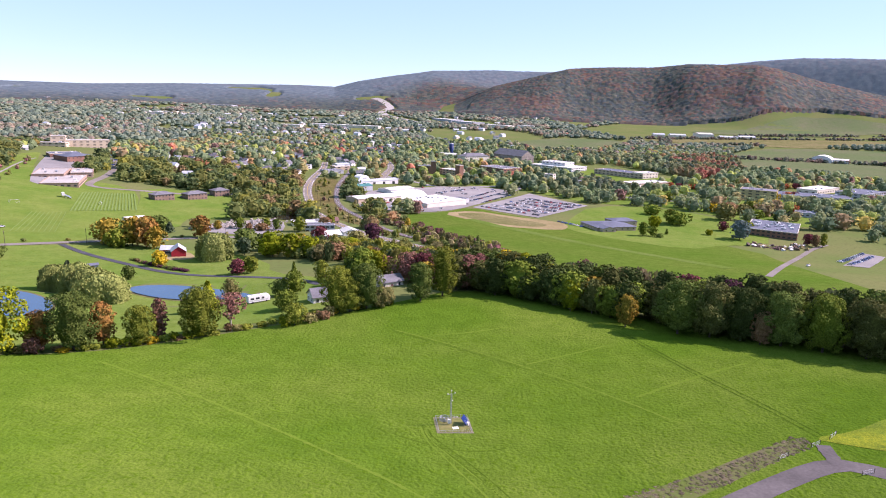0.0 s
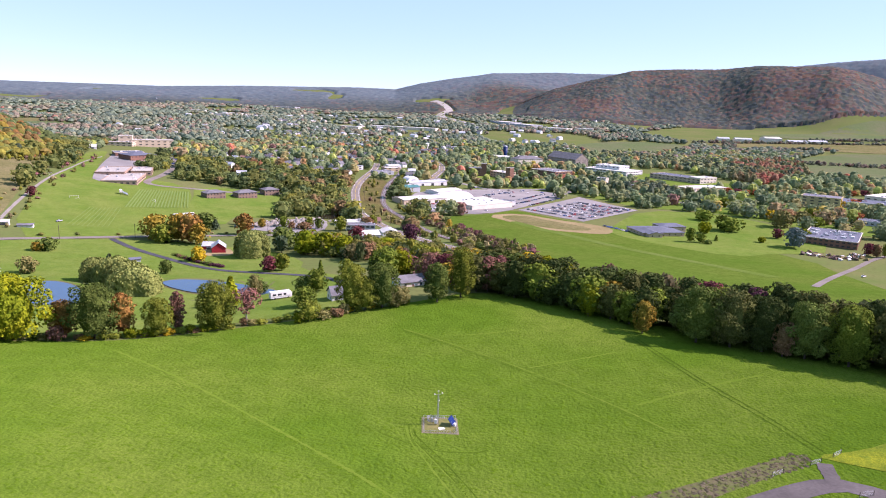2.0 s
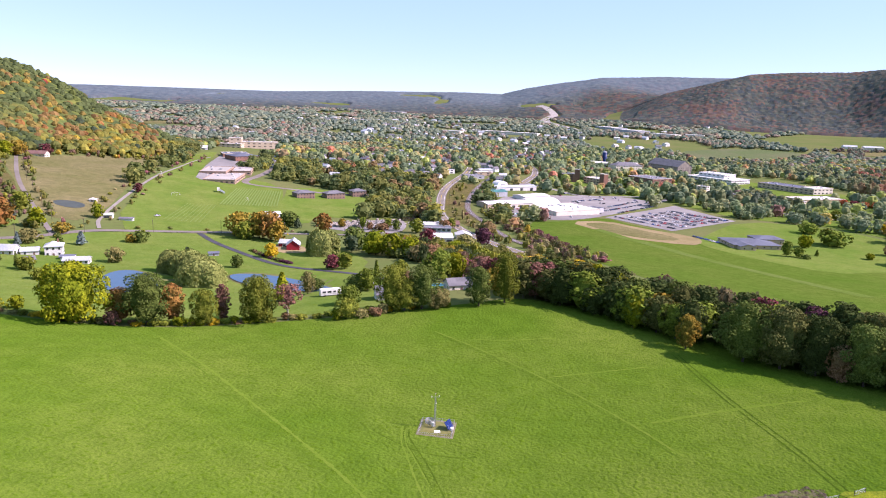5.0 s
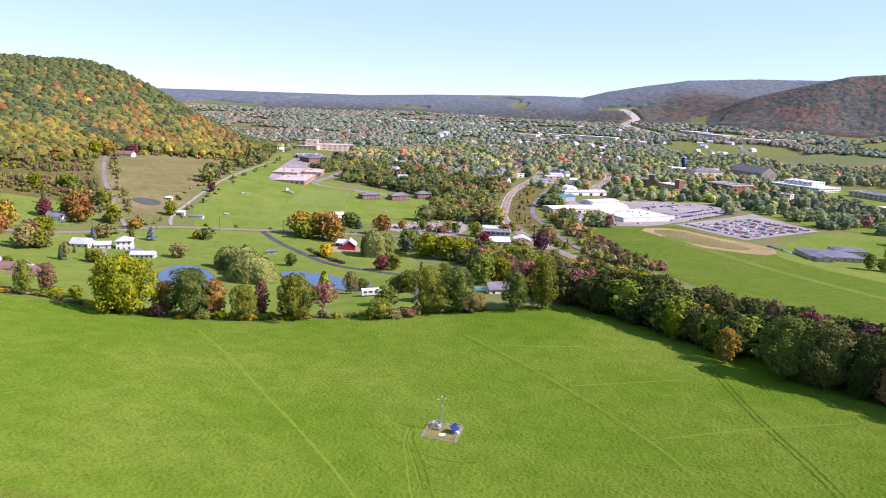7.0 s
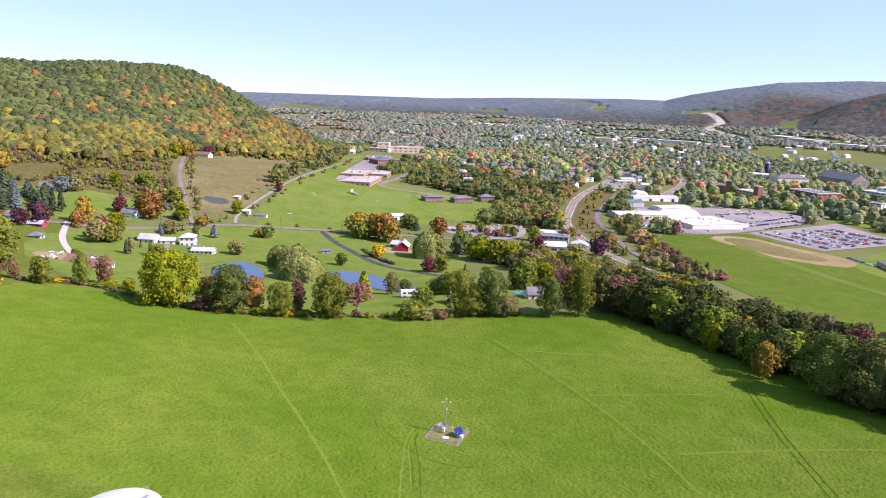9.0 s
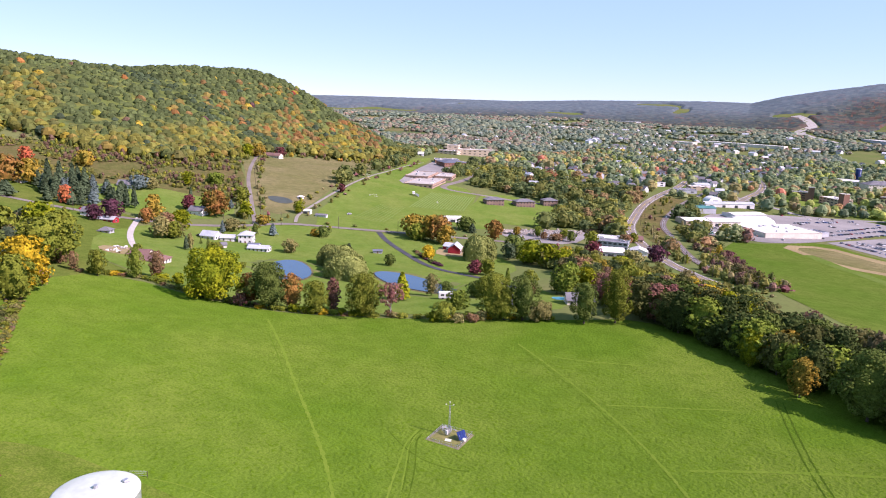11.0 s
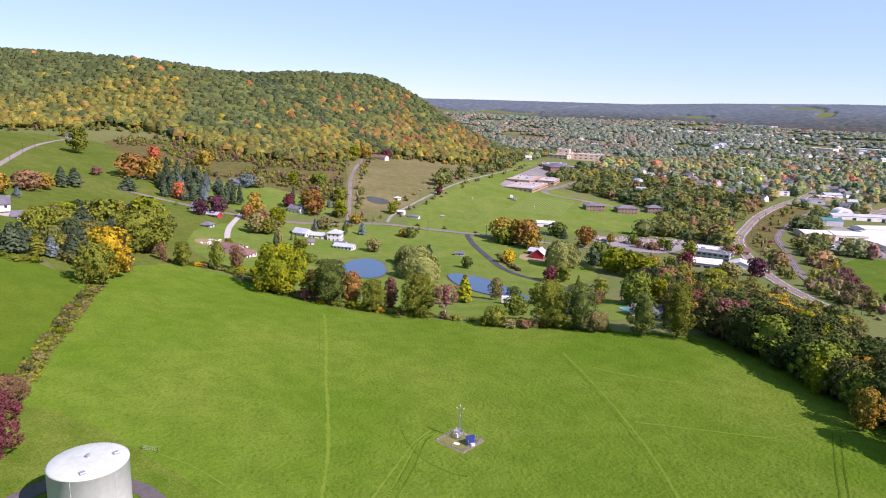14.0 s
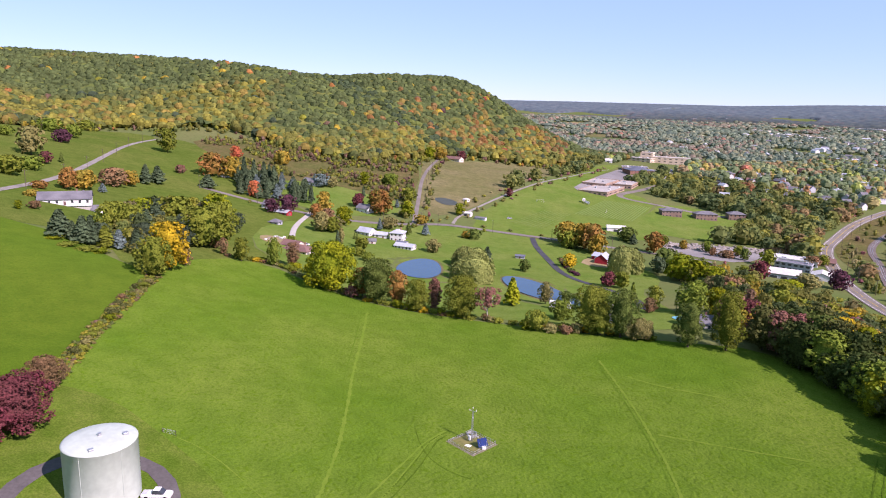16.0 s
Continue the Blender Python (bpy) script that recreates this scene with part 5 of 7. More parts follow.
# the school
flat((-408, 657), (-376, 670), 70, 5, SCHOOLBRICK, SCHOOLROOF, "low brick school wing with a pale flat roof", 1, 5, 5, "school")
flat((-446, 706), (-418, 718), 60, 5, SCHOOLBRICK, SCHOOLROOF, "low brick school wing with a pale roof", 1, 5, 3, "school")
flat((-425, 742), (-405, 752), 50, 5.4, SCHOOLBRICK, SCHOOLROOF, "brick school block with a pale flat roof", 1, 5, 4, "school")
x, y, turn, w = span((-506, 880), (-486, 910), 36)
house(x, y, turn, w, 36, 9, 4, BRICK, BLUEROOF, "brick school hall with a dark slate roof", 2, "hip", 5, name="school", chimney=False, category="school")
flat((-554, 922), (-524, 947), 30, 7, BRICK, BLUEROOF, "brick school wing with a dark roof", 1, 5, 2, "school")
flat((-684, 1100), (-640, 1112), 26, 8, CREAMBRICK, SCHOOLROOF, "tan school wing with a pale roof", 2, 5, 4, "school")
flat((-652, 1130), (-594, 1168), 30, 15, CREAMBRICK, SCHOOLROOF, "three-storey tan masonry school building", 3, 5.5, 6, "school")
flat((-672, 1124), (-652, 1134), 26, 18, CREAMBRICK, SCHOOLROOF, "tall tan centre block of a school", 3, 5.5, 3, "school")
barn((-622, 962), (-612, 968), 12, 4, 3, WHITE, PALEROOF, "small white building behind a school", 1, "shed", "shed")

# sheds and stores by the railway
flat((-65, 798), (-29, 764), 66, 6.4, OFFWHITE, PALEROOF, "large cream commercial building with a white flat roof", 1, 0, 9, "store")
arched((-88, 838), (-62, 812), 44, 10, WHITE, "white round-roofed storage hall")
barn((-108, 765), (-88, 783), 26, 6, 1.6, TANWALL, PALEROOF, "tan workshop with a pale roof", 0, "workshop", "workshop")
barn((-86, 786), (-62, 808), 28, 6.5, 1.8, OFFWHITE, PALEROOF, "white workshop with three tall dark doors", 3, "workshop", "workshop")
barn((-80, 866), (-52, 900), 24, 6, 1.6, WHITE, PALEROOF, "long white metal warehouse", 0, "warehouse", "warehouse")
barn((-122, 868), (-106, 884), 16, 7, 2, GREYWALL, material("green_metal_roof", (0.06, 0.2, 0.19), rough=0.5, fine=1.0, coarse=0.1), "grey workshop with a green metal roof", 0, "workshop", "workshop")
barn((-130, 930), (-80, 975), 16, 6, 2, WHITE, METALROOF, "long white shed with a metal roof", 4, "warehouse", "warehouse")
arched((-136, 968), (-122, 984), 14, 8, WHITE, "small white round-topped hall")
flat((8, 812), (20, 836), 18, 5, GREYWALL, BLUEROOF, "grey annexe with a blue roof", 1, 0, 1)

# church hall and college
x, y, turn, w = span((142, 655), (184, 668), 34)
house(x, y, turn, w, 34, 4.2, 2.4, TANWALL, BLUEROOF, "low hall with a slate blue hipped roof", 1, "hip", 6, name="hall", chimney=False, category="hall")
house(150, 662, turn + 90, 24, 14, 4, 1.8, TANWALL, BLUEROOF, "wing of a low hall with a slate roof", 1, "gable", 6, name="hall", chimney=False, category="hall")
house(176, 700, turn, 26, 20, 5.5, 2.2, TANWALL, BLUEROOF, "taller slate-roofed part of a low hall", 1, "hip", 6, name="hall", chimney=False, category="hall")
flat((295, 674), (336, 652), 66, 7, BRICK, BLUEROOF, "wide brick building with a dark roof full of vents", 2, 4.5, 34, "building")
flat((-58, 1119), (-38, 1122), 20, 13, BRICK, GREYROOF, "red brick college block with rows of windows", 4, 4.5, 2)
flat((-38, 1122), (-30, 1123), 9, 21, BRICK, GREYROOF, "tall brick stair tower", 1, 0, 0, "tower", category="tower")
flat((-24, 1133), (2, 1108), 24, 11, TANWALL, PALEROOF, "tan masonry college block on the campus", 3, 4.5, 3)
flat((2, 1108), (9, 1101), 9, 20, BRICK, GREYROOF, "tall brick stair tower", 1, 0, 0, "tower", category="tower")
flat((46, 1226), (86, 1184), 44, 11, BRICK, GREYROOF, "dark brick college building with stepped floors", 2, 5, 4, size=(3.6, 1.2))
x, y, turn, w = span((22, 1380), (72, 1412), 30)
house(x, y, turn, w, 30, 12, 6, OFFWHITE, SHINGLE, "cream college hall with a grey hipped roof", 3, "hip", 5, name="college_hall", chimney=False, category="hall")
x, y, turn, w = span((84, 1466), (138, 1402), 36)
house(x, y, turn, w, 36, 15, 11, STONE, SHINGLE, "stone college hall with a steep grey roof", 3, "gable", 6, name="college_hall", chimney=False, category="hall")
flat((150, 1334), (220, 1274), 56, 8, WHITE, PALEROOF, "white terraced college building", 2, 5, 5, size=(4, 1.4))
flat((172, 1340), (212, 1306), 34, 14, WHITE, PALEROOF, "white upper block of a college building", 3, 5, 3)
flat((150, 1129), (164, 1121), 12, 12, OFFWHITE, GREYROOF, "narrow cream college house", 4, 4, 1)
flat((186, 1063), (201, 1054), 12, 11, OFFWHITE, GREYROOF, "narrow cream college house", 4, 4, 1)
flat((262, 1010), (276, 1004), 12, 11, OFFWHITE, GREYROOF, "narrow cream college house", 4, 4, 1)
barn((-36, 1472), (6, 1466), 22, 8, 2.4, OFFWHITE, PALEROOF, "long cream workshop with tall doors", 4, "workshop", "workshop")
barn((20, 1500), (60, 1490), 24, 8, 2.4, WHITE, PALEROOF, "long white workshop beside trees", 0, "workshop", "workshop")
flat((262, 1272), (332, 1196), 40, 8, TANWALL, BLUEROOF, "long tan college building with a grey roof", 2, 5, 6)
flat((332, 1196), (366, 1222), 24, 10, OFFWHITE, PALEROOF, "pale stepped college building", 2, 5, 2)
flat((286, 1066), (354, 1108), 34, 7, TANWALL, PALEROOF, "low tan college building with a pale roof", 1, 5, 4)
flat((390, 926), (430, 904), 32, 15, material("yellow_brick", (0.48, 0.4, 0.2), (0.4, 0.33, 0.17), fine=1.5, coarse=0.1), GREYROOF, "yellow brick college block with dark window bays", 4, 5, 4)
flat((440, 932), (532, 904), 44, 8, GREYWALL, BLUEROOF, "wide grey college building with a blue-grey roof", 2, 5, 8)
flat((584, 966), (642, 1012), 40, 8, GREYWALL, BLUEROOF, "long grey building with a blue-grey roof", 2, 5, 6)
flat((398, 786), (422, 774), 22, 5, GREYWALL, BLUEROOF, "low grey house with a slate roof", 1, 5, 3)
flat((540, 1010), (600, 1060), 30, 7, OFFWHITE, PALEROOF, "low pale college building", 1, 5, 4)
silo = rest("silo", -8, 1575, 0, 10, 10, "tall dark blue farm silo with a domed top", "silo")
bm = rod((0, 0, 0), (0, 0, 24), 5.2, sides=20)
part("shell", bm, material("silo_blue", (0.02, 0.04, 0.13), rough=0.35, fine=1.0, coarse=0.1), silo, smooth=True)
bm = bmesh.new()
bmesh.ops.create_uvsphere(bm, u_segments=20, v_segments=8, radius=5.2, matrix=Matrix.Translation((0, 0, 24)) @ Matrix.Diagonal((1, 1, 0.4, 1)))
part("dome", bm, STEEL, silo, smooth=True)
arched((866, 1680), (908, 1650), 46, 17, WHITE, "large white round-roofed barn in a green field")
barn((912, 1656), (940, 1640), 24, 8, 3, WHITE, PALEROOF, "long white farm shed in a field", 0)
for a, b, d, h in (((835, 2365), (890, 2378), 40, 15), ((745, 2390), (800, 2392), 26, 8), ((900, 2345), (960, 2350), 30, 8), ((690, 2400), (730, 2402), 22, 8), ((980, 2380), (1040, 2390), 30, 7)):
    barn(a, b, d, h, 4, OFFWHITE, PALEROOF if h > 10 else METALROOF, "pale farm building on the valley floor", 0)
for a, b, d, h in (((-105, 2998), (-20, 2850), 60, 13), ((-16, 2846), (70, 2740), 60, 13), ((110, 2680), (200, 2620), 50, 10), ((235, 2650), (300, 2640), 40, 10), ((-1430, 2880), (-1350, 2850), 40, 11), ((-1180, 2720), (-1100, 2700), 40, 10), ((-1250, 3480), (-1130, 3460), 60, 14), ((-2030, 3260), (-1940, 3250), 50, 13), ((-1920, 3380), (-1830, 3370), 50, 12), ((-590, 2300), (-520, 2290), 36, 9), ((-520, 2440), (-400, 2420), 40, 9), ((-400, 2420), (-270, 2400), 40, 9), ((-1000, 2480), (-940, 2470), 36, 9), ((-1140, 2530), (-1080, 2520), 30, 9)):
    flat(a, b, d, h, OFFWHITE if h < 12 else GREYWALL, PALEROOF, "long pale flat-roofed warehouse in the valley", 1, 0, 2, "warehouse", category="warehouse")

# town houses: a few models, copied
MODELS = []
for i, (w, d, h, rise, wall, roof, st, text) in enumerate(((11, 8, 5.6, 3.4, WHITE, SHINGLE, 2, "white two-storey wooden house with a grey roof"), (13, 9, 3.4, 3, OFFWHITE, BROWNSHINGLE, 1, "cream wooden bungalow with a brown roof"), (10, 9, 6, 3.6, GREYWALL, SHINGLE, 2, "grey two-storey wooden house"), (12, 8, 5.2, 2.8, WHITE, METALROOF, 2, "white wooden house with a pale metal roof"), (14, 10, 6.5, 3, BRICK, SHINGLE, 2, "brick town house with a grey roof"))):
    m = house(-330 - i * 14, 1010 + i * 18, 20 + 35 * i, w, d, h, rise, wall, roof, text, st, "gable", 8.5, "town houses", "house")
    MODELS.append(m)
FAR_MODELS = []
for i, (w, d, h, rise, wall, roof, text) in enumerate(((14, 10, 6, 3.4, WHITE, SHINGLE, "distant white house with a grey roof"), (16, 11, 5, 3, OFFWHITE, METALROOF, "distant cream house with a pale roof"), (18, 12, 6, 3, WHITE, METALROOF, "distant white house with a pale roof"))):
    FAR_MODELS.append(house(-420 - i * 60, 1900 + i * 50, 20 + 35 * i, w, d, h, rise, wall, roof, text, 1, "gable", 14.0, "distant houses", "house", False))
g = random.Random(4)
SPOTS = [(-345, 1178), (-344, 1221), (-378, 1285), (-360, 1359), (-282, 1283), (-289, 1357), (-276, 1388), (-246, 1377), (-187, 1163), (-214, 1151), (-207, 935), (-226, 971), (-197, 1827), (-386, 928), (-335, 846), (-219, 1202), (-205, 1082), (-202, 1130), (-197, 1015), (-264, 1580), (-158, 1754), (-112, 1615), (-281, 1320), (-266, 1335)]
WIDE = [(1, 3062), (66, 2913), (136, 3043), (168, 2803), (276, 3233), (284, 2939), (400, 3381), (415, 3202), (448, 3019), (438, 2704), (537, 3152), (582, 3210), (121, 3252), (264, 3395), (320, 3080), (360, 3150), (480, 3260), (210, 3120)]
FARTHER = [(-566, 2055), (-558, 2136), (-510, 2186), (-573, 2623), (-443, 2485), (-245, 2053), (-765, 1939), (-635, 2183), (-527, 1978), (-509, 2038), (-637, 1915), (-249, 1975), (-369, 2336), (-112, 2348), (3, 2088)]
for _ in range(230):
    SPOTS.append((g.uniform(-480, -130), g.uniform(940, 1750)))
for _ in range(150):
    FARTHER.append((g.uniform(-1200, 160), g.uniform(1750, 2800)))
for k, (x, y) in enumerate(SPOTS + WIDE + FARTHER):
    if any(math.hypot(x - a, y - b) < r + 7 for a, b, r in TAKEN):
        continue
    if any((Vector((x, y, 0)) - q).length < 14 for name in ("main_road", "through_road") for q, w in along(ROADS[name][0], 20, 1)):
        continue
    size = 1.0 if k < len(SPOTS) else 1.15
    turn = g.choice((15, 105, 60, 150)) + g.uniform(-8, 8)
    c = copy_thing(g.choice(MODELS + [MODELS[0], MODELS[3]] if k < len(SPOTS) else FAR_MODELS), pose(x, y, footing(x, y, turn, 12, 9) - 0.1, 0, 0, turn) @ Matrix.Diagonal((size, size, size, 1)))
    TAKEN.append((x, y, 9 * size))

# ---- vehicles ----
PAINTS = [material("car_paint_" + n, c, tuple(v * 0.9 for v in c), rough=0.3, fine=0.5, coarse=0.3, spec=0.6) for n, c in (("white", (0.75, 0.75, 0.76)), ("silver", (0.42, 0.43, 0.45)), ("grey", (0.16, 0.165, 0.175)), ("black", (0.02, 0.021, 0.024)), ("blue", (0.03, 0.08, 0.28)), ("red", (0.4, 0.025, 0.025)), ("navy", (0.025, 0.035, 0.08)))]
HUES = ["white", "silver", "grey", "black", "blue", "red", "navy"]


def loft(bm, sections):
    """Join cross-sections (lists of points) into a closed body."""
    rings = [[bm.verts.new(p) for p in s] for s in sections]
    n = len(rings[0])
    for a, b in zip(rings, rings[1:]):
        for i in range(n):
            bm.faces.new((a[i], a[(i + 1) % n], b[(i + 1) % n], b[i]))
    bm.faces.new(rings[0])
    bm.faces.new(rings[-1])
    return bm


def car_meshes():
    def sec(x, half, low, high):
        return [(x, -half, low), (x, half, low), (x, half, (low + high) / 2), (x, half * 0.9, high), (x, -half * 0.9, high), (x, -half, (low + high) / 2)]
    body = loft(bmesh.new(), [sec(-2.25, 0.75, 0.4, 0.75), sec(-2.1, 0.88, 0.3, 0.92), sec(-0.9, 0.9, 0.28, 0.98), sec(0.9, 0.9, 0.28, 0.95), sec(2.0, 0.86, 0.3, 0.8), sec(2.25, 0.72, 0.4, 0.68)])
    cabin = loft(bmesh.new(), [sec(-1.7, 0.74, 0.9, 0.98), sec(-1.05, 0.7, 0.9, 1.44), sec(0.2, 0.7, 0.9, 1.46), sec(1.15, 0.76, 0.9, 0.97)])
    roof = block(-0.4, 0, 1.42, 1.25, 1.2, 0.06)
    wheel = bmesh.new()
    bmesh.ops.create_cone(wheel, cap_ends=True, segments=10, radius1=0.33, radius2=0.33, depth=0.22, matrix=Matrix.Rotation(radians(90), 4, "X"))
    out = []
    for name, bm, mat in (("body", body, PAINTS[0]), ("cabin", cabin, GLASS), ("car_roof", roof, PAINTS[0]), ("wheel", wheel, TYRE)):
        me = bpy.data.meshes.new(name)
        bmesh.ops.recalc_face_normals(bm, faces=bm.faces[:])
        bm.to_mesh(me)
        bm.free()
        me.materials.append(mat)
        out.append(me)
    return out


CAR = car_meshes()
bm = bmesh.new()
for sx in (-1.35, 1.4):
    for sy in (-0.82, 0.82):
        bmesh.ops.create_cone(bm, cap_ends=True, segments=8, radius1=0.33, radius2=0.33, depth=0.22, matrix=Matrix.Translation((sx, sy, 0.33)) @ Matrix.Rotation(radians(90), 4, "X"))
block(0, 0, 0.24, 3.2, 1.5, 0.16, bm)
CHASSIS = bpy.data.meshes.new("undercarriage")
bm.to_mesh(CHASSIS)
bm.free()
CHASSIS.materials.append(TYRE)


def car(x, y, turn, hue, where, group=""):
    ob = new("car")
    ob.matrix_basis = pose(x, y, at(x, y) + 0.3, 0, 0, turn)
    tagged(ob, f"{HUES[hue]} parked car {where}", "car", group)
    for me in CAR[:3]:
        p = new(me.name, me)
        p.parent = ob
        if me is not CAR[1]:
            p.material_slots[0].link = "OBJECT"
            p.material_slots[0].material = PAINTS[hue]
    if y > 620:
        p = new("undercarriage", CHASSIS)
        p.parent = ob
        return ob
    for sx in (-1.35, 1.4):
        for sy in (-0.82, 0.82):
            p = new("wheel", CAR[3])
            p.parent = ob
            p.matrix_basis = Matrix.Translation((sx, sy, 0.33))
    return ob


g = random.Random(12)
A, B, D = Vector((93, 725, 0)), Vector((170, 845, 0)), Vector((23, 790, 0))
lane, row = (B - A), (D - A)
head = math.degrees(math.atan2(row.y, row.x))
for i in range(6):
    for side in (-1, 1):
        for j in range(26):
            s, u = 0.08 + i * 0.168 + side * 0.022, (j + 1.2) / 28
            p = A + lane * s + row * u
            if g.random() < (0.8 if 0.06 < u < 0.9 else 0.5) and (i > 0 or side > 0):
                car(p.x, p.y, math.degrees(math.atan2(lane.y, lane.x)) + (0 if side > 0 else 180) + g.uniform(-3, 3), g.choice((0, 1, 1, 2, 3, 3, 4, 6, 6, 3, 2, 1, 0, 2, 6, 5)), "in the large car park", "cars in the large car park")
for k in range(70):
    x, y = g.uniform(-100, 80), g.uniform(735, 990)
    if any(math.hypot(x - a, y - b) < r * 0.85 for a, b, r in TAKEN) or (x > -12 and y < 790) or x + 110 < (y - 735) * 0.1 or (x - 22) > (y - 795) * 0.38:
        continue
    car(x, y, g.choice((40, 130, 220)) + g.uniform(-5, 5), g.choice((0, 0, 1, 2, 3, 4, 5)), "in a workshop yard", "cars in the workshop yard")
for i, (ax, ay, bx, by) in enumerate(((6, 846, 62, 972), (22, 846, 74, 962), (-22, 905, 30, 985), (38, 838, 86, 948))):
    for j in range(22):
        u = j / 21
        if g.random() < 0.72:
            car(ax + (bx - ax) * u, ay + (by - ay) * u, math.degrees(math.atan2(by - ay, bx - ax)) + 90 + g.uniform(-5, 5), g.choice((0, 0, 1, 1, 2, 3, 4, 5, 6)), "in a row behind the store", "cars in rows behind the store")
for k in range(34):
    s = g.random()
    x, y = -540 + 110 * s + g.uniform(-12, 12), 1040 - 200 * s + g.uniform(-14, 14)
    car(x, y, 30 + g.choice((0, 180)) + g.uniform(-6, 6), g.choice((0, 1, 2, 3, 4)), "by the school", "cars by the school")
for x, y, turn, hue, where in ((118, 692, 30, 4, "beside the low hall"), (115, 696, 30, 4, "beside the low hall"), (112, 700, 30, 6, "beside the low hall"), (125, 684, 30, 1, "beside the low hall"), (131, 676, 30, 4, "beside the low hall"), (122, 688, 30, 4, "beside the low hall"), (128, 680, 30, 0, "beside the low hall"), (-322, 470, 60, 1, "on the road"), (-90, 590, 120, 2, "on the main road"), (-278, 326, 40, 2, "beside the farmhouse"), (-300, 300, 20, 3, "beside the white garage"), (-245, 233, 40, 0, "in front of the bungalow"), (-284, 700, 40, 4, "by the apartments"), (-268, 716, 40, 3, "by the apartments"), (-318, 128, 20, 2, "beside the ranch house"), (268, 498, 40, 0, "on the rough grass"), (-388, 268, 100, 5, "beside the lane")):
    car(x, y, turn, hue, where)
for k in range(26):
    car(318 + (k % 13) * 4.2, 530 + (k % 13) * 4.6 + (k // 13) * 14, 130, g.choice((4, 4, 0, 1, 1, 6)), "in a small car park", "cars in the small car park")
drape("small_car_park", [(308, 522), (326, 518), (384, 590), (372, 606)], LOT, 0.3, 10, 0, "small asphalt car park", "car park")

# the white motorhome on the lawn
rv = thing("motorhome", -82.5, 279.5, 40, "white motorhome with dark windows parked on the lawn", "motorhome", lift=0.1)
part("body", loft(bmesh.new(), [[(x, -1.2 * k, 0.6), (x, 1.2 * k, 0.6), (x, 1.25 * k, 1.8), (x, 1.15 * k, h), (x, -1.15 * k, h), (x, -1.25 * k, 1.8)] for x, k, h in ((-4.9, 0.96, 3.2), (-4.7, 1, 3.4), (3.2, 1, 3.4), (4.3, 1, 3.3), (4.9, 0.93, 2.5))]), WHITE, rv)
for x, w in ((-3.2, 1.6), (-0.8, 1.8), (1.6, 1.2)):
    for s in (-1, 1):
        part("window", block(x, s * 1.23, 1.75, w, 0.08, 0.85), GLASS, rv)
part("windscreen", block(4.72, 0, 1.9, 0.3, 2.0, 0.85), GLASS, rv)
part("stripe", block(-0.2, -1.25, 1.2, 8.4, 0.05, 0.25), GREYWALL, rv)
for x, z in ((-2.5, 3.4), (1.2, 3.4)):
    part("roof_unit", block(x, 0, z, 1.0, 0.8, 0.3, bevel=0.05), WHITE, rv)
for x in (-3, 3.2):
    for s in (-1, 1):
        p = new("wheel", CAR[3])
        p.parent = rv
        p.matrix_basis = Matrix.Translation((x, s * 1.1, 0.42)) @ Matrix.Scale(1.3, 4)

# goals and a press stand on the playing field
for x, y, turn in ((-366, 553, 40), (-452, 640, 40), (-420, 690, 40), (-318, 600, 130)):
    goal = thing("goal", x, y, turn, "white soccer goal on the playing field", "goal", "goals on the playing field", 0.1)
    for u in (-3.6, 3.6):
        part("post", rod((u, 0, 0), (u, 0, 2.44), 0.09), WHITE, goal)
        part("stay", rod((u, 0, 2.44), (u, 1.8, 0), 0.05), WHITE, goal)
    part("crossbar", rod((-3.6, 0, 2.44), (3.6, 0, 2.44), 0.09), WHITE, goal)
    part("ground_bar", rod((-3.6, 1.8, 0.08), (3.6, 1.8, 0.08), 0.06), WHITE, goal)
stand = thing("bleachers", -352, 612, 125, "grey metal bleachers with a white press box", "bleachers", lift=0.1)
for i in range(6):
    part("bench", block(0, i * 0.8, 0.4 + i * 0.42, 16, 0.5, 0.12), STEEL, stand)
for u in (-7.5, -2.5, 2.5, 7.5):
    part("support", rod((u, 4.2, 0), (u, 4.2, 2.6), 0.08), STEEL, stand)
part("press_box", block(0, 5.8, 2.4, 5, 2.4, 2.6, bevel=0.05), WHITE, stand, "white press box")
# mown stripes
MOWN = material("pale_mown_stripe", (0.135, 0.2, 0.05), (0.115, 0.182, 0.038), fine=0.5, coarse=0.03)
for i in range(19):
    k = i / 18
    ribbon("mown_stripe", [(-320 + 36 * k, 555 + 41 * k), (-361 + 34 * k, 651 + 33 * k)], 1.3, MOWN, 0.5, 3, label="pale mown stripe on the playing field", category="lawn", times=1)
for i in range(9):
    k = i / 8
    ribbon("mown_stripe", [(-311 + 24 * k, 462 + 13 * k), (-338 + 17 * k, 532 + 18 * k)], 0.5, MOWN, 0.5, 3, label="faint pale mown stripe on the playing field", category="lawn", times=1)
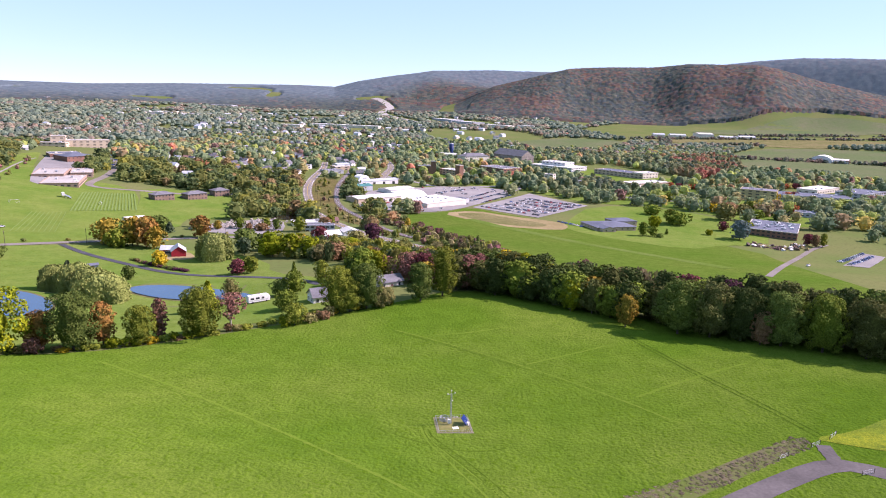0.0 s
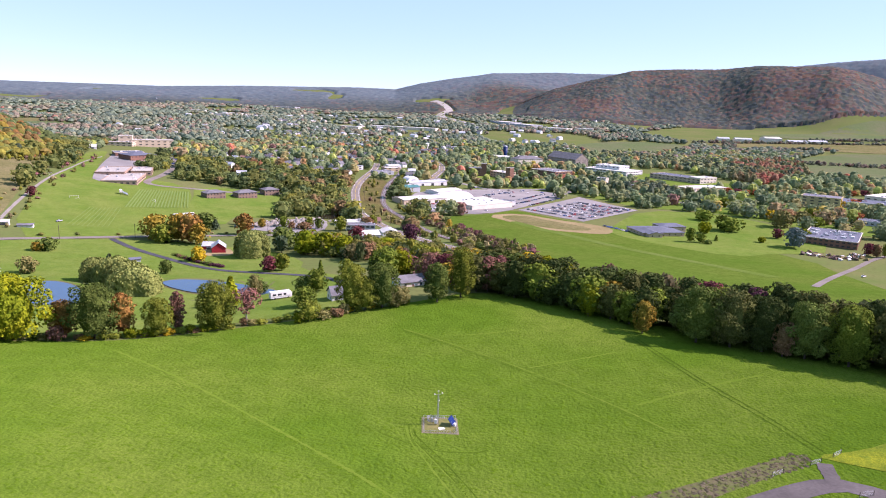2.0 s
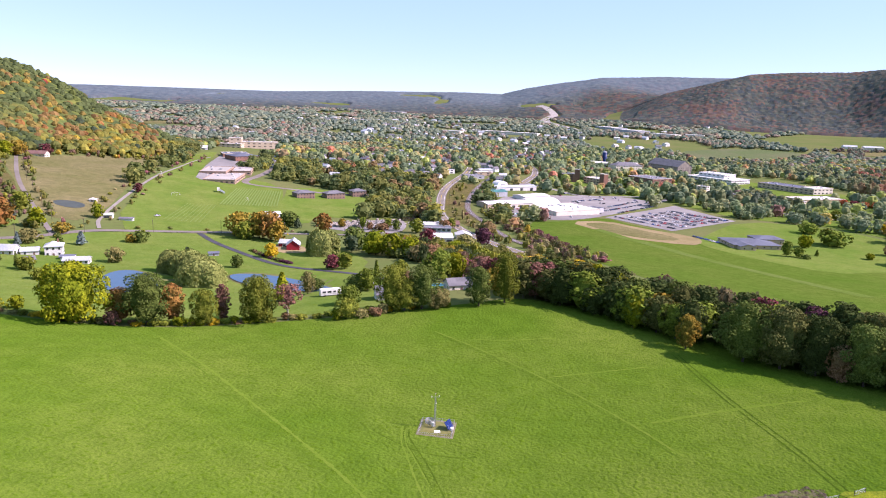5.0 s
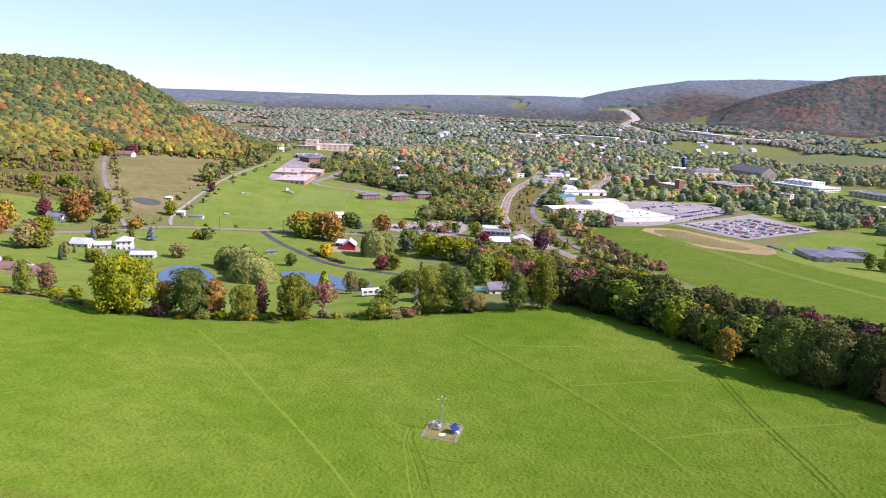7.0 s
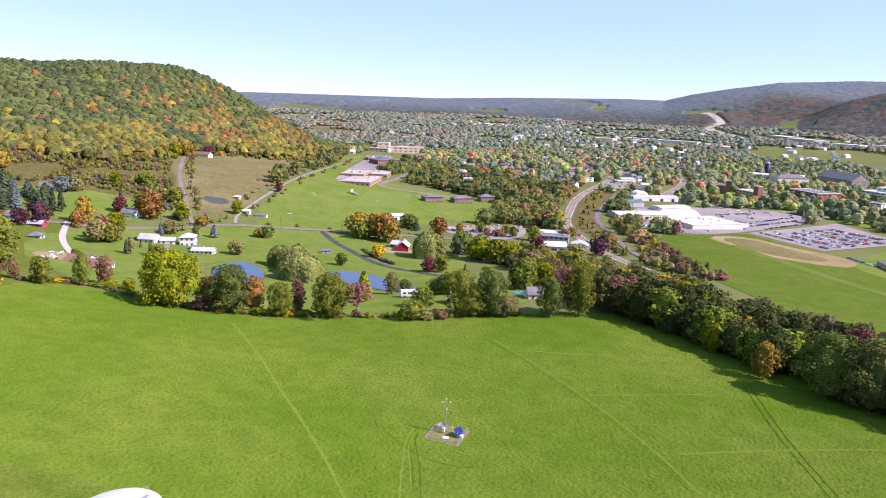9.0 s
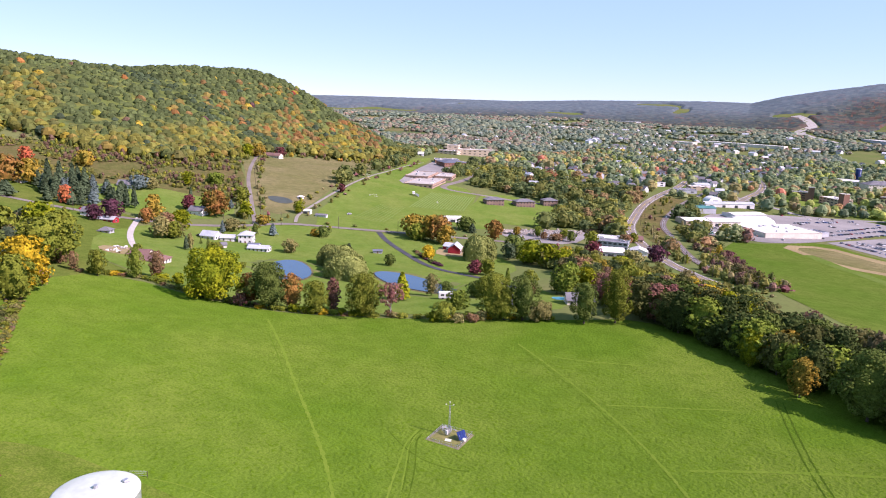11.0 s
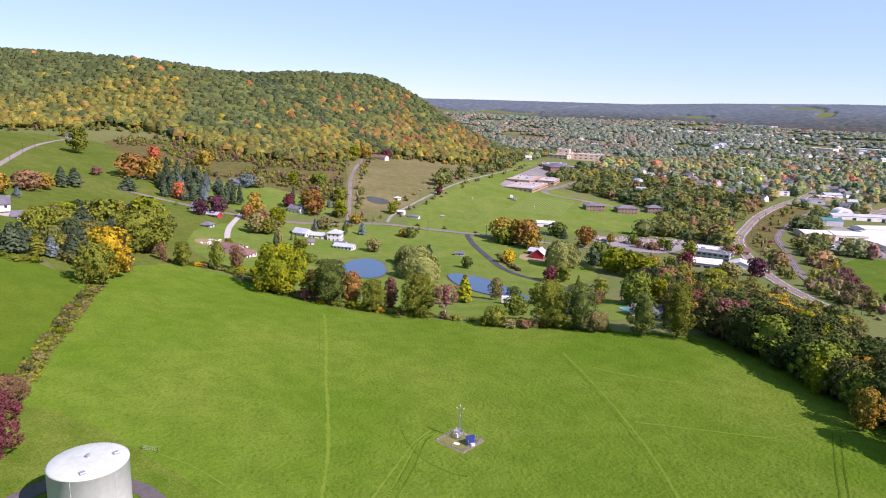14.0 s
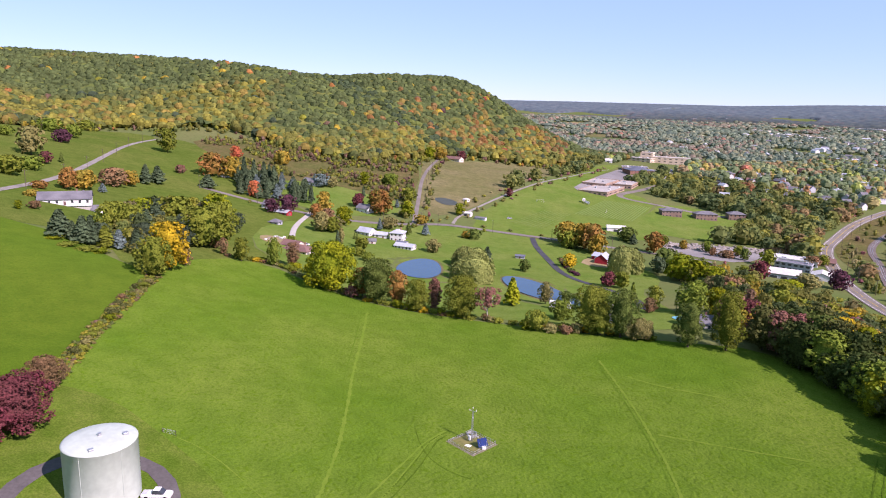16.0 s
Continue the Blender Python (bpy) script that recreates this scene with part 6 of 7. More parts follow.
# utility poles
for line, gap, off in ((ROADS["hill_road"][0], 46, 6), (ROADS["country_road"][0], 48, 6), (ROADS["main_road"][0], 55, 10), (ROADS["pasture_road"][0], 60, 5)):
    for q, w in along(line, gap, 2):
        if q.y > 900:
            continue
        p = q + Vector((w.y, -w.x, 0)) * off
        pole = thing("utility_pole", p.x, p.y, math.degrees(math.atan2(w.y, w.x)) + 90, "brown wooden utility pole with a crossarm", "utility pole", "utility poles")
        part("pole", rod((0, 0, -0.3), (0, 0, 10.5), 0.15), BARK, pole)
        part("crossarm", rod((-1.1, 0, 9.8), (1.1, 0, 9.8), 0.08, sides=4), BARK, pole)
        for u in (-0.9, 0, 0.9):
            part("insulator", rod((u, 0, 9.85), (u, 0, 10.1), 0.06, sides=5), GREYWALL, pole)


def heap(name, spots, count, size, mats, label, seed, category="stones"):
    """Loose blocks lying about, one mesh a shade."""
    g = random.Random(seed)
    for k, mat in enumerate(mats):
        bm = bmesh.new()
        for _ in range(count // len(mats)):
            x, y, r = g.choice(spots)
            px, py = x + g.gauss(0, r * 0.5), y + g.gauss(0, r * 0.5)
            s = size * g.uniform(0.4, 1.3)
            made = bmesh.ops.create_cube(bm, size=s, matrix=Matrix.Translation((px, py, at(px, py) + s * 0.3)) @ Euler((g.uniform(-0.4, 0.4), g.uniform(-0.4, 0.4), g.uniform(0, 6))).to_matrix().to_4x4() @ Matrix.Diagonal((1.3, 0.9, 0.7, 1)))["verts"]
            for v in made:
                v.co += Vector((g.uniform(-1, 1), g.uniform(-1, 1), g.uniform(-1, 1))) * s * 0.14
        me = bpy.data.meshes.new(name)
        bm.to_mesh(me)
        bm.free()
        me.materials.append(mat)
        tagged(new(name, me), label, category, kind="stuff")


heap("rubble", [(-205, 548, 8), (-200, 556, 10), (-190, 565, 12), (-188, 576, 12), (-178, 590, 14), (-168, 610, 12)], 420, 2.0, (STONE, STONE, GRAVEL), "loose pale stones and concrete blocks in a storage yard", 3)
heap("timber_stacks", [(285, 612, 10), (300, 606, 10), (312, 610, 8), (322, 622, 6)], 150, 2.6, (BARK, BROWNSHINGLE, TAN, WHITE), "stacks of timber and crates in a yard", 5, "clutter")
heap("yard_clutter", [(-80, 745, 10), (-62, 750, 10), (-95, 758, 8), (-45, 742, 8)], 120, 2.2, (WHITE, GREYWALL, material("turquoise_tarpaulin", (0.2, 0.5, 0.5), fine=1, coarse=0.2), GRAVEL), "vehicles and stacked goods covered in tarpaulins", 6, "clutter")
heap("house_clutter", [(-252, 214, 5), (-262, 224, 5), (-38, 322, 4)], 60, 1.2, (WHITE, STONE, TAN), "stone and building material beside a bungalow", 8, "clutter")
drape("bare_yard", [(-268, 214), (-250, 206), (-240, 216), (-252, 232), (-266, 228)], TAN, 0.2, 6, 1, "bare worn earth beside a bungalow", "ground")
drape("bare_yard", [(-185, 408), (-170, 404), (-160, 414), (-176, 440), (-200, 446)], TAN, 0.2, 6, 1, "bare worn earth in front of a red barn", "ground")
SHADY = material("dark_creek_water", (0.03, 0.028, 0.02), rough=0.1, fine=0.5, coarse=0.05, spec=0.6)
drape("creek_pool", [(-172, 622), (-150, 628), (-140, 655), (-158, 668), (-172, 648)], SHADY, 0.4, 8, 1, "dark still pool of a creek", "water")
drape("farm_pond", [(-402, 446), (-392, 438), (-378, 437), (-372, 446), (-379, 457), (-394, 458)], material("dull_pond_water", (0.06, 0.065, 0.045), rough=0.4, fine=0.5, coarse=0.1, spec=0.2), 0.3, 6, 1, "small dark farm pond in a dry meadow", "water")
drape("swimming_pool", [(-46, 310), (-39, 305), (-35, 311), (-42, 316)], material("pool_water", (0.1, 0.4, 0.5), rough=0.08, fine=0.6, coarse=0.1, spec=0.6), 0.3, 4, 1, "turquoise garden swimming pool", "water")

# ---- the weather station in the hay field ----
PX, PY, PTURN = 2.2, 157.0, 8.0
drape("gravel_border", [(PX + a * 4.6 * math.cos(radians(PTURN)) - b * 4.6 * math.sin(radians(PTURN)), PY + a * 4.6 * math.sin(radians(PTURN)) + b * 4.6 * math.cos(radians(PTURN))) for a, b in ((-1, -1), (1, -1), (1, 1), (-1, 1))], GRAVELLY, 0.16, 5, 0, "strip of tan gravel round a fenced plot", "ground")
drape("station_pad", [(PX + a * 3.75 * math.cos(radians(PTURN)) - b * 3.75 * math.sin(radians(PTURN)), PY + a * 3.75 * math.sin(radians(PTURN)) + b * 3.75 * math.cos(radians(PTURN))) for a, b in ((-1, -1), (1, -1), (1, 1), (-1, 1))], PADGROUND, 0.2, 5, 0, "square plot of short dry grass inside a fence", "ground")
fence = thing("fence", PX, PY, PTURN, "low grey metal fence round a weather station", "fence")
for sx, sy, ex, ey in ((-4.1, -4.1, 4.1, -4.1), (4.1, -4.1, 4.1, 4.1), (4.1, 4.1, -4.1, 4.1), (-4.1, 4.1, -4.1, -4.1)):
    for i in range(5):
        a = i / 5
        part("post", block(sx + (ex - sx) * a, sy + (ey - sy) * a, 0, 0.09, 0.09, 0.95), STEEL, fence)
    for z in (0.3, 0.88):
        part("fence_rail", rod((sx, sy, z), (ex, ey, z), 0.028), STEEL, fence)
    bm = bmesh.new()
    for i in range(20):
        a = (i + 0.5) / 20
        rod((sx + (ex - sx) * a, sy + (ey - sy) * a, 0.1), (sx + (ex - sx) * a, sy + (ey - sy) * a, 0.88), 0.008, bm, 4)
    part("mesh_panel", bm, STEEL, fence)
mast = thing("weather_mast", PX - 0.7, PY + 0.5, 0, "nine metre grey lattice weather mast with white sensors", "mast")
legs = [(0.28 * math.cos(a), 0.28 * math.sin(a)) for a in (0.5, 2.6, 4.7)]
for lx, ly in legs:
    part("leg", rod((lx, ly, 0), (lx * 0.6, ly * 0.6, 8.2), 0.045), STEEL, mast)
bm = bmesh.new()
for i in range(14):
    z, k = i * 0.585, 1 - 0.4 * i / 14
    for (ax, ay), (bx, by) in zip(legs, legs[1:] + legs[:1]):
        rod((ax * k, ay * k, z), (bx * k, by * k, z + 0.585), 0.02, bm, 4)
        rod((ax * k, ay * k, z), (bx * k, by * k, z), 0.02, bm, 4)
part("bracing", bm, STEEL, mast)
part("lightning_rod", rod((0, 0, 8.1), (0, 0, 9.4), 0.025), STEEL, mast)
part("sensor_arm", rod((-0.9, -0.3, 8.3), (0.9, 0.3, 8.3), 0.035), STEEL, mast)
part("sensor_arm", rod((0, 0, 2.1), (1.7, 0.5, 2.1), 0.03), STEEL, mast)
for sx, sy, sz in ((-0.9, -0.3, 8.4), (0.9, 0.3, 8.6), (0.25, -0.2, 6.7), (1.7, 0.5, 1.95), (0, 0, 9.2)):
    bm = bmesh.new()
    bmesh.ops.create_uvsphere(bm, u_segments=8, v_segments=6, radius=0.16, matrix=Matrix.Translation((sx, sy, sz)) @ Matrix.Diagonal((1, 1, 1.3, 1)))
    part("sensor", bm, WHITE, mast, "white weather sensor", True)
part("cabinet", block(-0.35, -0.5, 0.6, 0.7, 0.35, 1.1, bevel=0.03), WHITE, mast, "white instrument cabinet")
array = thing("solar_panel", PX + 2.9, PY + 0.9, -105, "tilted dark blue solar panel on a steel stand", "solar panel")
tilt = Matrix.Translation((0, 0, 1.45)) @ Matrix.Rotation(radians(-52), 4, "X")
for i in (-1, 0, 1):
    bm = block(i * 0.86, 0, -0.03, 0.82, 2.1, 0.06)
    bm.transform(tilt)
    part("panel", bm, SOLAR, array)
for i in (-1, 1):
    part("stand_post", rod((i * 0.9, 0.05, 0), (i * 0.9, 0.05, 1.45), 0.05), STEEL, array)
    part("brace", rod((i * 0.9, 0.8, 0), (i * 0.9, 0.2, 1.7), 0.04), STEEL, array)
part("battery_box", block(0, 0.75, 0, 1.0, 0.7, 0.8, bevel=0.04), WHITE, array, "white battery box")
gauge = thing("rain_gauge", PX - 2.3, PY + 1.9, 0, "grey wind screen of slats round a rain gauge", "weather instrument")
for i in range(20):
    a = i * math.pi / 10
    part("slat", block(1.2 * math.cos(a), 1.2 * math.sin(a), 0.55, 0.04, 0.22, 0.85, turn=math.degrees(a)), GREYWALL, gauge)
for i in range(4):
    a = i * math.pi / 2
    part("post", rod((1.2 * math.cos(a), 1.2 * math.sin(a), 0), (1.2 * math.cos(a), 1.2 * math.sin(a), 1.3), 0.04), STEEL, gauge)
part("gauge", rod((0, 0, 0), (0, 0, 1.2), 0.25, sides=10), STEEL, gauge)
slab = thing("ground_plate", PX + 0.6, PY - 1.7, 20, "white square plate lying on the ground", "plate", lift=0.2)
part("plate", block(0, 0, 0, 1.5, 1.1, 0.08, bevel=0.02), WHITE, slab)

# ---- the water tank ----
tank = thing("water_tank", -12.5, 77.2, 0, "large pale green-white steel water tank", "water tank", lift=-0.5)
bm = bmesh.new()
prof = [(6.6, 0), (6.6, 11.6), (6.66, 11.65), (6.66, 11.8), (6.3, 11.95), (4.3, 12.3), (2.1, 12.5), (0.02, 12.58)]
rings = [[bm.verts.new((r * math.cos(a), r * math.sin(a), z)) for a in np.linspace(0, 2 * math.pi, 64, endpoint=False)] for r, z in prof]
for a, b in zip(rings, rings[1:]):
    for i in range(64):
        bm.faces.new((a[i], a[(i + 1) % 64], b[(i + 1) % 64], b[i]))
part("shell", bm, TANKPAINT, tank, smooth=True)
for a in (-0.75, 0.35, 2.4, 4.4):
    part("pipe", rod((6.63 * math.cos(a), 6.63 * math.sin(a), 0), (6.63 * math.cos(a), 6.63 * math.sin(a), 11.6), 0.05, sides=4), TANKPAINT, tank)
part("hatch", block(1.5, 4.2, 12.2, 0.9, 0.9, 0.5, bevel=0.05), STEEL, tank, "grey roof hatch")
part("hatch", block(4.4, -2.3, 12.1, 0.9, 0.9, 0.4, bevel=0.05), STEEL, tank, "grey roof hatch")
part("vent", rod((0, 0, 12.5), (0, 0, 13.1), 0.35, sides=10), STEEL, tank)
tree(-40, 66, 13.0, 7.0, "B", "crimson", "corner")
tree(-34, 58, 12.0, 6.0, "B", "crimson", "corner")
tree(-58, 74, 8.0, 4.0, "B", "russet", "corner")
tree(-62, 60, 8.0, 4.5, "B", "crimson", "corner")

# hedge of shrubs between the two hay fields, and bushes under the field's edge
g = random.Random(21)
for q, w in along([(-62, 76), (-84, 88), (-112, 104), (-141, 120)], 4.2, 1):
    tree(round(q.x + g.uniform(-1.5, 1.5), 1), round(q.y + g.uniform(-1.5, 1.5), 1), g.uniform(0.9, 2.2), g.uniform(1.0, 2.0), "S", g.choice(("olive", "olive", "tan", "shade", "russet", "green", "lime")), "edge", "hedge shrubs")
for q, w in along([(-196, 168), (-188, 190), (-150, 193), (-118, 204), (-100, 216), (-77, 232), (-48, 249), (-22, 268)], 4.2, 1):
    tree(round(q.x + g.uniform(-1, 1), 1), round(q.y + g.uniform(-0.5, 2.5), 1), g.uniform(1.2, 3.0), g.uniform(1.4, 2.6), "S", g.choice(("lime", "olive", "tan", "russet", "green", "olive", "yellow")), "edge", "bushes under the field edge")
for q, w in along([(-200, 397), (-184, 383), (-168, 371), (-152, 361)], 3.0, 1):
    tree(round(q.x + 4 + g.uniform(-0.6, 0.6), 1), round(q.y + 5 + g.uniform(-0.6, 0.6), 1), g.uniform(1.3, 2.0), g.uniform(1.6, 2.3), "S", g.choice(("russet", "purple", "dark")), "lawn", "low hedge beside a drive")
truck = thing("pickup_truck", -7.0, 85.4, 54, "white pickup truck parked beside the water tank", "truck", lift=0.3)
part("body", loft(bmesh.new(), [[(x, -0.95 * k, 0.45), (x, 0.95 * k, 0.45), (x, 0.98 * k, 0.8), (x, 0.9 * k, h), (x, -0.9 * k, h), (x, -0.98 * k, 0.8)] for x, k, h in ((-2.8, 0.97, 1.1), (-0.2, 1, 1.15), (0.4, 1, 1.15), (2.4, 0.98, 1.1), (2.8, 0.9, 0.95))]), WHITE, truck)
part("cab", loft(bmesh.new(), [[(x, -k, 1.1), (x, k, 1.1), (x, k * 0.97, (1.1 + h) / 2), (x, k * 0.86, h), (x, -k * 0.86, h), (x, -k * 0.97, (1.1 + h) / 2)] for x, k, h in ((-0.6, 0.86, 1.7), (-0.3, 0.88, 1.9), (0.7, 0.88, 1.9), (1.5, 0.86, 1.2))]), GLASS, truck)
part("cab_roof", block(0.15, 0, 1.86, 1.3, 1.4, 0.08, bevel=0.03), WHITE, truck)
part("load_bed", block(-1.75, 0, 1.0, 1.9, 1.5, 0.12), GREYWALL, truck)
for x in (-1.8, 1.8):
    for s in (-1, 1):
        p = new("wheel", CAR[3])
        p.parent = truck
        p.matrix_basis = Matrix.Translation((x, s * 0.86, 0.38)) @ Matrix.Scale(1.15, 4)
for x, y, turn in ((79, 144.5, 32), (89.5, 150.5, 32), (96, 155, 40), (-29.5, 94, 35), (94, 137, 20)):
    gate = thing("field_gate", x, y, turn, "pale tubular metal field gate", "gate")
    for u in (-1.8, 1.8):
        part("post", rod((u, 0, 0), (u, 0, 1.4), 0.07), BARK, gate)
    for z in (0.4, 0.75, 1.1, 1.3):
        part("bar", rod((-1.8, 0, z), (1.8, 0, z), 0.022), GREYWALL, gate)

# ---- woods and scattered trees too many to count ----
def inside(poly, x, y):
    hit = np.zeros(len(x), bool)
    for (ax, ay), (bx, by) in zip(poly, poly[1:] + poly[:1]):
        cross = (ay > y) != (by > y)
        hit ^= cross & (x < (bx - ax) * (y - ay) / (by - ay + 1e-12) + ax)
    return hit


def near_line(line, x, y, width):
    near = np.zeros(len(x), bool)
    for (ax, ay), (bx, by) in zip(line, line[1:]):
        dx, dy = bx - ax, by - ay
        t = np.clip(((x - ax) * dx + (y - ay) * dy) / (dx * dx + dy * dy), 0, 1)
        near |= np.hypot(x - ax - t * dx, y - ay - t * dy) < width
    return near


def value_noise(x, y, size, seed):
    """Smooth noise from 0 to 1."""
    g = np.random.default_rng(seed).uniform(0, 1, (64, 64))
    fx, fy = x / size, y / size
    ix, iy = np.floor(fx).astype(int), np.floor(fy).astype(int)
    tx, ty = step(0, 1, fx - ix), step(0, 1, fy - iy)
    a, b, c, d = g[ix % 64, iy % 64], g[(ix + 1) % 64, iy % 64], g[ix % 64, (iy + 1) % 64], g[(ix + 1) % 64, (iy + 1) % 64]
    return (a * (1 - tx) + b * tx) * (1 - ty) + (c * (1 - tx) + d * tx) * ty


SMALL = [crown("B", 24, 0.46, 100 + i) for i in range(6)]


def far_crown(seed, clumps=6, shrink=0.96, rings=4, sides=8):
    """A rounded crown as it shows from far off: a dented dome with a few clumps standing out of it."""
    g = np.random.default_rng(seed)
    v, f = heart(2.0, 0.4, shrink, g, rings, sides)
    ang, u = g.uniform(0, 2 * np.pi, clumps), g.uniform(0.2, 1.0, clumps)
    r = envelope(np.minimum(u, 0.97), 0.4) * (shrink - 0.04)
    p = np.stack([r * np.cos(ang), r * np.sin(ang), u * 2.0], 1)
    v, f = both((v, f), leaves(p, p * np.array([1, 1, 0.3]) + np.array([0, 0, 0.4]), 0.52, g))
    return v / np.array([1, 1, 2.0]), f


ROUND = [far_crown(700 + i) for i in range(8)]
GARDEN = [far_crown(750 + i, 15, 0.76) for i in range(9)] + [crown("C", 30, 0.7, 309)]
YARD = [crown("BLBH"[i % 4], 96, 0.34, 150 + i) for i in range(6)]
TINY = [crown("L", 9, 0.7, 200 + i) for i in range(4)]


def woods(name, x, y, h, r, tints, shapes, label):
    """Many trees in one mesh, each with a tint of its own."""
    z = land(x, y)
    vs, fs, cs, base = [], [], [], 0
    pick = rng.integers(0, len(shapes), len(x))
    turn = rng.uniform(0, 2 * np.pi, len(x))
    for s, (v, f) in enumerate(shapes):
        sel = np.where(pick == s)[0]
        if not len(sel):
            continue
        c, si = np.cos(turn[sel])[:, None], np.sin(turn[sel])[:, None]
        px = x[sel][:, None] + r[sel][:, None] * (v[:, 0] * c - v[:, 1] * si)
        py = y[sel][:, None] + r[sel][:, None] * (v[:, 0] * si + v[:, 1] * c)
        pz = z[sel][:, None] + h[sel][:, None] * v[:, 2]
        vs.append(np.stack([px, py, pz], -1).reshape(-1, 3))
        fs.append((f[None] + (np.arange(len(sel)) * len(v))[:, None, None] + base).reshape(-1, 4))
        cs.append(np.repeat(tints[sel], len(v), 0))
        base += len(sel) * len(v)
    v, f, c = np.concatenate(vs), np.concatenate(fs), np.concatenate(cs)
    me = mesh_of(name, v, f, WOODS)
    col = me.color_attributes.new("tint", "FLOAT_COLOR", "POINT")
    c = np.minimum(0.75, c * rng.uniform(0.86, 1.14, (len(c) // 4, 1)).repeat(4, 0))
    col.data.foreach_set("color", np.concatenate([c, np.ones((len(c), 1))], 1).astype(np.float32).ravel())
    return tagged(new(name, me), label, "trees", kind="stuff")


def tints(n, table):
    w = np.array([t[0] for t in table], float)
    k = rng.choice(len(table), n, p=w / w.sum())
    return np.array([t[1] for t in table])[k] * rng.uniform(0.88, 1.12, (n, 1))


DEEP, MID, OLV, LIM, YEL, ORA, RED, RUS, PIN = (0.085, 0.12, 0.04), (0.15, 0.19, 0.045), (0.215, 0.215, 0.048), (0.28, 0.29, 0.035), (0.46, 0.34, 0.04), (0.42, 0.19, 0.055), (0.45, 0.1, 0.06), (0.22, 0.14, 0.085), (0.08, 0.115, 0.06)


def scatter(x0, x1, y0, y1, gap):
    x, y = np.meshgrid(np.arange(x0, x1, gap), np.arange(y0, y1, gap))
    x, y = x.ravel().astype(float), y.ravel().astype(float)
    return x + rng.uniform(-0.45, 0.45, len(x)) * gap, y + rng.uniform(-0.45, 0.45, len(y)) * gap


# thickets close to the hay field
THICK = [crown("BLB"[i % 3], 240, 0.24, 400 + i) for i in range(5)]


def thicket(name, poly, gap, low, high, small, big, table, label, keep=0.88, bare=()):
    xs, ys = [p[0] for p in poly], [p[1] for p in poly]
    x, y = scatter(min(xs), max(xs), min(ys), max(ys), gap)
    k = inside(poly, x, y) & (rng.uniform(0, 1, len(x)) < keep)
    for a, b, r in bare:
        k &= np.hypot(x - a, y - b) > r
    x, y = x[k], y[k]
    n = len(x)
    return woods(name, x, y, rng.uniform(low, high, n), rng.uniform(small, big, n), tints(n, table), THICK, label)


MIXED = [(4, OLV), (3, MID), (3, DEEP), (2, LIM), (0.6, YEL), (0.8, RUS), (0.8, (0.27, 0.12, 0.1)), (1.5, (0.22, 0.195, 0.075))]
thicket("creek_thicket", [(-12, 296), (22, 300), (34, 340), (36, 392), (-4, 402), (-32, 428), (-82, 450), (-138, 462), (-122, 428), (-92, 408), (-62, 380), (-44, 340), (-22, 318)], 8.5, 6, 13, 3.6, 6.0, MIXED, "dense mixed thicket of autumn trees beside a creek", 0.9, [(-36, 310, 14), (-29, 305, 12), (-54, 277, 11), (-24, 296, 8)])
thicket("corner_wood", [(-172, 124), (-198, 152), (-215, 165), (-290, 212), (-330, 205), (-290, 150), (-235, 130), (-198, 106)], 9.0, 5, 12, 3.6, 5.8, [(3, OLV), (1, LIM), (4, MID), (3, PIN), (2, DEEP), (1, (0.2, 0.18, 0.07))], "dense olive and yellow trees in the field corner")
thicket("tree_line_back", [(20, 314), (60, 302), (100, 280), (140, 258), (200, 222), (212, 238), (150, 276), (110, 300), (66, 322), (26, 334)], 10, 12, 18, 5, 7, [(4, (0.1, 0.125, 0.045)), (3, (0.15, 0.16, 0.05)), (3, (0.19, 0.185, 0.06)), (0.7, RUS), (1, (0.2, 0.17, 0.08)), (0.3, LIM)], "dense tall trees at the back of a tree line", 0.95)

thicket("rail_thicket", [(-78, 684), (-55, 672), (-30, 625), (-10, 563), (14, 500), (22, 462), (4, 462), (6, 492), (-20, 540), (-50, 605), (-66, 640)], 7.5, 3, 8.5, 2.6, 4.6, [(3, (0.2, 0.17, 0.07)), (3, OLV), (2, (0.22, 0.14, 0.09)), (1.2, (0.22, 0.1, 0.09)), (1, MID), (0.6, YEL)], "russet and olive scrub trees beside a railway", 0.85)

# rank weeds: along the hedge between the hay fields, and on the verge by the drive
WEEDS = [crown("S", 30, 0.42, 500 + i) for i in range(4)]
for name, line, wide, gap, low, tall, table, label in (
        ("hedge_weeds", [(-58, 74), (-84, 88), (-112, 104), (-143, 121)], 2.0, 1.0, 0.3, 1.1, [(4, OLV), (3.5, (0.3, 0.28, 0.03)), (2, MID), (0.8, RUS), (2, (0.24, 0.2, 0.06))], "rank olive weeds and brambles under a hedge"),
        ("verge_weeds", [(41, 126), (59, 134.5), (73, 144), (87, 152.5)], 2.3, 0.72, 0.1, 0.26, [(3, (0.17, 0.145, 0.085)), (2, (0.2, 0.17, 0.1)), (2, (0.13, 0.16, 0.04)), (1.5, (0.13, 0.105, 0.065))], "dead brown weeds on a field verge")):
    xs, ys = [q[0] for q in line], [q[1] for q in line]
    x, y = scatter(min(xs) - 4, max(xs) + 4, min(ys) - 4, max(ys) + 4, gap)
    k = near_line(line, x, y, wide * 1.25) & (rng.uniform(0, 1, len(x)) < 0.8)
    x, y = x[k], y[k]
    n = len(x)
    woods(name, x, y, rng.uniform(low, tall, n), rng.uniform(0.4, 0.75, n) * (1 + tall * 0.5), tints(n, table), WEEDS, label)

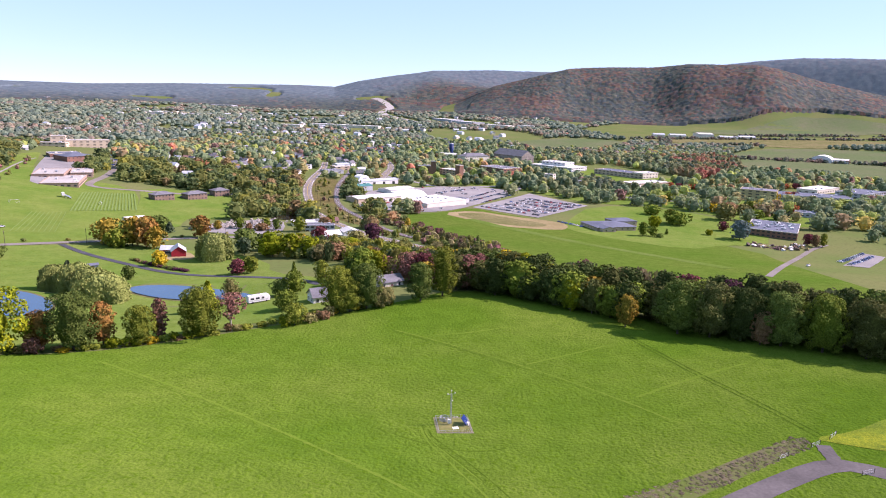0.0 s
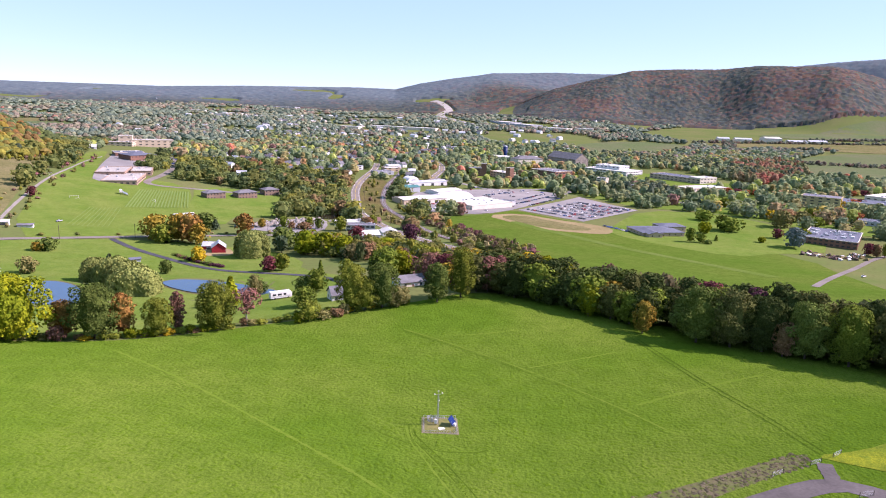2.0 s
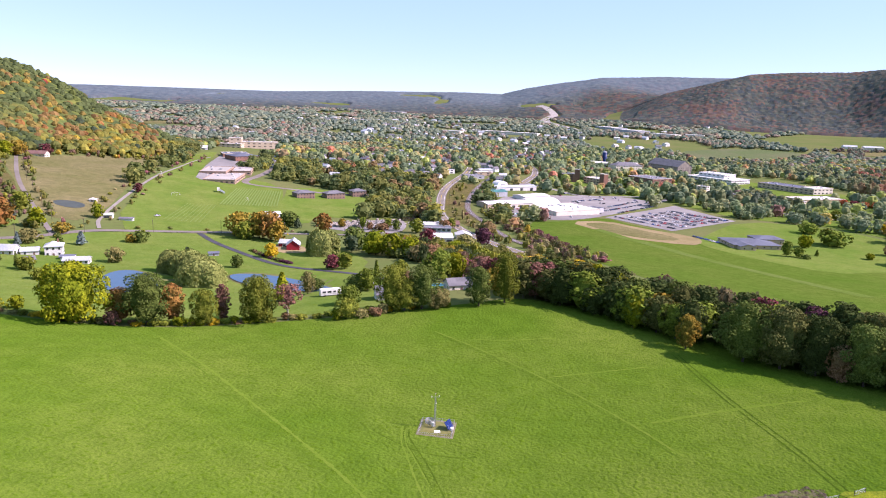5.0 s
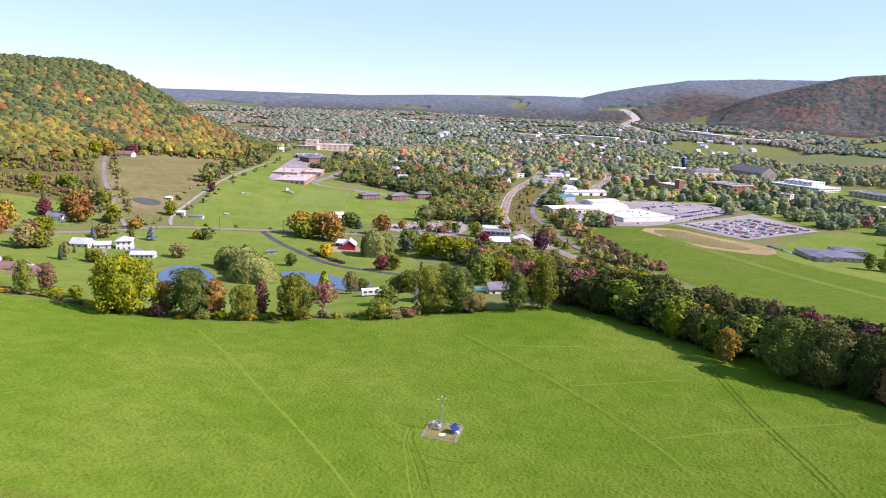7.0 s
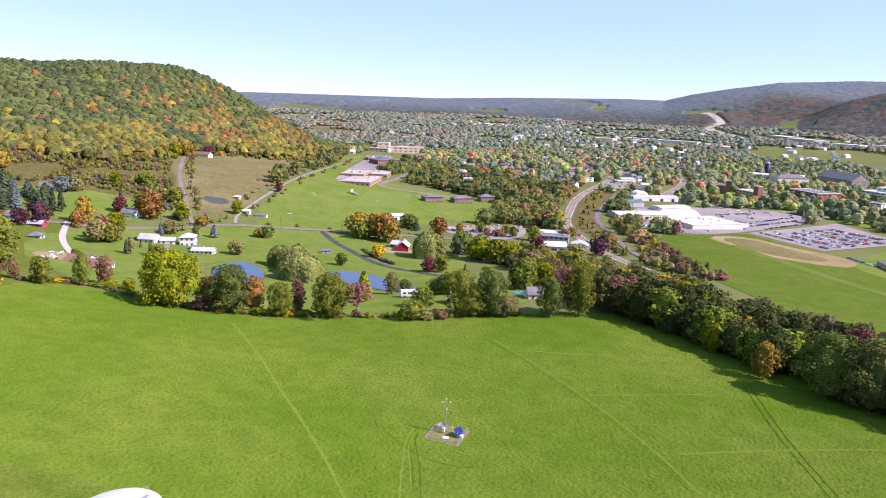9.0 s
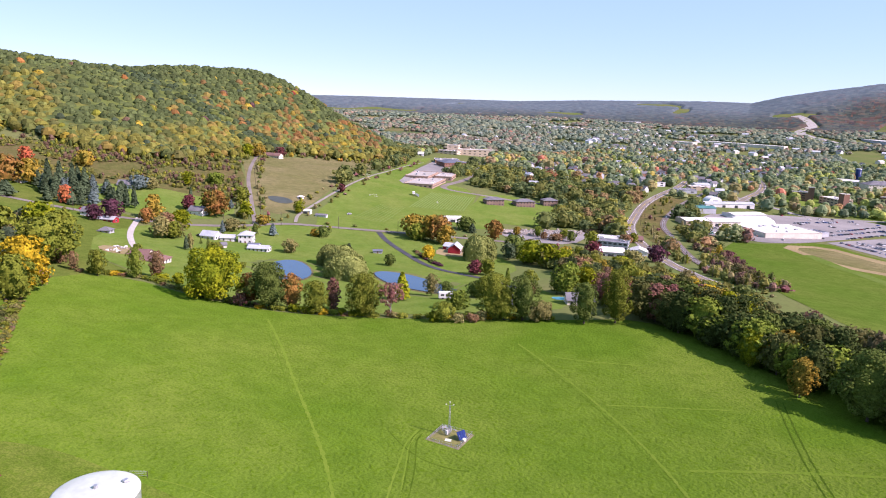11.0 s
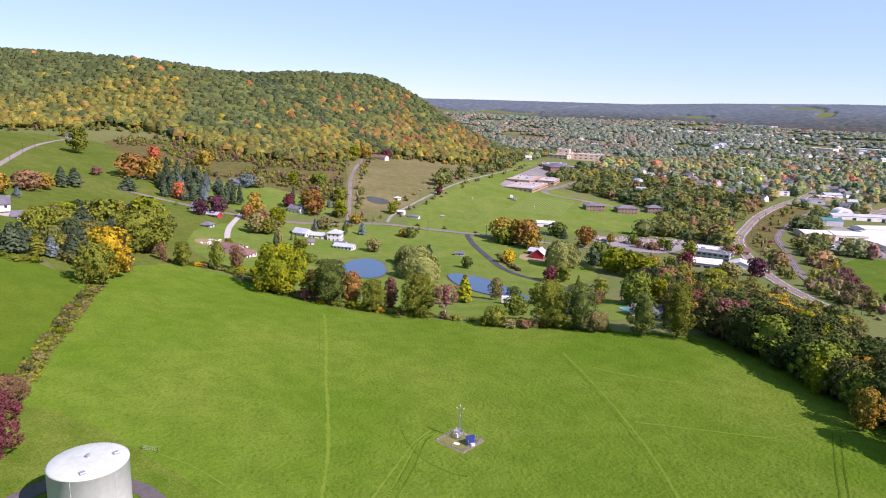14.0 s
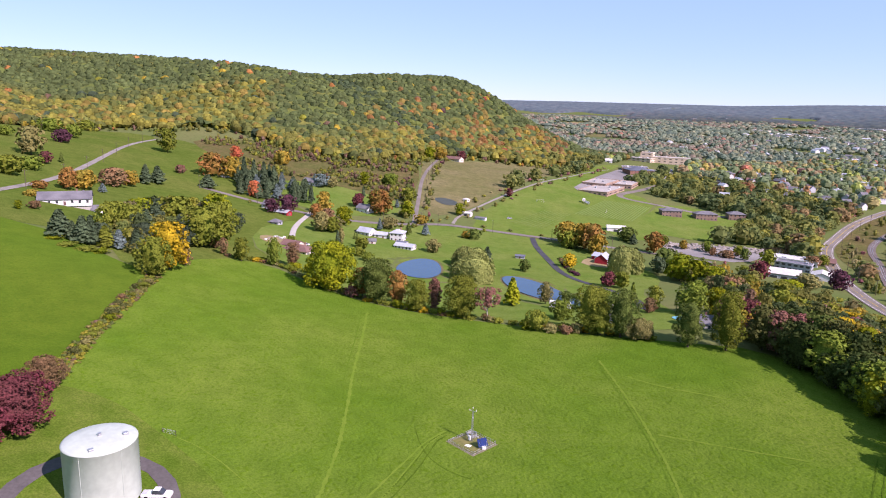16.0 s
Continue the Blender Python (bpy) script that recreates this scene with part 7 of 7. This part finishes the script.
# the wooded hill
x, y = scatter(-1500, -480, -250, 1150, 10.8)
EDGE = [(-722, 110), (-735, 174), (-777, 240), (-765, 300), (-747, 359), (-700, 385), (-590, 412), (-545, 450), (-568, 537), (-605, 640), (-606, 690), (-575, 786), (-600, 860), (-610, 905), (-640, 1000), (-700, 1150), (-1500, 1150), (-1500, -250), (-760, -250), (-740, 0)]
# thinner behind the crest
behind = (x < -1400) | ((y > 400) & (x < -1230)) | ((y > 750) & (x < -1060 + 0.7 * (y - 750)))
k = inside(EDGE, x, y) & (~behind | (rng.uniform(0, 1, len(x)) < 0.3))
x, y = x[k], y[k]
lowness = 1 - step(15, 70, land(x, y))
away = np.full(len(x), 1e9)
for (ax, ay), (bx, by) in zip(EDGE[:14], EDGE[1:15]):
    t = np.clip(((x - ax) * (bx - ax) + (y - ay) * (by - ay)) / ((bx - ax) ** 2 + (by - ay) ** 2), 0, 1)
    away = np.minimum(away, np.hypot(x - ax - t * (bx - ax), y - ay - t * (by - ay)))
lowness = np.maximum(lowness, 1 - step(40, 190, away))
n = len(x)
patch = 0.62 * value_noise(x, y, 120, 3) + 0.38 * value_noise(x, y, 40, 9)
# the upper slope and the northern flank are green, the foot turns to gold
lowness *= 1 - 0.75 * step(820, 960, y)
lowness = np.maximum(lowness, (0.72 - 0.3 * step(60, 110, land(x, y))) * (1 - step(250, 720, y + 160 * (value_noise(x, y, 150, 6) - 0.5))))
warm = step(0.32, 0.56, patch * (0.2 + 1.0 * lowness) + rng.uniform(-0.045, 0.045, n))[:, None]
c = (np.array((0.12, 0.16, 0.052)) * (1 - warm) + tints(n, [(4, (0.28, 0.262, 0.045)), (3, (0.225, 0.222, 0.045)), (2, (0.3, 0.225, 0.05)), (2, (0.165, 0.185, 0.045))]) * warm) * rng.uniform(0.86, 1.14, (n, 1))
odd = rng.uniform(0, 1, n)[:, None]
c = np.where(odd < 0.06, tints(n, [(3, DEEP), (2, PIN), (1, MID)]), c)
c = np.where(odd > 0.98, tints(n, [(2, YEL), (1, ORA), (3, RUS), (3, LIM), (1, (0.15, 0.08, 0.07))]), c)
gold = np.exp(-((x + 690) ** 2 / 110 ** 2 + (y - 770) ** 2 / 150 ** 2)) * step(0.3, 0.6, value_noise(x, y, 40, 14))
c = np.where((rng.uniform(0, 1, n) < gold)[:, None], tints(n, [(0.8, (0.36, 0.18, 0.055)), (0.7, (0.38, 0.28, 0.045)), (4, (0.29, 0.22, 0.055)), (2.5, (0.28, 0.175, 0.06)), (0.12, RED)]), c)
# a ravine of dark trees runs down the slope
ravine = np.exp(-((y - 600 - 0.25 * (x + 800)) ** 2) / 26 ** 2) * step(-1000, -880, x)
c = np.where((rng.uniform(0, 1, n) < ravine)[:, None], tints(n, [(3, (0.085, 0.125, 0.055)), (2, DEEP), (1, MID)]), c)
woods("hillside_wood", x, y, rng.uniform(9.5, 13.5, n), rng.uniform(5.0, 8.2, n), c, ROUND, "dense mixed wood in green and autumn gold on a steep hillside")

# undergrowth sheet, added between the crowns to lighten the dark gaps
gx, gy = np.meshgrid(np.arange(-1500, -500, 9.0), np.arange(-250, 1150, 9.0), indexing="ij")
ok = inside(EDGE, gx.ravel(), gy.ravel()).reshape(gx.shape)
gz = land(gx, gy) + np.where(ok, 7.0 + rng.uniform(-1.5, 1.5, gx.shape), 0)
idx = np.arange(gx.size).reshape(gx.shape)
cell = ok[:-1, :-1] & ok[1:, :-1] & ok[1:, 1:] & ok[:-1, 1:]
f = np.stack([idx[:-1, :-1], idx[1:, :-1], idx[1:, 1:], idx[:-1, 1:]], -1)[cell]
me = mesh_of("understorey", np.stack([gx, gy, gz], -1).reshape(-1, 3), f, WOODS)
col = me.color_attributes.new("tint", "FLOAT_COLOR", "POINT")
col.data.foreach_set("color", np.concatenate([tints(gx.size, [(3, MID), (1, OLV), (2, DEEP)]), np.ones((gx.size, 1))], 1).astype(np.float32).ravel())
tagged(new("understorey", me), "leafy undergrowth filling a hillside wood", "trees", kind="stuff")

# young trees along the foot of the wood
FOOT = [(-722, 110), (-735, 174), (-777, 240), (-765, 300), (-747, 359), (-700, 385), (-590, 412), (-545, 450), (-568, 537), (-605, 640), (-606, 690), (-575, 786), (-600, 860), (-610, 905)]
x, y = scatter(-800, -530, 100, 910, 6.5)
k = near_line(FOOT, x, y, 15) & (rng.uniform(0, 1, len(x)) < 0.6) & ~near_line(ROADS["hill_road"][0], x, y, 7)
for a, b, r in TAKEN:
    k &= np.hypot(x - a, y - b) > r + 3
x, y = x[k], y[k]
n = len(x)
woods("wood_edge", x, y, rng.uniform(3, 8.5, n), rng.uniform(2.2, 4.4, n), tints(n, [(4, OLV), (3, LIM), (2, MID), (1, YEL), (1, RUS), (0.5, ORA)]), SMALL, "young olive and yellow trees along the foot of a wood")

# scrub on the slope below the wood
x, y = scatter(-730, -370, 290, 540, 5.6)
k = inside([(-385, 405), (-500, 505), (-555, 525), (-640, 420), (-720, 345), (-700, 320), (-500, 310), (-480, 370)], x, y) & (value_noise(x, y, 30, 5) > 0.4)
k &= ~near_line(ROADS["hill_road"][0], x, y, 7)
x, y = x[k], y[k]
n = len(x)
woods("hillside_scrub", x, y, rng.uniform(1.2, 5.5, n), rng.uniform(1.4, 3.4, n), tints(n, [(2.5, RUS), (5, OLV), (2, MID), (2, LIM), (1.2, (0.2, 0.13, 0.08))]), SMALL, "russet and olive scrub on a rough slope")

CLEAR = [[(-345, 400), (-350, 440), (-420, 560), (-545, 790), (-590, 850), (-600, 690), (-560, 540), (-500, 500), (-400, 420)],
         [(-318, 408), (-262, 430), (-245, 470), (-250, 520), (-262, 560), (-245, 570), (-203, 598), (-212, 660), (-229, 700), (-260, 745), (-400, 745), (-470, 745), (-560, 905), (-600, 980), (-590, 900), (-545, 830), (-430, 600)],
         [(-70, 700), (-10, 735), (26, 795), (60, 740), (93, 720), (175, 845), (260, 845), (335, 700), (400, 700), (420, 640), (270, 480), (200, 400), (100, 420), (40, 480), (-20, 580)],
         [(2, 780), (93, 704), (196, 845), (112, 995)],
         [(-100, 735), (-55, 728), (-14, 737), (22, 795), (100, 990), (30, 1010), (-30, 965), (-110, 900), (-112, 780)],
         [(-440, 760), (-420, 700), (-470, 700), (-560, 860), (-700, 1160), (-600, 1200), (-500, 960)],
         [(-165, 510), (-240, 510), (-260, 560), (-200, 595), (-165, 650), (-140, 600), (-130, 540)],
         [(620, 1440), (560, 1560), (860, 2010), (1100, 2060), (1500, 1900), (1300, 1400), (900, 1250)],
         [(560, 2180), (450, 2600), (700, 3060), (1250, 3000), (1600, 3080), (2200, 2900), (1700, 2200), (900, 2030)],
         [(200, 1700), (420, 1830), (560, 2180), (350, 2250), (150, 2000)],
         [(-60, 590), (-118, 655), (-150, 715), (-170, 770), (-190, 850), (-205, 950), (-160, 960), (-140, 860), (-128, 800), (-112, 745), (-85, 680), (-40, 590)],
         [(395, 1306), (426, 1173), (594, 1411), (686, 1690), (516, 1621)], [(230, 1120), (300, 1110), (420, 1180), (390, 1300), (330, 1440), (220, 1420), (180, 1250)]]
LINES = [(ROADS["main_road"][0], 11), (ROADS["through_road"][0], 11), (ROADS["campus_road"][0], 10), (RAIL, 8), (ROADS["school_drive"][0], 8), (ROADS["school_road"][0], 8)]


def cleared(x, y):
    k = np.zeros(len(x), bool)
    for poly in CLEAR:
        k |= inside(poly, x, y)
    for line, width in LINES:
        k |= near_line(line, x, y, width)
    for a, b, r in TAKEN:
        d = math.hypot(a, b)
        k |= np.hypot(x - a * (1 - 20 / d), y - b * (1 - 20 / d)) < r + 8
    for ring in FAR_FIELDS:
        k |= inside(ring, x, y)
    return k


# trees of the town
x, y = scatter(-640, 760, 560, 1900, 13.8)
dens = value_noise(x, y, 70, 8)
k = ~cleared(x, y) & (rng.uniform(0, 1, len(x)) < np.where((x > -245) & (x < -110) & (y < 900), 0.95, np.where((x > -70) & (y < 1450), 0.22 + 0.7 * dens, 0.5 + 0.75 * dens))) & (x > -620 - 0.2 * (y - 900)) & ~((x > -70) & (y < 640))
x, y = x[k], y[k]
n = len(x)
# town tints lean to blue: a little haze is painted into them
TOWN_GREEN = [(5, (0.175, 0.23, 0.105)), (4, (0.135, 0.185, 0.1)), (4, (0.235, 0.27, 0.12)), (1.5, (0.31, 0.36, 0.09))]
TOWN_RUST = [(3, (0.31, 0.23, 0.115)), (1.5, (0.39, 0.235, 0.105)), (4, (0.33, 0.29, 0.115)), (0.5, (0.5, 0.19, 0.11)), (1.0, (0.44, 0.36, 0.09)), (0.8, (0.25, 0.15, 0.115))]
rust = step(0.35, 0.75, value_noise(x, y, 48, 21) + rng.uniform(-0.2, 0.2, n) + 0.25 * ((x < -330) & (y > 1050)))
c = np.where((rng.uniform(0, 1, n) < rust * 0.33)[:, None], tints(n, TOWN_RUST), tints(n, TOWN_GREEN))
big = rng.uniform(0, 1, n) ** 1.5
# by the creek and the road the wood is greener, with some yellow
by_road = ((y < 960) & (x < -60))[:, None]
c = np.where(by_road, tints(n, [(4, (0.15, 0.185, 0.05)), (4, (0.19, 0.205, 0.05)), (3, (0.1, 0.14, 0.05)), (1.4, (0.27, 0.265, 0.045)), (0.8, (0.27, 0.19, 0.08)), (0.3, (0.36, 0.17, 0.075))]) * 1.15, c * 1.3)
for front, shapes in ((y < 960, YARD), (y >= 960, GARDEN)):
    woods("town_trees", x[front], y[front], 9.5 + 8.5 * big[front], 6.4 + 4.6 * big[front], c[front], shapes, "green and autumn-coloured trees between the houses of a town")

def low_edge(az):
    return np.interp(az, [-20, -6, -1, 4], [3750, 3400, 3300, 3170])


# a wooded knoll and belts of tall trees behind the campus
KNOLL = [(395, 1306), (426, 1173), (594, 1411), (686, 1690), (516, 1621)]
BELTS = [[(200, 1601), (353, 1460), (382, 1623), (232, 1723)], [(363, 1411), (432, 1441), (453, 1623), (380, 1560)], [(98, 1050), (200, 969), (272, 987), (227, 1104)]]
x, y = scatter(60, 720, 950, 1740, 13)
k = inside(KNOLL, x, y)
for ring in BELTS:
    k |= inside(ring, x, y)
for a, b, r in TAKEN:
    k &= np.hypot(x - a, y - b) > r + 6
k &= ~near_line(ROADS["campus_road"][0], x, y, 10)
x, y = x[k], y[k]
n = len(x)
hot = (inside(KNOLL, x, y) & (value_noise(x, y, 60, 77) + rng.uniform(-0.15, 0.15, n) > 0.58))[:, None]
woods("knoll_wood", x, y, rng.uniform(12, 19, n), rng.uniform(6.5, 9.5, n), np.where(hot, tints(n, [(3, (0.4, 0.2, 0.12)), (3, (0.36, 0.25, 0.12)), (1, (0.46, 0.15, 0.1)), (2, (0.3, 0.27, 0.12))]), tints(n, [(3, (0.13, 0.165, 0.1)), (3, (0.2, 0.23, 0.1)), (2, (0.3, 0.29, 0.12))])), GARDEN, "tall dark and rust-coloured trees on a knoll and in belts")

# woods across the far valley
BROAD = [far_crown(800 + i, 6, 0.86, 3, 6) for i in range(6)]
for nearest, farthest, gap, small, large in ((1700, 2650, 21, 9, 13.5), (2650, 3800, 29, 13, 20)):
    x, y = scatter(-3300, 1750, 900, 3600, gap)
    az = np.degrees(np.arctan2(x, y))
    r = np.hypot(x, y)
    k = (r > nearest) & (r <= farthest) & (r < low_edge(az) - 10) & (az > -56) & (az < 36) & ~cleared(x, y) & (value_noise(x, y, 170, 33) + 0.35 * value_noise(x, y, 60, 34) > 0.53 - 0.12 * (az < -10)) & ~((x < -560) & (y < 1160))
    k &= ~near_line(ROADS["motorway"][0], x, y, 40)
    x, y = x[k], y[k]
    n = len(x)
    rusty = value_noise(x, y, 150, 55) + rng.uniform(-0.3, 0.3, n) > 0.7
    # tints paled and blued, so that distance haze sits in the colour
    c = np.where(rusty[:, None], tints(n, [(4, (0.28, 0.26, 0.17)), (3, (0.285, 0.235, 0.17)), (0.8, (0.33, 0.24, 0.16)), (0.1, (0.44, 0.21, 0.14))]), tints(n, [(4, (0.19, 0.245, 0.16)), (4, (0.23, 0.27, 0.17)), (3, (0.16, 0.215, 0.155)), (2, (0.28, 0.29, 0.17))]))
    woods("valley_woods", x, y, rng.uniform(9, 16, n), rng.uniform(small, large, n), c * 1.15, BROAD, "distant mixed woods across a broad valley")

# hedgerows between the valley fields
for line in ([(640, 1720), (960, 1640), (1290, 1540)], [(690, 2070), (1000, 2150), (1330, 2160), (1660, 2060)], [(570, 2270), (900, 2340), (1520, 2430)], [(430, 1850), (640, 2080), (700, 2330)], [(960, 2470), (1300, 2560), (1750, 2620)]):
    xs, ys = [q[0] for q in line], [q[1] for q in line]
    x, y = scatter(min(xs) - 30, max(xs) + 30, min(ys) - 30, max(ys) + 30, 15)
    k = near_line(line, x, y, 15) & (value_noise(x, y, 90, 81) > 0.32)
    x, y = x[k], y[k]
    n = len(x)
    woods("hedgerow", x, y, rng.uniform(5, 12, n), rng.uniform(6, 11, n), tints(n, [(3, (0.16, 0.19, 0.12)), (3, (0.2, 0.2, 0.13)), (2, (0.25, 0.18, 0.13))]), TINY, "hedgerow of mixed autumn trees between valley fields")

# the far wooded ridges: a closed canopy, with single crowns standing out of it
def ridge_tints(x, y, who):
    """Green and rust in broad drifts, a shade for each tree, haze painted in."""
    drift = 0.55 * value_noise(x, y, 210, 51) + 0.45 * value_noise(x, y, 70, 52) + 0.5 * (who - 0.5)
    rust = np.array([(0.165, 0.115, 0.09), (0.195, 0.12, 0.08), (0.135, 0.11, 0.1), (0.165, 0.135, 0.095)])
    green = np.array([(0.09, 0.115, 0.095), (0.115, 0.135, 0.1), (0.08, 0.105, 0.1), (0.145, 0.14, 0.105)])
    pick = (who * 997).astype(int) % 4
    west = 1 - step(-9, -1, np.degrees(np.arctan2(x, y)))
    c = np.where((drift > 0.6 + 0.12 * west)[:, None], rust[pick], green[pick]) * (0.8 + 0.4 * ((who * 131) % 1))[:, None]
    # the farthest hills are blended to blue-grey: haze put into the tint
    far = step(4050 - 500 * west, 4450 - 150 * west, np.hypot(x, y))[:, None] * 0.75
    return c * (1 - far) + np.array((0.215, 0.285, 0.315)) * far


def canopy(x, y, gap):
    """Rounded crowns set close together: how high the leaves stand, from 0 to 1, and a number for the tree."""
    ix, iy = np.floor(x / gap).astype(int), np.floor(y / gap).astype(int)
    jx, jy, own = [np.random.default_rng(k).uniform(0, 1, (97, 97)) for k in (61, 62, 63)]
    best, who = np.full(x.shape, 9.0), np.zeros(x.shape)
    for i in (-1, 0, 1):
        for j in (-1, 0, 1):
            a, b = (ix + i) % 97, (iy + j) % 97
            d = np.hypot(x / gap - ix - i - jx[a, b], y / gap - iy - j - jy[a, b])
            who = np.where(d < best, own[a, b], who)
            best = np.minimum(best, d)
    return np.sqrt(np.clip(1 - best ** 2, 0, 1)), who


def tinted_sheet(name, x, y, z, who, label):
    """A closed canopy over a grid of places, each facet with the shade of its tree."""
    n, m = x.shape
    idx = np.arange(n * m).reshape(n, m)
    f = np.stack([idx[:-1, :-1], idx[1:, :-1], idx[1:, 1:], idx[:-1, 1:]], -1).reshape(-1, 4)
    me = mesh_of(name, np.stack([x, y, z], -1).reshape(-1, 3), f, WOODS)
    col = me.color_attributes.new("tint", "FLOAT_COLOR", "CORNER")
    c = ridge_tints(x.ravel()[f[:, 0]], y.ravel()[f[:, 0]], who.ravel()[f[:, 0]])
    col.data.foreach_set("color", np.concatenate([c, np.ones((len(f), 1))], 1).repeat(4, 0).astype(np.float32).ravel())
    return tagged(new(name, me), label, "trees", kind="stuff")


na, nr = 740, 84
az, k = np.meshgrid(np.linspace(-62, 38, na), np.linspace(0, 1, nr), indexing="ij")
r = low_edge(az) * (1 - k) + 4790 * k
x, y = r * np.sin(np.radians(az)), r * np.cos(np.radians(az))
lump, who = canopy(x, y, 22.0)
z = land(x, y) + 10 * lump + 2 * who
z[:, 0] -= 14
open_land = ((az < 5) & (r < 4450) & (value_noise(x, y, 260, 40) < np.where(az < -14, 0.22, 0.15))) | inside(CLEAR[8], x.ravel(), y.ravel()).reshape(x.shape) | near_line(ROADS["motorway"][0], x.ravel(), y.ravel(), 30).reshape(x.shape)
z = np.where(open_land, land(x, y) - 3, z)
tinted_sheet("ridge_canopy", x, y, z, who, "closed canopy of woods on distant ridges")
# the nearer ridge, crown by crown
na, nr = 430, 125
az, r = np.meshgrid(np.linspace(-5, 37, na), np.linspace(3150, 3960, nr), indexing="ij")
x, y = r * np.sin(np.radians(az)), r * np.cos(np.radians(az))
lump, who = canopy(x, y, 14.0)
rise = np.interp(az, *zip(*RIDGE))
grown = step(-1.0, 2.2, rise) * step(3150, 3230, r + 45 * value_noise(x, y, 40, 71) - 20)
z = land(x, y) + grown * (9 * lump + 4 * who + 5) - 10 * (1 - step(-1.0, 0.2, rise) * step(3150, 3230, r))
z = np.where(inside(CLEAR[8], x.ravel(), y.ravel()).reshape(x.shape), land(x, y) - 8, z)
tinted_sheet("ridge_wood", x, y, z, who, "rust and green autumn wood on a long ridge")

# scrubby trees along the railway, the main road and the lanes
for line, near, wide, gap, low, tall, keep in ((RAIL, 7, 20, 6, 2.5, 8, 0.7), (ROADS["main_road"][0], 11, 20, 8, 1.5, 5, 0.25), (ROADS["school_road"][0], 5, 14, 6, 1.5, 5, 0.4), (ROADS["country_road"][0], 5, 10, 6, 1, 3.5, 0.25), (ROADS["hill_road"][0], 5, 14, 6, 2, 6, 0.4)):
    xs, ys = [q[0] for q in line], [q[1] for q in line]
    x, y = scatter(min(xs) - 30, max(xs) + 30, min(ys) - 30, min(max(ys) + 30, 1000), gap)
    k = near_line(line, x, y, wide) & ~near_line(line, x, y, near) & (rng.uniform(0, 1, len(x)) < keep)
    for name in ("main_road", "school_road", "country_road", "hill_road", "drive"):
        k &= ~near_line(ROADS[name][0], x, y, 6 if name != "main_road" else 10)
    if line is RAIL or line is ROADS["main_road"][0]:
        k &= x < 40
    if line is RAIL:
        # only weeds on the road side of the line
        k &= ~inside(CLEAR[-3], x, y) | (rng.uniform(0, 1, len(x)) < 0.12)
    if line is ROADS["school_road"][0]:
        k &= x < -318 - (y - 402) * 0.49
    for a, b, r in TAKEN:
        k &= np.hypot(x - a, y - b) > r
    x, y = x[k], y[k]
    n = len(x)
    woods("trackside_scrub", x, y, rng.uniform(low, tall, n), rng.uniform(1.6, 1.2 + tall * 0.42, n), tints(n, [(1.5, (0.28, 0.17, 0.12)), (5, OLV), (2, MID), (1.4, LIM), (0.6, (0.3, 0.13, 0.12)), (3, (0.32, 0.28, 0.12))]), SMALL, "scrubby olive and russet trees beside a road or railway")
